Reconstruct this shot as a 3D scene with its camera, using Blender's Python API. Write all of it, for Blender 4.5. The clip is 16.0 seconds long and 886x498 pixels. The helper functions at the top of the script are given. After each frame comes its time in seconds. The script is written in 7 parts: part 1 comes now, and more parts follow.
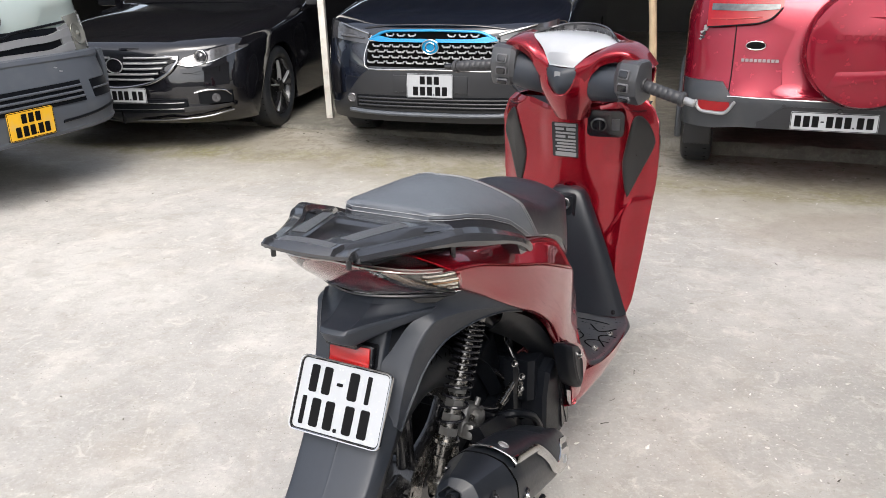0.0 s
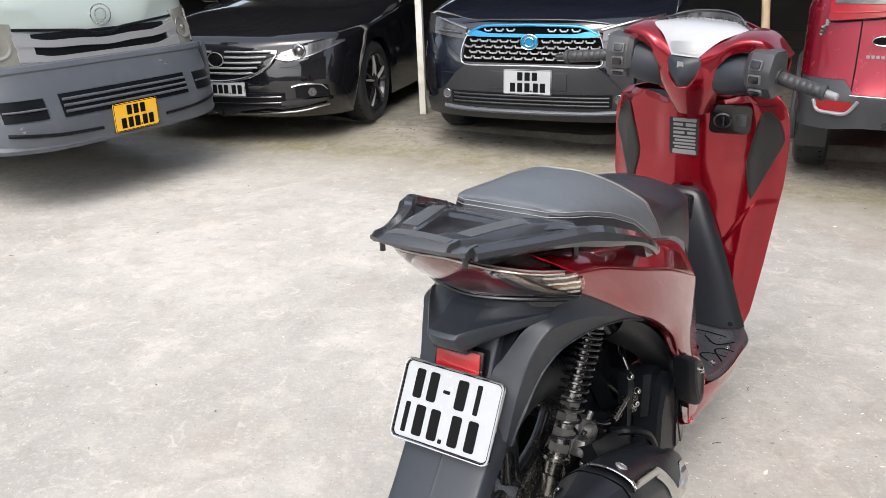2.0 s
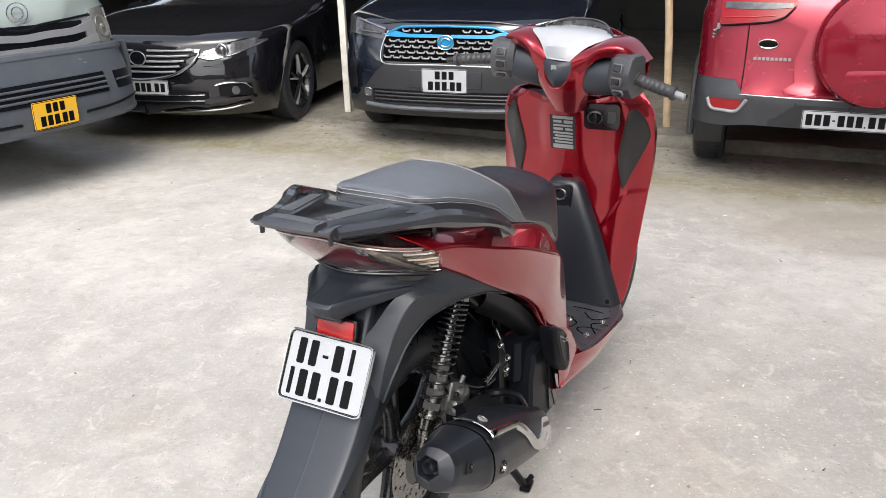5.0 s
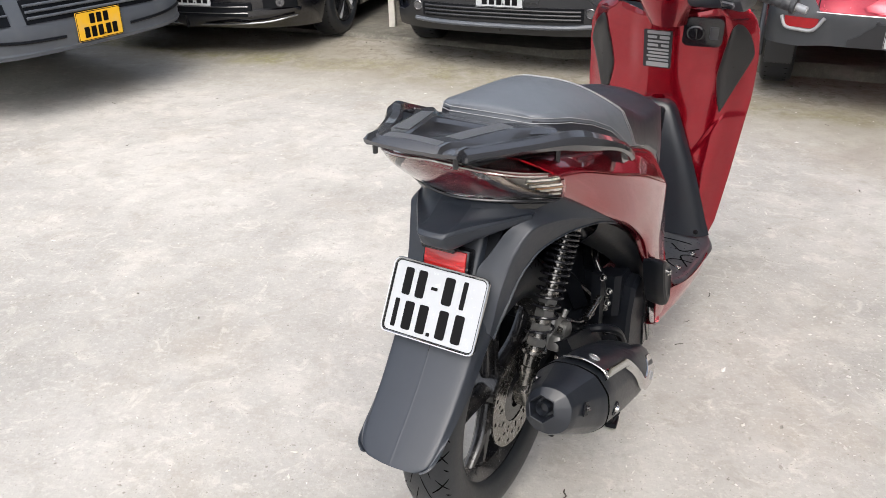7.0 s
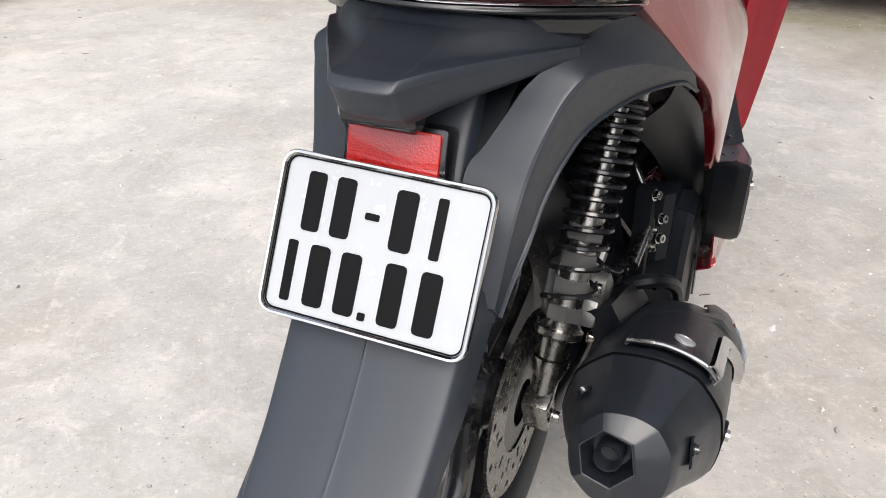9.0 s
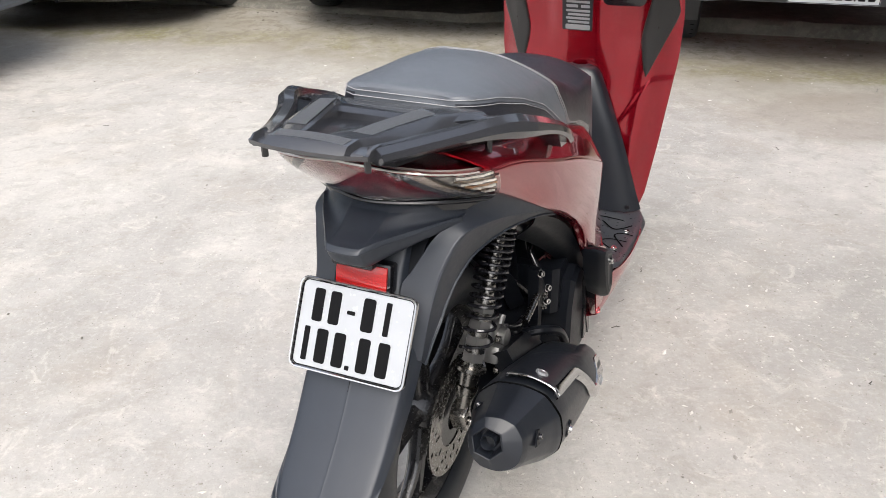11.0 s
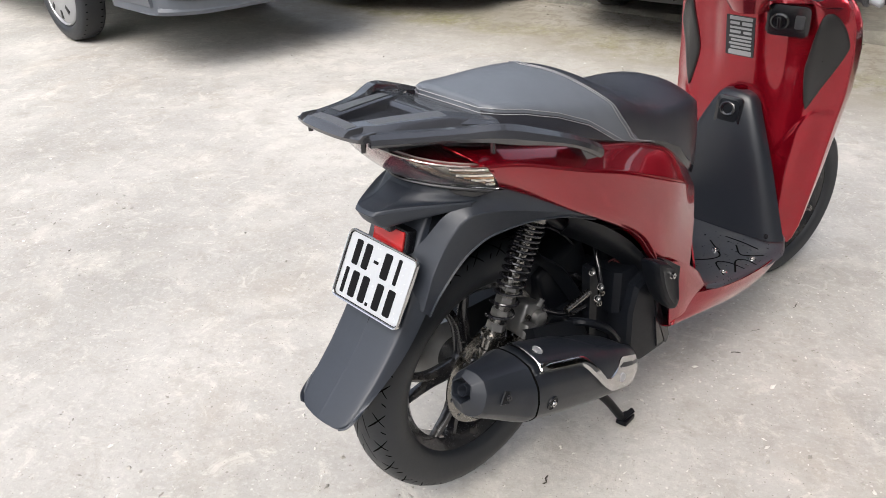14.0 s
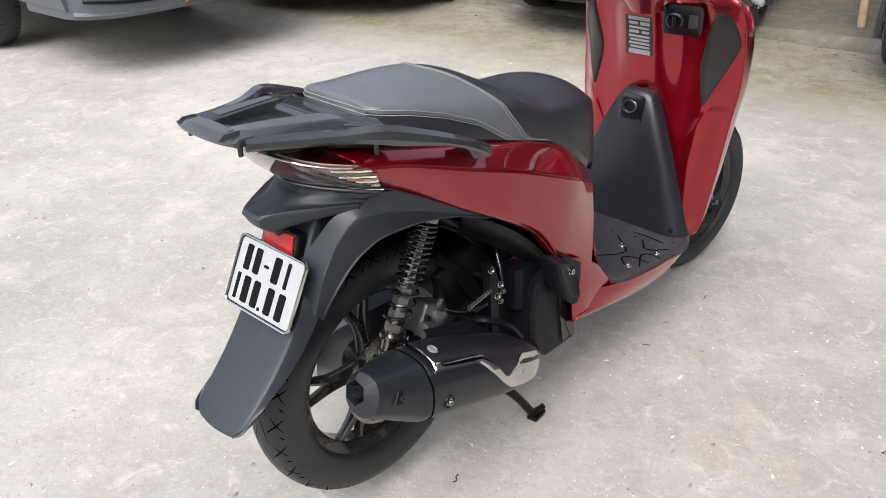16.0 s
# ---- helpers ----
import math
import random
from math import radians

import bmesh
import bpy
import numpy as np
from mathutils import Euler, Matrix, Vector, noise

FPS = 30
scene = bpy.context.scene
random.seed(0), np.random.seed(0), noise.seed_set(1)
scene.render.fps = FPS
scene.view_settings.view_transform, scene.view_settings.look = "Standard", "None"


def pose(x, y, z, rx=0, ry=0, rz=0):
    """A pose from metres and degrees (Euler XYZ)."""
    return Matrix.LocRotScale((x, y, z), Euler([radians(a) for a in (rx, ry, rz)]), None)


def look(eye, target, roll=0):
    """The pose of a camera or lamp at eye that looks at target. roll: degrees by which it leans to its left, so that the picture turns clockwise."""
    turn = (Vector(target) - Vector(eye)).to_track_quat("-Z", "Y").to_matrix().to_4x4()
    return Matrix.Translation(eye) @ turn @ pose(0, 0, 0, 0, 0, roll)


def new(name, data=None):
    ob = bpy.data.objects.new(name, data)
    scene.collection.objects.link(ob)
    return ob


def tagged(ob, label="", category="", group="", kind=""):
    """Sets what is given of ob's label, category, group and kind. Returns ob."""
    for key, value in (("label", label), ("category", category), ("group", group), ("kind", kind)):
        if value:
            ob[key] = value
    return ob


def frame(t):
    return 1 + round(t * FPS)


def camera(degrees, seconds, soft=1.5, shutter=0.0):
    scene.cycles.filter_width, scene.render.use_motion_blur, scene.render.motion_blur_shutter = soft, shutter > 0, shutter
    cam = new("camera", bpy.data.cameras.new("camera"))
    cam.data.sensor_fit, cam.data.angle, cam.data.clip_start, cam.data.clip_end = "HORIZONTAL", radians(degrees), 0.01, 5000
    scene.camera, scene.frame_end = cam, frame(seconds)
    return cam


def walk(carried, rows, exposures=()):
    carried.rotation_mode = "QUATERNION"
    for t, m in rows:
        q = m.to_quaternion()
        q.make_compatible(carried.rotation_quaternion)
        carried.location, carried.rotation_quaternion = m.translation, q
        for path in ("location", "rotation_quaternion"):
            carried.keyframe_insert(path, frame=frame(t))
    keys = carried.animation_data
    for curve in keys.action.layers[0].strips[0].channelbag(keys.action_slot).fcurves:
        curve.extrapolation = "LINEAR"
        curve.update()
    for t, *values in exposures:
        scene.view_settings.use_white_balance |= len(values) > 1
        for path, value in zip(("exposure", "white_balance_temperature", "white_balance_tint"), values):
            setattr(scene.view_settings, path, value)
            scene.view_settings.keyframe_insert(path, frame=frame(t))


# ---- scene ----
cam = camera(58.4, 16.0, soft=0.75)
PATH = [
    (0, (0.085, 0.064, 1.429), (0.052, 1.938, 0.729), -0.9),
    (0.5, (0.06, 0.065, 1.421), (0.03, 1.938, 0.72), -0.9),
    (1, (0.022, 0.093, 1.383), (-0.005, 1.965, 0.68), -0.9),
    (1.5, (-0.014, 0.163, 1.366), (-0.143, 2.029, 0.659), -1.3),
    (2, (0.021, 0.17, 1.385), (-0.221, 2.03, 0.689), -1.3),
    (2.5, (0.049, 0.138, 1.388), (-0.187, 2.0, 0.696), -1.3),
    (3, (0.041, 0.096, 1.407), (-0.126, 1.964, 0.713), -1.2),
    (3.5, (0.05, 0.082, 1.412), (0.006, 1.954, 0.712), -1.0),
    (3.7, (0.063, 0.075, 1.419), (0.096, 1.947, 0.716), -0.9),
    (5.8, (0.193, -0.046, 1.43), (0.01, 1.816, 0.724), -0.3),
    (6, (0.162, -0.042, 1.433), (-0.03, 1.819, 0.726), -0.3),
    (6.5, (0.072, 0.002, 1.418), (-0.12, 1.861, 0.705), -0.4),
    (7, (-0.01, 0.093, 1.386), (-0.159, 1.881, 0.501), -0.2),
    (7.5, (-0.02, 0.318, 1.292), (-0.157, 2.04, 0.285), -0.4),
    (8, (-0.041, 0.565, 1.132), (-0.155, 2.288, 0.124), -0.5),
    (8.5, (-0.083, 0.731, 1.003), (-0.185, 2.459, 0.002), -0.3),
    (9, (-0.086, 0.751, 0.996), (-0.039, 2.484, -0.001), 0.7),
    (9.5, (-0.091, 0.719, 1.061), (0.002, 2.455, 0.073), -0.3),
    (9.7, (-0.083, 0.7, 1.103), (0.015, 2.438, 0.118), -0.3),
    (11.8, (0.008, 0.064, 1.432), (-0.008, 1.827, 0.487), -1.9),
    (12, (0.028, 0.014, 1.442), (-0.177, 1.766, 0.5), -2.0),
    (12.5, (0.179, -0.041, 1.434), (-0.188, 1.684, 0.490), -2.1),
    (13, (0.335, -0.009, 1.440), (-0.245, 1.655, 0.483), -2.0),
    (13.5, (0.409, 0.117, 1.438), (-0.257, 1.746, 0.468), -1.8),
    (14, (0.482, 0.168, 1.438), (-0.185, 1.798, 0.468), -1.7),
    (14.5, (0.543, 0.172, 1.438), (-0.173, 1.783, 0.472), -1.5),
    (15, (0.586, 0.178, 1.437), (-0.167, 1.774, 0.471), -1.4),
    (15.5, (0.585, 0.184, 1.442), (-0.139, 1.792, 0.474), -1.3),
    (16, (0.586, 0.201, 1.436), (0.040, 1.876, 0.467), -1.2),
]
walk(cam, [(t, look(eye, target, roll)) for t, eye, target, roll in PATH])

# ---- world and sun ----
world = bpy.data.worlds.new("world")
scene.world = world
world.use_nodes = True
wn = world.node_tree
sky = wn.nodes.new("ShaderNodeTexSky")
sky.sky_type = "NISHITA"
sky.sun_disc = False
sky.sun_elevation, sky.sun_rotation = radians(51), radians(190)
sky.air_density, sky.dust_density, sky.ozone_density = 1.0, 4.0, 1.0
pale = wn.nodes.new("ShaderNodeHueSaturation")
pale.inputs["Saturation"].default_value = 0.5
wn.links.new(sky.outputs[0], pale.inputs["Color"])
wn.links.new(pale.outputs[0], wn.nodes["Background"].inputs["Color"])
wn.nodes["Background"].inputs["Strength"].default_value = 0.135
sun = new("sun", bpy.data.lights.new("sun", "SUN"))
sun.data.energy, sun.data.angle, sun.data.color = 1.05, radians(40), (1.0, 0.965, 0.92)
sun.matrix_world = look((0, 0, 0), (-0.12, 0.62, -0.78))
scene.view_settings.exposure = 1.18


# ---- materials ----
def mat(name, color, rough=0.5, metal=0.0, vary=0.12, scale=20.0, bump=0.0, bump_scale=200.0, coat=0.0, rough_vary=0.08, trans=0.0, spec=0.5, dirt=None, coat_ior=1.5):
    """A principled material with two scales of variation, fine relief and optional dust."""
    m = bpy.data.materials.new(name)
    m.use_nodes = True
    nt = m.node_tree
    b = nt.nodes["Principled BSDF"]
    b.inputs["Roughness"].default_value = rough
    b.inputs["Metallic"].default_value = metal
    b.inputs["Coat Weight"].default_value = coat
    b.inputs["Coat Roughness"].default_value = 0.03
    b.inputs["Coat IOR"].default_value = coat_ior
    b.inputs["Transmission Weight"].default_value = trans
    b.inputs["Specular IOR Level"].default_value = spec
    tc = nt.nodes.new("ShaderNodeTexCoord")
    big = nt.nodes.new("ShaderNodeTexNoise")
    big.inputs["Scale"].default_value, big.inputs["Detail"].default_value = scale, 5
    nt.links.new(tc.outputs["Object"], big.inputs["Vector"])
    ramp = nt.nodes.new("ShaderNodeMix")
    ramp.data_type = "RGBA"
    ramp.inputs[6].default_value = (*[c * (1 - vary) for c in color], 1)
    ramp.inputs[7].default_value = (*[min(1, c * (1 + vary)) for c in color], 1)
    nt.links.new(big.outputs["Fac"], ramp.inputs[0])
    out = ramp.outputs[2]
    if dirt:
        dn = nt.nodes.new("ShaderNodeTexNoise")
        dn.inputs["Scale"].default_value, dn.inputs["Detail"].default_value = dirt[1], 8
        nt.links.new(tc.outputs["Object"], dn.inputs["Vector"])
        rr = nt.nodes.new("ShaderNodeValToRGB")
        rr.color_ramp.elements[0].position, rr.color_ramp.elements[1].position = 0.5, 0.72
        nt.links.new(dn.outputs["Fac"], rr.inputs[0])
        sc = nt.nodes.new("ShaderNodeMath")
        sc.operation = "MULTIPLY"
        sc.inputs[1].default_value = dirt[2]
        nt.links.new(rr.outputs[0], sc.inputs[0])
        mx = nt.nodes.new("ShaderNodeMix")
        mx.data_type = "RGBA"
        mx.inputs[7].default_value = (*dirt[0], 1)
        nt.links.new(out, mx.inputs[6])
        nt.links.new(sc.outputs[0], mx.inputs[0])
        out = mx.outputs[2]
    nt.links.new(out, b.inputs["Base Color"])
    if rough_vary:
        mr = nt.nodes.new("ShaderNodeMapRange")
        mr.inputs["To Min"].default_value, mr.inputs["To Max"].default_value = max(0.01, rough - rough_vary), min(1, rough + rough_vary)
        fine = nt.nodes.new("ShaderNodeTexNoise")
        fine.inputs["Scale"].default_value, fine.inputs["Detail"].default_value = scale * 4, 6
        nt.links.new(tc.outputs["Object"], fine.inputs["Vector"])
        nt.links.new(fine.outputs["Fac"], mr.inputs["Value"])
        nt.links.new(mr.outputs[0], b.inputs["Roughness"])
    if bump:
        bn = nt.nodes.new("ShaderNodeTexNoise")
        bn.inputs["Scale"].default_value, bn.inputs["Detail"].default_value = bump_scale, 3
        nt.links.new(tc.outputs["Object"], bn.inputs["Vector"])
        bp = nt.nodes.new("ShaderNodeBump")
        bp.inputs["Strength"].default_value, bp.inputs["Distance"].default_value = bump, 0.001
        nt.links.new(bn.outputs["Fac"], bp.inputs["Height"])
        nt.links.new(bp.outputs[0], b.inputs["Normal"])
    return m


DUST = (0.42, 0.39, 0.34)
RED = mat("red_paint", (0.30, 0.003, 0.014), 0.24, 0.75, 0.1, 8, coat=1.0, rough_vary=0.03, coat_ior=1.5)
MATT = mat("matt_black_plastic", (0.0170, 0.0215, 0.0305), 0.47, 0, 0.10, 30, 0.06, 900, spec=0.6)
POCKET = mat("grey_knee_panel", (0.017, 0.016, 0.016), 0.40, 0, 0.08, 30, 0.1, 900)
BLACK = mat("black_plastic", (0.008, 0.008, 0.010), 0.18, 0, 0.15, 30, 0.03, 700, spec=0.7)
DEEP = mat("dark_engine_casting", (0.0045, 0.0053, 0.0072), 0.36, 0, 0.3, 25, 0.15, 300, spec=0.18)
BLACKSOFT = mat("soft_black_engine_plastic", (0.0050, 0.0060, 0.0085), 0.40, 0, 0.2, 25, 0.08, 500, spec=0.18)
HEATBLACK = mat("heatproof_black_paint", (0.0105, 0.0125, 0.017), 0.36, 0, 0.10, 30, 0.05, 900, spec=0.5)
GREYP = mat("grey_switch_plastic", (0.040, 0.041, 0.046), 0.34, 0, 0.1, 40, 0.06, 900, spec=0.9)
SWRIM = mat("pale_switch_rim", (0.12, 0.12, 0.13), 0.4, 0, 0.1, 40)
GRIP = mat("grey_grip_rubber", (0.035, 0.035, 0.038), 0.45, 0, 0.15, 60, 0.2, 600)
RUBBER = mat("tyre_rubber", (0.0125, 0.0145, 0.018), 0.46, 0, 0.15, 30, 0.2, 400, spec=0.5)
FOOTMAT = mat("footboard_rubber", (0.034, 0.037, 0.044), 0.30, 0, 0.2, 25, 0.15, 500, spec=0.7, dirt=(DUST, 18, 0.06))
GROOVE = mat("groove_rubber", (0.002, 0.002, 0.002), 0.9, 0, 0.1, 30, spec=0.05)
# black seat vinyl; the paler top has the sky's light in its colour
LEATHER = mat("sky_lit_black_vinyl", (0.100, 0.110, 0.126), 0.38, 0, 0.10, 18, 0.25, 1200)
LEATHER2 = mat("black_vinyl", (0.020, 0.021, 0.028), 0.37, 0, 0.12, 18, 0.2, 1200)
THREAD = mat("grey_thread", (0.30, 0.30, 0.31), 0.7, 0, 0.2, 300)
CHROME = mat("chrome", (0.55, 0.545, 0.54), 0.10, 1.0, 0.05, 40, rough_vary=0.04)
SATIN = mat("satin_chrome", (0.40, 0.40, 0.41), 0.22, 1.0, 0.05, 40, rough_vary=0.04)
STEEL = mat("bare_steel", (0.26, 0.25, 0.235), 0.26, 1.0, 0.15, 40, 0.05, 300)
ALU = mat("cast_aluminium", (0.17, 0.17, 0.17), 0.42, 0.8, 0.2, 40, 0.3, 250, dirt=(DUST, 40, 0.15))
CASTING = mat("bright_casting", (0.55, 0.55, 0.54), 0.40, 0.6, 0.15, 40, 0.2, 250)
RIMB = mat("black_rim_paint", (0.010, 0.010, 0.012), 0.25, 0.1, 0.1, 30, coat=0.5, dirt=(DUST, 25, 0.08))
WHITE = mat("white_enamel", (0.37, 0.385, 0.405), 0.25, 0, 0.04, 24, coat=0.4)
# pale base colour stands in for the white reflection on the meter cover
METER = mat("meter_cover_white_glare", (0.38, 0.39, 0.41), 0.2, 0, 0.12, 14, coat=0.5)
RACK = mat("black_rack_plastic", (0.024, 0.025, 0.030), 0.23, 0, 0.12, 30, 0, spec=1.0, rough_vary=0, coat=0.5)
CARBON = mat("patterned_rack_pad", (0.080, 0.082, 0.088), 0.40, 0, 0.3, 700, 0.3, 900)
YELLOW = mat("yellow_enamel", (0.85, 0.47, 0.02), 0.4, 0, 0.06, 20, dirt=(DUST, 20, 0.2))
INK = mat("black_ink", (0.003, 0.003, 0.0035), 0.5, 0, 0.1, 60, spec=0.12)
REFL = mat("red_reflector", (0.36, 0.010, 0.010), 0.18, 0, 0.15, 400, 0.6, 500, coat=0.8)
REDLENS = mat("dark_red_lens", (0.12, 0.003, 0.010), 0.10, 0, 0.2, 20, coat=0.6)
CLEAR = mat("clear_lens", (0.45, 0.43, 0.40), 0.14, 0.45, 0.25, 25, coat=1.0)
LENSGLASS = bpy.data.materials.new("clear_lens_plastic")
LENSGLASS.use_nodes = True
lens_in = LENSGLASS.node_tree.nodes["Principled BSDF"].inputs
lens_in["Base Color"].default_value = (1.0, 0.99, 0.98, 1)
lens_in["Roughness"].default_value, lens_in["IOR"].default_value, lens_in["Transmission Weight"].default_value = 0.03, 1.4, 1.0
SMOKE = mat("smoked_lens", (0.055, 0.055, 0.06), 0.08, 0.2, 0.2, 20, coat=1.0)
AMBER = mat("amber_bulb", (0.36, 0.20, 0.10), 0.25, 0, 0.2, 60, coat=0.6)
SILVERP = mat("silver_plastic", (0.32, 0.325, 0.335), 0.36, 0.4, 0.05, 20)
SILVERG = mat("grey_grille_paint", (0.36, 0.36, 0.37), 0.28, 0.5, 0.1, 20)
CARBLACK = mat("black_car_paint", (0.006, 0.006, 0.008), 0.07, 0, 0.1, 6, coat=0.9, spec=0.4)
NAVY = mat("blue_black_car_paint", (0.007, 0.009, 0.016), 0.07, 0.0, 0.1, 6, coat=1.0, spec=0.5)
CARRED = mat("red_car_paint", (0.26, 0.005, 0.022), 0.25, 0.5, 0.08, 5, coat=0.7, dirt=(DUST, 5, 0.02), coat_ior=1.4)
VANPAINT = mat("pale_green_van_paint", (0.36, 0.42, 0.40), 0.32, 0.1, 0.05, 5, coat=0.7, dirt=(DUST, 6, 0.15))
BUMPER = mat("grey_bumper_plastic", (0.075, 0.084, 0.100), 0.42, 0, 0.10, 8, 0.1, 300, dirt=(DUST, 7, 0.05))
REARBUMP = mat("dark_rear_bumper_plastic", (0.032, 0.035, 0.040), 0.42, 0, 0.10, 8, 0.1, 300, dirt=(DUST, 7, 0.04))
DARKBUMP = mat("charcoal_bumper_plastic", (0.018, 0.019, 0.022), 0.36, 0, 0.12, 8, 0.1, 300)
BLUE = mat("blue_trim", (0.0, 0.20, 0.42), 0.22, 0.3, 0.05, 8, coat=0.5)
GLASS = mat("dark_window_glass", (0.01, 0.012, 0.013), 0.04, 0, 0.05, 5, coat=1.0)
LAMPR = mat("red_lamp_lens", (0.26, 0.004, 0.008), 0.1, 0, 0.25, 30, coat=0.3, spec=0.3)
HEADL = mat("head_lamp_lens", (0.085, 0.085, 0.09), 0.12, 0.35, 0.8, 30, coat=0.35)
YELLENS = mat("aged_lamp_lens", (0.25, 0.25, 0.225), 0.14, 0.3, 0.25, 12, coat=0.8)
POSTW = mat("white_painted_steel", (0.62, 0.60, 0.56), 0.5, 0, 0.1, 6, 0.2, 120, dirt=((0.25, 0.2, 0.14), 9, 0.5))
WOOD = mat("weathered_pole_wood", (0.45, 0.34, 0.22), 0.75, 0, 0.35, 12, 0.5, 80)
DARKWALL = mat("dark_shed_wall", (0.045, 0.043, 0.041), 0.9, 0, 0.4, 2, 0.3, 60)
TIN = mat("grey_roof_sheet", (0.16, 0.16, 0.16), 0.6, 0.3, 0.2, 3)
PLASTER = mat("pale_yard_plaster", (0.50, 0.485, 0.45), 0.85, 0, 0.12, 1.2, 0.3, 60)
ROUGHCAST = mat("grey_roughcast_wall", (0.15, 0.148, 0.14), 0.9, 0, 0.15, 1.2, 0.4, 40)


# ---- mesh helpers ----
def part(name, bm, material, parent, label="", angle=38, smooth=True):
    me = bpy.data.meshes.new(name)
    bmesh.ops.recalc_face_normals(bm, faces=bm.faces[:])
    for f in bm.faces:
        f.smooth = smooth
    bm.to_mesh(me)
    bm.free()
    if smooth:
        me.set_sharp_from_angle(angle=radians(angle))
    me.materials.append(material)
    ob = new(name, me)
    if parent:
        ob.parent = parent
    if label:
        tagged(ob, label)
    return ob


def thing(name, m, label, category, group="", kind=""):
    ob = new(name)
    ob.empty_display_size = 0.1
    ob.matrix_world = m
    return tagged(ob, label, category, group, kind)


def spline(pts, n, closed=False):
    """n + 1 points (n if closed) on a Catmull-Rom curve through pts, spaced by index."""
    P = [np.array(p, float) for p in pts]
    k = len(P)
    if k == 1:
        return [P[0]] * (n + 1)
    segs = k if closed else k - 1
    out = []
    for i in range(n if closed else n + 1):
        s = i * segs / n
        j = min(int(s), segs - 1)
        u = s - j
        if closed:
            a, b, c, d = P[(j - 1) % k], P[j % k], P[(j + 1) % k], P[(j + 2) % k]
        else:
            b, c = P[j], P[j + 1]
            a = P[j - 1] if j > 0 else 2 * b - c
            d = P[j + 2] if j + 2 < k else 2 * c - b
        out.append(0.5 * (2 * b + (c - a) * u + (2 * a - 5 * b + 4 * c - d) * u * u + (3 * b - a - 3 * c + d) * u ** 3))
    return out


def grid(rows, close_u=False, cap=False):
    """A bmesh of quads between rows of equally many points."""
    bm = bmesh.new()
    V = [[bm.verts.new(Vector(p)) for p in r] for r in rows]
    n = len(V[0])
    for r0, r1 in zip(V, V[1:]):
        for i in range(n if close_u else n - 1):
            q = [r0[i], r0[(i + 1) % n], r1[(i + 1) % n], r1[i]]
            bm.faces.new(q)
    if cap:
        for r in (V[0], V[-1]):
            bm.faces.new(r)
    bmesh.ops.remove_doubles(bm, verts=bm.verts[:], dist=1e-6)
    return bm


def shell(bm, thick):
    """Gives a sheet a thickness along its normals, with a closed rim."""
    bm.normal_update()
    old = bm.verts[:]
    faces = bm.faces[:]
    rim = [e for e in bm.edges if e.is_boundary]
    twin = {v: bm.verts.new(v.co - v.normal * thick) for v in old}
    for f in faces:
        bm.faces.new([twin[v] for v in reversed(f.verts)])
    for e in rim:
        a, b = e.verts
        bm.faces.new((a, b, twin[b], twin[a]))
    return bm


def patch(ctrl, nu=16, nv=10, thick=0.004):
    """A smooth shell through a small grid of control points, thickened."""
    cols = [spline(r, nu) for r in ctrl]
    rows = list(zip(*[spline(c, nv) for c in zip(*cols)]))
    bm = grid([list(r) for r in zip(*rows)])
    bmesh.ops.recalc_face_normals(bm, faces=bm.faces[:])
    if thick:
        shell(bm, thick)
    return bm


def mirror(bm):
    """The same mesh on the other side of the middle plane."""
    out = bm.copy()
    for v in out.verts:
        v.co.x = -v.co.x
    bmesh.ops.reverse_faces(out, faces=out.faces[:])
    return out


def join(*bms):
    out = bmesh.new()
    for b in bms:
        me = bpy.data.meshes.new("tmp")
        b.to_mesh(me)
        b.free()
        out.from_mesh(me)
        bpy.data.meshes.remove(me)
    return out


def loft(rings, cap=True, closed=True):
    return grid(rings, closed, cap)


def frame_of(path):
    """Side and up vectors along a path, with little twist."""
    P = [Vector(p) for p in path]
    up = Vector((0, 0, 1))
    out = []
    for i, p in enumerate(P):
        d = (P[min(i + 1, len(P) - 1)] - P[max(i - 1, 0)]).normalized()
        if abs(d.dot(up)) > 0.98:
            up = Vector((1, 0, 0))
        side = d.cross(up).normalized()
        up = side.cross(d).normalized()
        out.append((p, side, up))
    return out


def tube(path, r, n=10, sub=0, flat=1.0):
    pts = spline(path, sub) if sub else path
    rr = r if callable(r) else (lambda s: r)
    m = len(pts) - 1
    rings = []
    for i, (p, s, u) in enumerate(frame_of(pts)):
        q = rr(i / m)
        rings.append([p + s * math.cos(a) * q + u * math.sin(a) * q * flat for a in (2 * math.pi * k / n for k in range(n))])
    return loft(rings)


def sweep(path, profile, sub=0):
    """A closed profile of (side, up) swept along a path."""
    pts = spline(path, sub) if sub else path
    return loft([[p + s * a + u * b for a, b in profile] for p, s, u in frame_of(pts)])


def revolve(profile, origin, axis, n=48, arc=2 * math.pi, start=0.0, closed=False):
    """A profile of (along, radius) turned round an axis."""
    ax = Vector(axis).normalized()
    a0 = ax.orthogonal().normalized()
    if abs(ax.x) > 0.9:
        a0 = Vector((0, 1, 0))
    b0 = ax.cross(a0)
    o = Vector(origin)
    full = abs(arc - 2 * math.pi) < 1e-6
    k = n if full else n + 1
    prof = list(profile) + ([profile[0]] if closed else [])
    rings = [[o + ax * s + (a0 * math.cos(start + arc * i / n) + b0 * math.sin(start + arc * i / n)) * r for i in range(k)] for s, r in prof]
    return grid(rings, full)


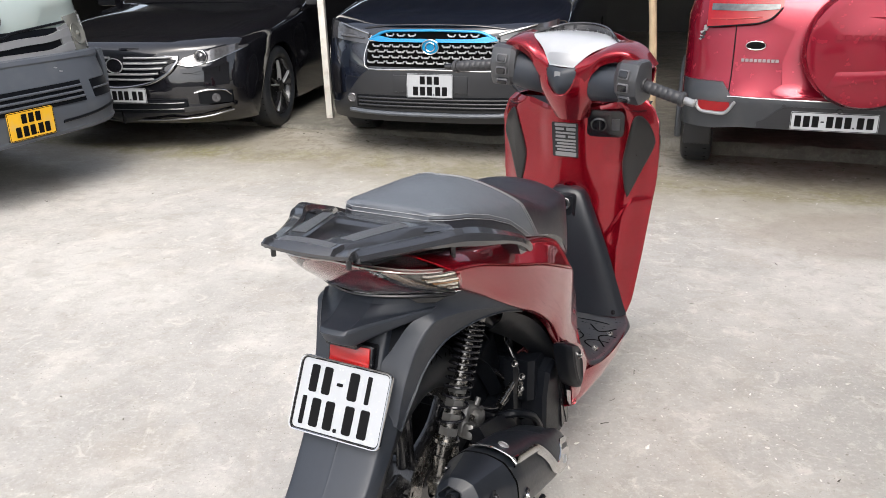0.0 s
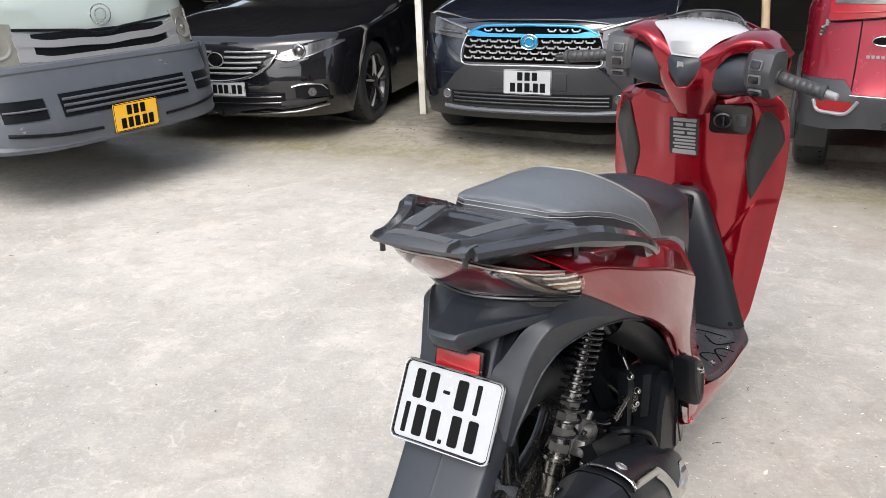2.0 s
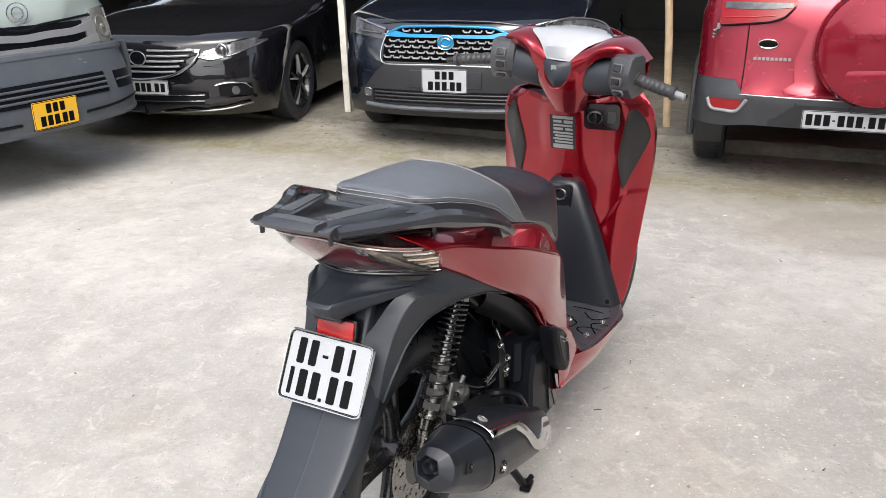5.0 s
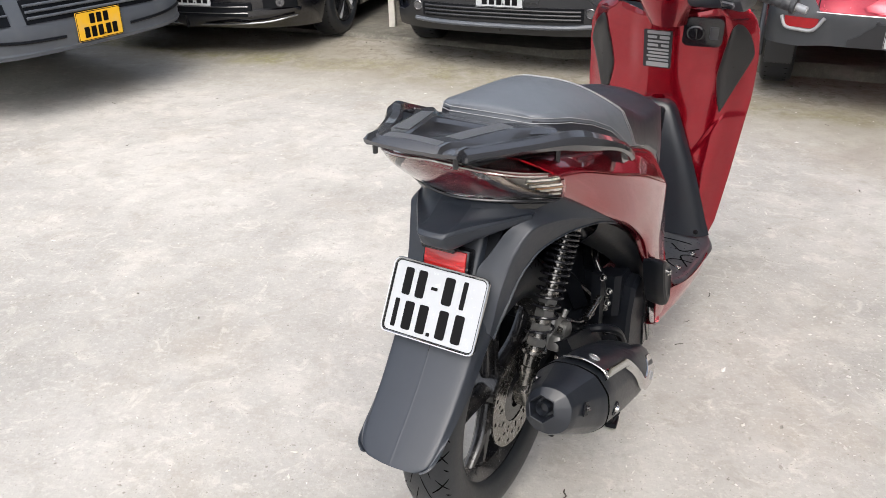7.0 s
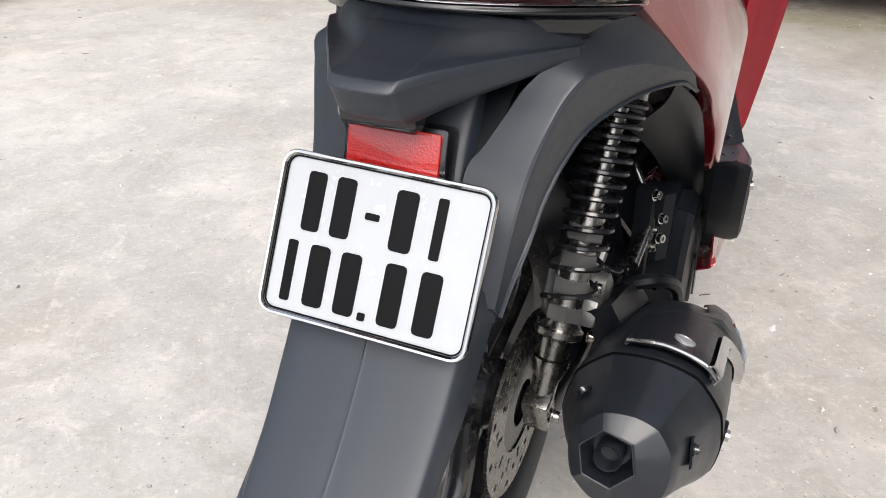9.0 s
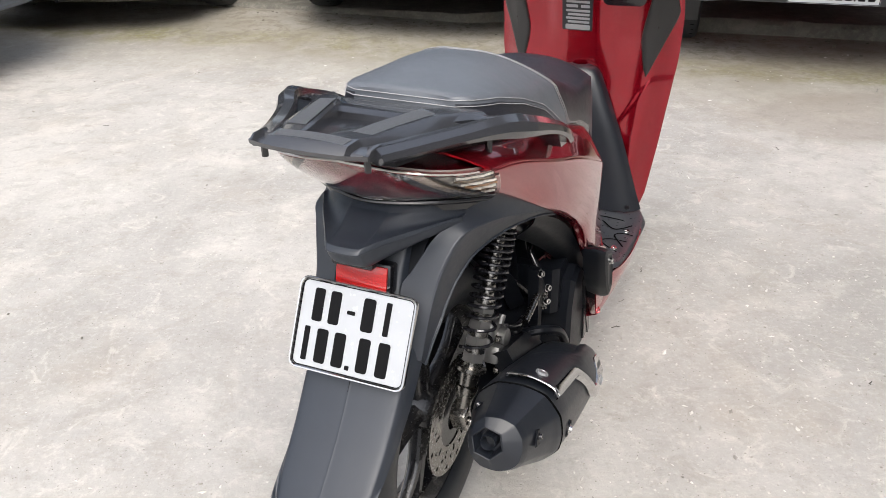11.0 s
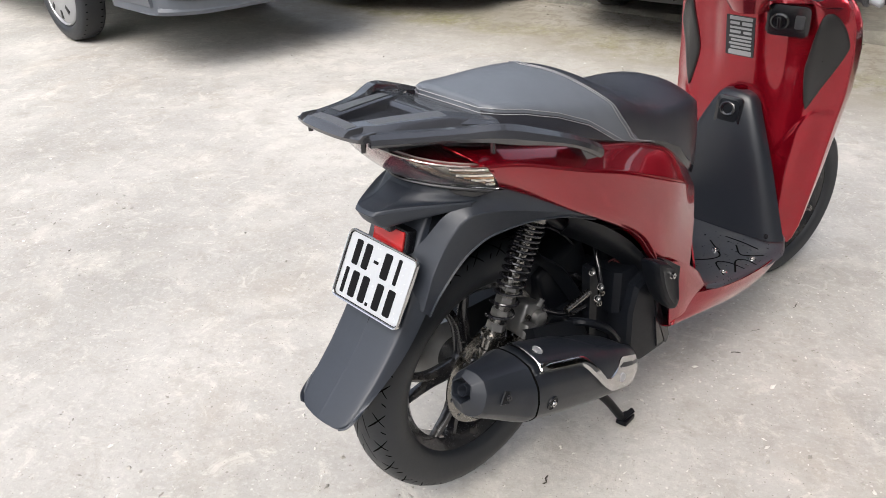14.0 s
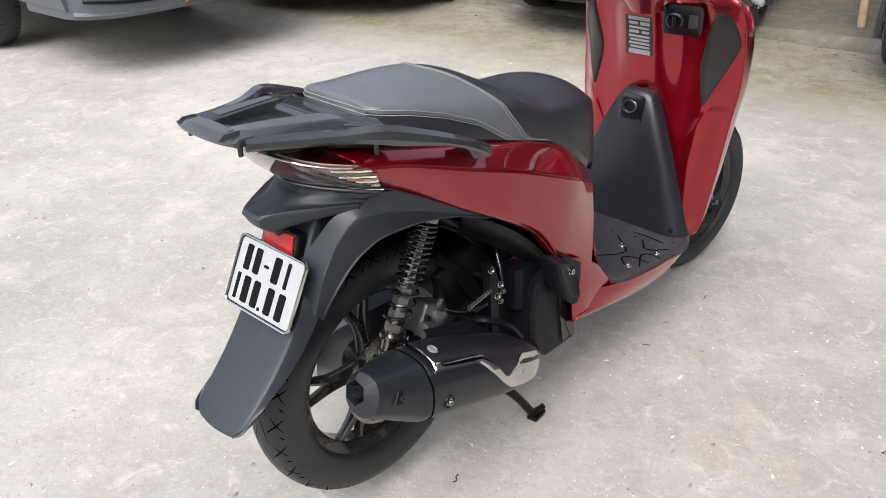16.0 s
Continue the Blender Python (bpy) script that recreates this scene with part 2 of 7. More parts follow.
def box(size, m=None, bevel=0.003, seg=2):
    bm = bmesh.new()
    bmesh.ops.create_cube(bm, size=1, matrix=(m or Matrix()) @ Matrix.Diagonal((*size, 1)))
    if bevel:
        bmesh.ops.bevel(bm, geom=bm.edges[:], offset=bevel, segments=seg, profile=0.6, affect="EDGES")
    return bm


def prism(outline, m, depth, bevel=0.002, seg=2):
    """A polygon in the xy plane of m, thickened along its z from 0 to depth, with rounded rims."""
    bm = bmesh.new()
    f = bm.faces.new([bm.verts.new((x, y, 0)) for x, y in outline])
    ex = bmesh.ops.extrude_face_region(bm, geom=[f])
    bmesh.ops.translate(bm, verts=[v for v in ex["geom"] if isinstance(v, bmesh.types.BMVert)], vec=(0, 0, depth))
    if bevel:
        bmesh.ops.bevel(bm, geom=bm.edges[:], offset=bevel, segments=seg, profile=0.6, affect="EDGES", clamp_overlap=True)
    bmesh.ops.transform(bm, matrix=m, verts=bm.verts[:])
    return bm


def rounded(w, h, r, n=5):
    pts = []
    for cx, cy, a0 in ((w / 2 - r, h / 2 - r, 0), (-w / 2 + r, h / 2 - r, 90), (-w / 2 + r, -h / 2 + r, 180), (w / 2 - r, -h / 2 + r, 270)):
        for i in range(n + 1):
            a = radians(a0 + 90 * i / n)
            pts.append((cx + r * math.cos(a), cy + r * math.sin(a)))
    return pts


def axes(o, x, y):
    """A pose with its x and y along given directions."""
    x, y = Vector(x).normalized(), Vector(y)
    z = x.cross(y).normalized()
    y = z.cross(x)
    return Matrix.Translation(o) @ Matrix((x, y, z)).transposed().to_4x4()


def disc(o, axis, r, h, n=20, bevel=0.15):
    b = min(h, r) * bevel
    return revolve([(0, 0.0001), (0, r - b), (b, r), (h - b, r), (h, r - b), (h, 0.0001)], o, axis, n)


def bolt(o, axis, r=0.006, h=0.006):
    return revolve([(0, r * 1.25), (h * 0.25, r * 1.25), (h * 0.3, r), (h, r * 0.92), (h, r * 0.5), (h * 0.5, r * 0.45), (h * 0.5, 0.0001)], o, axis, 12)


def bars(parent, m, rows, material, lift=0.0012, name="marking_bar"):
    """Plain bars in place of characters: rows of (x, y, width, height) on the xy plane of m."""
    for x, y, w, h in rows:
        part(name, prism(rounded(w, h, min(w, h) * 0.2, 2), m @ Matrix.Translation((x, y, 0)), lift, 0), material, parent)


# ---- yard ground ----
def smooth(a, b, x):
    t = max(0.0, min(1.0, (x - a) / (b - a)))
    return t * t * (3 - 2 * t)


def edge_y(x):
    """Where the shelter's slab begins."""
    return 6.28 - 0.33 * x + 0.27 * smooth(0.2, 0.9, x)


def yard_z(x, y):
    near = smooth(-1.6, 0.0, y - edge_y(x))
    left = 0.07 * smooth(2.0, 3.6, -x) * smooth(2.5, 4.2, y)
    return left * (1 - near) + near * (0.055 - 0.055 * smooth(-1.0, 1.5, x)) - 0.012 * smooth(0.9, 2.4, x) * near


def concrete(name, base, wet, moss_on):
    m = bpy.data.materials.new(name)
    m.use_nodes = True
    nt = m.node_tree
    N, Lk = nt.nodes, nt.links
    b = N["Principled BSDF"]
    geo = N.new("ShaderNodeNewGeometry")
    pos = geo.outputs["Position"]

    def noise_(scale, detail=6, rough=0.6, dist=0.0, stretch=None):
        t = N.new("ShaderNodeTexNoise")
        t.inputs["Scale"].default_value, t.inputs["Detail"].default_value, t.inputs["Roughness"].default_value, t.inputs["Distortion"].default_value = scale, detail, rough, dist
        src = pos
        if stretch:
            mp = N.new("ShaderNodeMapping")
            mp.inputs["Scale"].default_value, mp.inputs["Rotation"].default_value = stretch[0], stretch[1]
            Lk.new(pos, mp.inputs["Vector"])
            src = mp.outputs[0]
        Lk.new(src, t.inputs["Vector"])
        return t.outputs["Fac"]

    def ramp(fac, a, c, lo=0.0, hi=1.0):
        r = N.new("ShaderNodeMapRange")
        r.interpolation_type = "SMOOTHSTEP"
        r.inputs["From Min"].default_value, r.inputs["From Max"].default_value = a, c
        r.inputs["To Min"].default_value, r.inputs["To Max"].default_value = lo, hi
        Lk.new(fac, r.inputs["Value"])
        return r.outputs[0]

    def op(kind, a, c):
        n = N.new("ShaderNodeMath")
        n.operation = kind
        for i, v in enumerate((a, c)):
            if isinstance(v, (int, float)):
                n.inputs[i].default_value = v
            else:
                Lk.new(v, n.inputs[i])
        return n.outputs[0]

    def mix(fac, a, c):
        n = N.new("ShaderNodeMix")
        n.data_type = "RGBA"
        for sock, v in ((n.inputs[0], fac), (n.inputs[6], a), (n.inputs[7], c)):
            if isinstance(v, tuple):
                sock.default_value = (*v, 1)
            elif isinstance(v, (int, float)):
                sock.default_value = v
            else:
                Lk.new(v, sock)
        return n.outputs[2]

    sep = N.new("ShaderNodeSeparateXYZ")
    Lk.new(pos, sep.inputs[0])
    X, Y = sep.outputs[0], sep.outputs[1]
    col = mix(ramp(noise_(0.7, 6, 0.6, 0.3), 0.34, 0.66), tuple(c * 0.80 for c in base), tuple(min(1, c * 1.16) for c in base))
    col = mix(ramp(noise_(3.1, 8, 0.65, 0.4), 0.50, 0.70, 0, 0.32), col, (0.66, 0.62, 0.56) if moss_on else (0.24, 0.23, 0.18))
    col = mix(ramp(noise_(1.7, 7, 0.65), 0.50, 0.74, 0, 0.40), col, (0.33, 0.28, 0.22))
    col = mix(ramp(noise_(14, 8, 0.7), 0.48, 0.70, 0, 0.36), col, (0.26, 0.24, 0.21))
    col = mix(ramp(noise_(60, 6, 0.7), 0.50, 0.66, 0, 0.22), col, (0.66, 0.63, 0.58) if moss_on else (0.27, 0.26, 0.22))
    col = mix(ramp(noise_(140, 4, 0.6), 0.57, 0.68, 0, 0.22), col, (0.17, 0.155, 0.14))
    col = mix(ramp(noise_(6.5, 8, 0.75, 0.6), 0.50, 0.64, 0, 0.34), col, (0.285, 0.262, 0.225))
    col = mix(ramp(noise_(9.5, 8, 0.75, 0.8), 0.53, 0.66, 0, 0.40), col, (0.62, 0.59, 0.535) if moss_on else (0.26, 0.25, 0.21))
    # scattered pale chips and dark grit
    for sc, lim, tint, amt in () if not moss_on else ((40, 0.08, (0.70, 0.67, 0.62), 0.45), (90, 0.09, (0.13, 0.12, 0.10), 0.7), (24, 0.055, (0.16, 0.14, 0.12), 0.65)):
        v = N.new("ShaderNodeTexVoronoi")
        v.inputs["Scale"].default_value = sc
        Lk.new(pos, v.inputs["Vector"])
        keep = ramp(v.outputs["Color"], 0.70, 0.74)
        col = mix(op("MULTIPLY", op("MULTIPLY", ramp(v.outputs["Distance"], lim, lim * 2.2, 1, 0), keep), amt), col, tint)
    if moss_on:
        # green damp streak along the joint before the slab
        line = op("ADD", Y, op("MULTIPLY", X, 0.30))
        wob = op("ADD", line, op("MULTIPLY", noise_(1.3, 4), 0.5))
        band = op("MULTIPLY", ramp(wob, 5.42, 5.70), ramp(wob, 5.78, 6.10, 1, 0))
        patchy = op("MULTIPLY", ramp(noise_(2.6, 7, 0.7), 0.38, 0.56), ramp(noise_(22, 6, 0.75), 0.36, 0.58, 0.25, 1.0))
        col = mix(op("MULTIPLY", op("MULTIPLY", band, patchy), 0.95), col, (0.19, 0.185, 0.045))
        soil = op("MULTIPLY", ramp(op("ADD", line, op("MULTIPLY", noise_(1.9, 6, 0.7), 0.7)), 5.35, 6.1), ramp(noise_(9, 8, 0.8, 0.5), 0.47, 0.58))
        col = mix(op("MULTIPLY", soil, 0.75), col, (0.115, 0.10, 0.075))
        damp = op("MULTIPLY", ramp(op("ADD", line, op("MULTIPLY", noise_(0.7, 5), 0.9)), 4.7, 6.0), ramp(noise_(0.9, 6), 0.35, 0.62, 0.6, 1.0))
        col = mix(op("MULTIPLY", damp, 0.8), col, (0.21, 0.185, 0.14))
        # an old damp patch
        dx, dy = op("MULTIPLY", op("SUBTRACT", X, 2.35), 0.95), op("MULTIPLY", op("SUBTRACT", Y, 4.02), 1.9)
        rad = op("ADD", op("SQRT", op("ADD", op("MULTIPLY", dx, dx), op("MULTIPLY", dy, dy)), 0), op("MULTIPLY", noise_(2.4, 5), 0.7))
        col = mix(op("MULTIPLY", ramp(rad, 0.95, 1.22, 1, 0), 0.42), col, (0.22, 0.185, 0.145))
    Lk.new(col, b.inputs["Base Color"])
    Lk.new(ramp(noise_(5, 6), 0.3, 0.7, 0.72 - wet, 0.95 - wet), b.inputs["Roughness"])
    brush = noise_(30, 3, 0.5, 0.2, ((0.12, 1.0, 1.0), (0, 0, 0.35)))
    h = op("ADD", op("MULTIPLY", noise_(38, 7, 0.65), 0.8), op("ADD", op("MULTIPLY", noise_(220, 4, 0.7), 0.15), op("MULTIPLY", brush, 0.12)))
    bp = N.new("ShaderNodeBump")
    bp.inputs["Strength"].default_value, bp.inputs["Distance"].default_value = 0.42, 0.008
    Lk.new(h, bp.inputs["Height"])
    Lk.new(bp.outputs[0], b.inputs["Normal"])
    return m


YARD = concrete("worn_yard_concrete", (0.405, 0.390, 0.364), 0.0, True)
# damp slab; its base is darkened further for the shade of the shelter
SLAB = concrete("damp_shaded_slab_concrete", (0.125, 0.118, 0.098), 0.05, False)


def line_steps(a, b, fine0, fine1, step, far):
    out, x = [], a
    while x < b:
        out.append(x)
        x += step if fine0 <= x < fine1 else far
    return out + [b]


xs = line_steps(-60, 60, -8, 8, 0.25, 4)
ys = line_steps(-60, 60, -4, 9, 0.25, 4)
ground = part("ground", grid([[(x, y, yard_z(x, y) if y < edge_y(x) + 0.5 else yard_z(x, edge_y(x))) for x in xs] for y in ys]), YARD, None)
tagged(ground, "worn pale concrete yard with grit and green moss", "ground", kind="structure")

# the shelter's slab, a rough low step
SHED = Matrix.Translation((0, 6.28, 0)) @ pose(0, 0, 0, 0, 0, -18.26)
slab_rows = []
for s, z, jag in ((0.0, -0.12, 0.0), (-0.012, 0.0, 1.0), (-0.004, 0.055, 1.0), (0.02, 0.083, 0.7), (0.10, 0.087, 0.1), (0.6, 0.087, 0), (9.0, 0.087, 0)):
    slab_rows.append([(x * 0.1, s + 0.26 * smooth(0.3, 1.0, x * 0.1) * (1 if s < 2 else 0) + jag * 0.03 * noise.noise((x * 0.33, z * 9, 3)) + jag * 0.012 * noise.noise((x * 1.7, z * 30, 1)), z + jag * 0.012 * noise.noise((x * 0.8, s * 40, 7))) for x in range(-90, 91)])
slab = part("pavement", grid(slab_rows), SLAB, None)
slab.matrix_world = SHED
tagged(slab, "damp concrete slab with a rough broken edge, the shelter's shade in its colour", "pavement", kind="structure")


# ---- shelter over the parked cars ----
def wall(name, size, centre, m, label, material):
    ob = part(name, box(size, Matrix.Translation(centre), 0.01, 1), material, None)
    ob.matrix_world = m
    return tagged(ob, label, "wall", kind="structure")


# back and side walls share one near-black material
wall("wall_north", (19.6, 0.2, 3.4), (0, 8.9, 1.7), SHED, "dark concrete back wall of the shelter", DARKWALL)
wall("wall_west", (0.2, 8.6, 3.4), (-9.9, 4.5, 1.7), SHED, "dark concrete side wall of the shelter", DARKWALL)
wall("wall_east", (0.2, 8.6, 3.4), (9.9, 4.5, 1.7), SHED, "dark concrete side wall of the shelter", DARKWALL)
roof_rows = [[(x * 0.06, y, 3.0 + 0.09 * (y + 0.6) + 0.012 * math.sin(x * 1.05)) for x in range(-170, 171)] for y in (0.75, 4.0, 9.2)]
roof_bm = grid(roof_rows)
shell(roof_bm, 0.02)
roof = part("ceiling", roof_bm, TIN, None)
roof.matrix_world = SHED
tagged(roof, "grey corrugated roof sheeting over the parked cars", "roof", kind="structure")


def steel_post(x, y, z0, lean):
    ob = part("post", box((0.055, 0.055, 2.95), pose(0, 0, 1.475), 0.004), POSTW, None)
    ob.matrix_world = pose(x, y, z0, 0, lean, -8)
    return tagged(ob, "white painted square steel post, scuffed, on the slab edge", "post", kind="structure")


def wooden_post(x, y, z0):
    rings = []
    for i in range(23):
        z = i * 0.125
        rings.append([(0.030 * math.cos(a) * (1 + 0.16 * noise.noise((math.cos(a), math.sin(a), z * 2.0))) + 0.012 * noise.noise((z * 1.3, 2, 5)) - 0.065 * z,
                       0.028 * math.sin(a) * (1 + 0.16 * noise.noise((math.cos(a) + 4, math.sin(a), z * 2.0))), z - 0.01) for a in (2 * math.pi * k / 14 for k in range(14))])
    ob = part("post", loft(rings), WOOD, None)
    ob.matrix_world = pose(x, y, z0)
    return tagged(ob, "weathered bare wooden pole standing on the slab edge", "post", kind="structure")


steel_post(-1.01, 7.0, 0.085, -1.0)
wooden_post(1.66, 6.36, 0.07)

# plain walls that close the yard
wall("wall_south", (24, 0.25, 2.4), (-4.5, -10, 1.2), Matrix(), "plain pale plastered yard wall", PLASTER)
wall("wall_side_a", (0.25, 24, 3.0), (-14, 0, 1.5), Matrix(), "plain pale plastered yard wall", PLASTER)
# added out of view, tall and close, to shade the right of the yard
wall("wall_side_b", (0.25, 13.4, 7.0), (3.7, -3.3, 3.5), Matrix(), "unseen tall grey roughcast wall, added to shade the yard's right side", ROUGHCAST)


# ---- loose grit, chips and twigs on the yard ----
rng = random.Random(5)
chip_verts, chip_faces = [], []
for k in range(3400):
    if k % 3 and k < 2400:
        cx, cy = ((-1.35, 1.55), (0.75, 1.75), (-0.55, 1.15), (-1.5, 2.9), (0.95, 2.4), (-2.0, 2.2))[k % 6]
        x, y = rng.gauss(cx, 0.42), rng.gauss(cy, 0.34)
    else:
        x, y = rng.uniform(-3.4, 2.8), rng.uniform(0.2, 5.4)
    r = rng.uniform(0.0016, 0.0040) if rng.random() < 0.86 else rng.uniform(0.0040, 0.0075)
    q = Euler((rng.uniform(-0.5, 0.5), rng.uniform(-0.5, 0.5), rng.uniform(0, 6.3))).to_matrix()
    long, wide, tall = rng.uniform(1.0, 1.9), rng.uniform(0.6, 1.0), rng.uniform(0.35, 0.7)
    base = len(chip_verts)
    o = Vector((x, y, yard_z(x, y) + r * tall * 0.35))
    for p in ((1, 0, 0), (0.2, 1, 0.1), (-1, 0.15, 0), (-0.1, -1, 0), (0.25, 0.1, 1), (0, 0, -1)):
        chip_verts.append(o + q @ Vector((p[0] * r * long * rng.uniform(0.8, 1.2), p[1] * r * wide * rng.uniform(0.8, 1.2), p[2] * r * tall)))
    chip_faces += [tuple(base + i for i in f) for f in ((0, 1, 4), (1, 2, 4), (2, 3, 4), (3, 0, 4), (1, 0, 5), (2, 1, 5), (3, 2, 5), (0, 3, 5))]
GRIT = mat("mixed_grit", (0.40, 0.37, 0.33), 0.85, 0, 0.3, 30)
gnt = GRIT.node_tree
ggeo, gramp = gnt.nodes.new("ShaderNodeNewGeometry"), gnt.nodes.new("ShaderNodeValToRGB")
gramp.color_ramp.elements[0].color, gramp.color_ramp.elements[1].color = (0.24, 0.225, 0.20, 1), (0.66, 0.64, 0.60, 1)
for pos_, tone in ((0.25, (0.33, 0.31, 0.28, 1)), (0.62, (0.44, 0.42, 0.38, 1))):
    gramp.color_ramp.elements.new(pos_).color = tone
gnt.links.new(ggeo.outputs["Random Per Island"], gramp.inputs[0])
gnt.links.new(gramp.outputs[0], gnt.nodes["Principled BSDF"].inputs["Base Color"])
grit_bm = bmesh.new()
grit_me = bpy.data.meshes.new("tmp")
grit_me.from_pydata(chip_verts, [], chip_faces)
grit_bm.from_mesh(grit_me)
bpy.data.meshes.remove(grit_me)
tagged(part("gravel", grit_bm, GRIT, None, smooth=False), "scattered grit and chips of broken concrete", "gravel", kind="stuff")
soil = []
for k in range(170):
    x = rng.uniform(-4.5, 3.2)
    y = edge_y(x) + rng.gauss(-0.14, 0.13)
    r = rng.uniform(0.003, 0.011)
    bm = bmesh.new()
    bmesh.ops.create_icosphere(bm, subdivisions=1, radius=r)
    for v in bm.verts:
        v.co = Vector((v.co.x * rng.uniform(0.8, 1.7), v.co.y * rng.uniform(0.7, 1.2), v.co.z * 0.45)) + Vector((x, y, yard_z(x, min(y, edge_y(x))) + r * 0.2))
    soil.append(bm)
SOIL = mat("damp_soil", (0.115, 0.105, 0.080), 0.95, 0, 0.5, 4.0)
tagged(part("soil", join(*soil), SOIL, None, smooth=False), "dark crumbs of damp soil along the slab edge", "soil", kind="stuff")
twigs = []
for k in range(26):
    x, y, a, L = rng.uniform(-2.8, 2.4), rng.uniform(0.3, 5.2), rng.uniform(0, 6.3), rng.uniform(0.012, 0.035)
    z = yard_z(x, y) + 0.002
    pts = [(x + L * (i - 1.5) / 3 * math.cos(a) + rng.uniform(-1, 1) * 0.006, y + L * (i - 1.5) / 3 * math.sin(a) + rng.uniform(-1, 1) * 0.006, z + rng.uniform(0, 0.002)) for i in range(4)]
    twigs.append(tube(pts, rng.uniform(0.0007, 0.0018), 5, 6, 0.7))
TWIG = mat("dry_twig", (0.055, 0.045, 0.035), 0.85, 0, 0.5, 3.0)
tagged(part("twig", join(*twigs), TWIG, None), "small dark twigs and leaf scraps on the concrete", "twigs", kind="stuff")


# ---- scooter ----
scooter = thing("motor_scooter", pose(0.0017, 1.5813, 0, 0, 0, -25.5), "red motor scooter with black seat, on its centre stand", "scooter")


def sp(name, bm, material, label="", parent=None, angle=38):
    for v in bm.verts:
        # the body widens gently towards the footboard
        v.co.x += math.copysign(0.0175 * max(0.0, min(v.co.y, 0.70) + 0.30) * min(1.0, abs(v.co.x) / 0.12), v.co.x) * (1 - smooth(0.99, 1.13, v.co.y))
    return part(name, bm, material, parent or scooter, label, angle)


def rp(name, bm, material, label="", parent=None, angle=38):
    """A scooter part at its true width."""
    return part(name, bm, material, parent or scooter, label, angle)


def rp_both(name, make, material, label="", parent=None, angle=38):
    rp(name, make(), material, label, parent, angle)
    rp(name, mirror(make()), material, label, parent, angle)


def both(name, make, material, label="", parent=None, angle=38):
    """A part and its mirror twin."""
    sp(name, make(), material, label, parent, angle)
    sp(name, mirror(make()), material, label, parent, angle)


def wheel(name, o, R, half, rim_r, spokes, steer, label):
    """A tyre with grooves, a rim with split spokes and a hub, round a sideways axle."""
    hub = new(name)
    hub.parent = scooter
    hub.matrix_local = pose(*o, 0, 0, steer)
    tagged(hub, label)
    prof = [(-half * 0.62, rim_r), (-half * 0.86, rim_r + 0.012), (-half, rim_r + 0.040), (-half * 0.94, R - 0.030), (-half * 0.74, R - 0.012), (-half * 0.4, R - 0.003), (0, R),
            (half * 0.4, R - 0.003), (half * 0.74, R - 0.012), (half * 0.94, R - 0.030), (half, rim_r + 0.040), (half * 0.86, rim_r + 0.012), (half * 0.62, rim_r)]
    smooth_prof = [tuple(p) for p in spline(prof, 36)]
    tyre = part("tyre", revolve(smooth_prof, (0, 0, 0), (1, 0, 0), 96), RUBBER, hub, "black rubber tyre with crossed grooves")

    def surf(s, a, lift):
        k = (s + 1) / 2 * 36
        i = min(int(k), 35)
        f = k - i
        x = smooth_prof[i][0] * (1 - f) + smooth_prof[i + 1][0] * f
        r = smooth_prof[i][1] * (1 - f) + smooth_prof[i + 1][1] * f + lift
        return (x, r * math.cos(a), r * math.sin(a))

    cuts = []
    for k in range(26):
        a0 = 2 * math.pi * k / 26
        for side in (-1, 1):
            for s0, s1, d0, d1, w in ((0.17, 0.45, 0.10, -0.02, 0.0095), (0.24, 0.44, -0.03, 0.085, 0.008), (0.015, 0.17, -0.05, 0.20, 0.012), (0.37, 0.45, 0.125, 0.155, 0.007)):
                line = [(side * (s0 + (s1 - s0) * i / 8), a0 + (0.12 if side > 0 else 0) + d0 + (d1 - d0) * i / 8) for i in range(9)]
                slim = [w * (0.25 + 0.75 * math.sin(math.pi * (0.1 + 0.8 * i / 8))) for i in range(9)]
                cuts.append(grid([[surf(s, a - f, 0.0006) for (s, a), f in zip(line, slim)], [surf(s, a + f, 0.0006) for (s, a), f in zip(line, slim)]]))
    g = part("tread_groove", join(*cuts), GROOVE, tyre)
    tagged(g, kind="stuff")
    rim = [(-half * 0.66, rim_r + 0.004), (-half * 0.70, rim_r + 0.010), (-half * 0.62, rim_r + 0.004), (-half * 0.5, rim_r - 0.010), (-half * 0.3, rim_r - 0.022), (half * 0.3, rim_r - 0.022),
           (half * 0.5, rim_r - 0.010), (half * 0.62, rim_r + 0.004), (half * 0.70, rim_r + 0.010), (half * 0.66, rim_r + 0.004), (half * 0.4, rim_r - 0.004), (-half * 0.4, rim_r - 0.004)]
    part("rim", revolve(rim, (0, 0, 0), (1, 0, 0), 72, closed=True), RIMB, hub, "gloss black alloy rim")
    part("hub", revolve([(-0.05, 0.001), (-0.05, 0.03), (-0.045, 0.042), (0.03, 0.045), (0.04, 0.036), (0.05, 0.03), (0.05, 0.001)], (0, 0, 0), (1, 0, 0), 32), RIMB, hub)
    for k in range(spokes):
        a = 2 * math.pi * k / spokes + 0.5
        for off in (-0.16, 0.16):
            p0 = (0.0, 0.038 * math.cos(a + off * 1.5), 0.038 * math.sin(a + off * 1.5))
            p1 = (0.006, 0.12 * math.cos(a + off * 0.55), 0.12 * math.sin(a + off * 0.55))
            p2 = (0.004, (rim_r - 0.018) * math.cos(a + off), (rim_r - 0.018) * math.sin(a + off))
            part("spoke", tube([p0, p1, p2], lambda s: 0.0165 - 0.0045 * s, 8, 8, 0.8), RIMB, hub)
    return hub


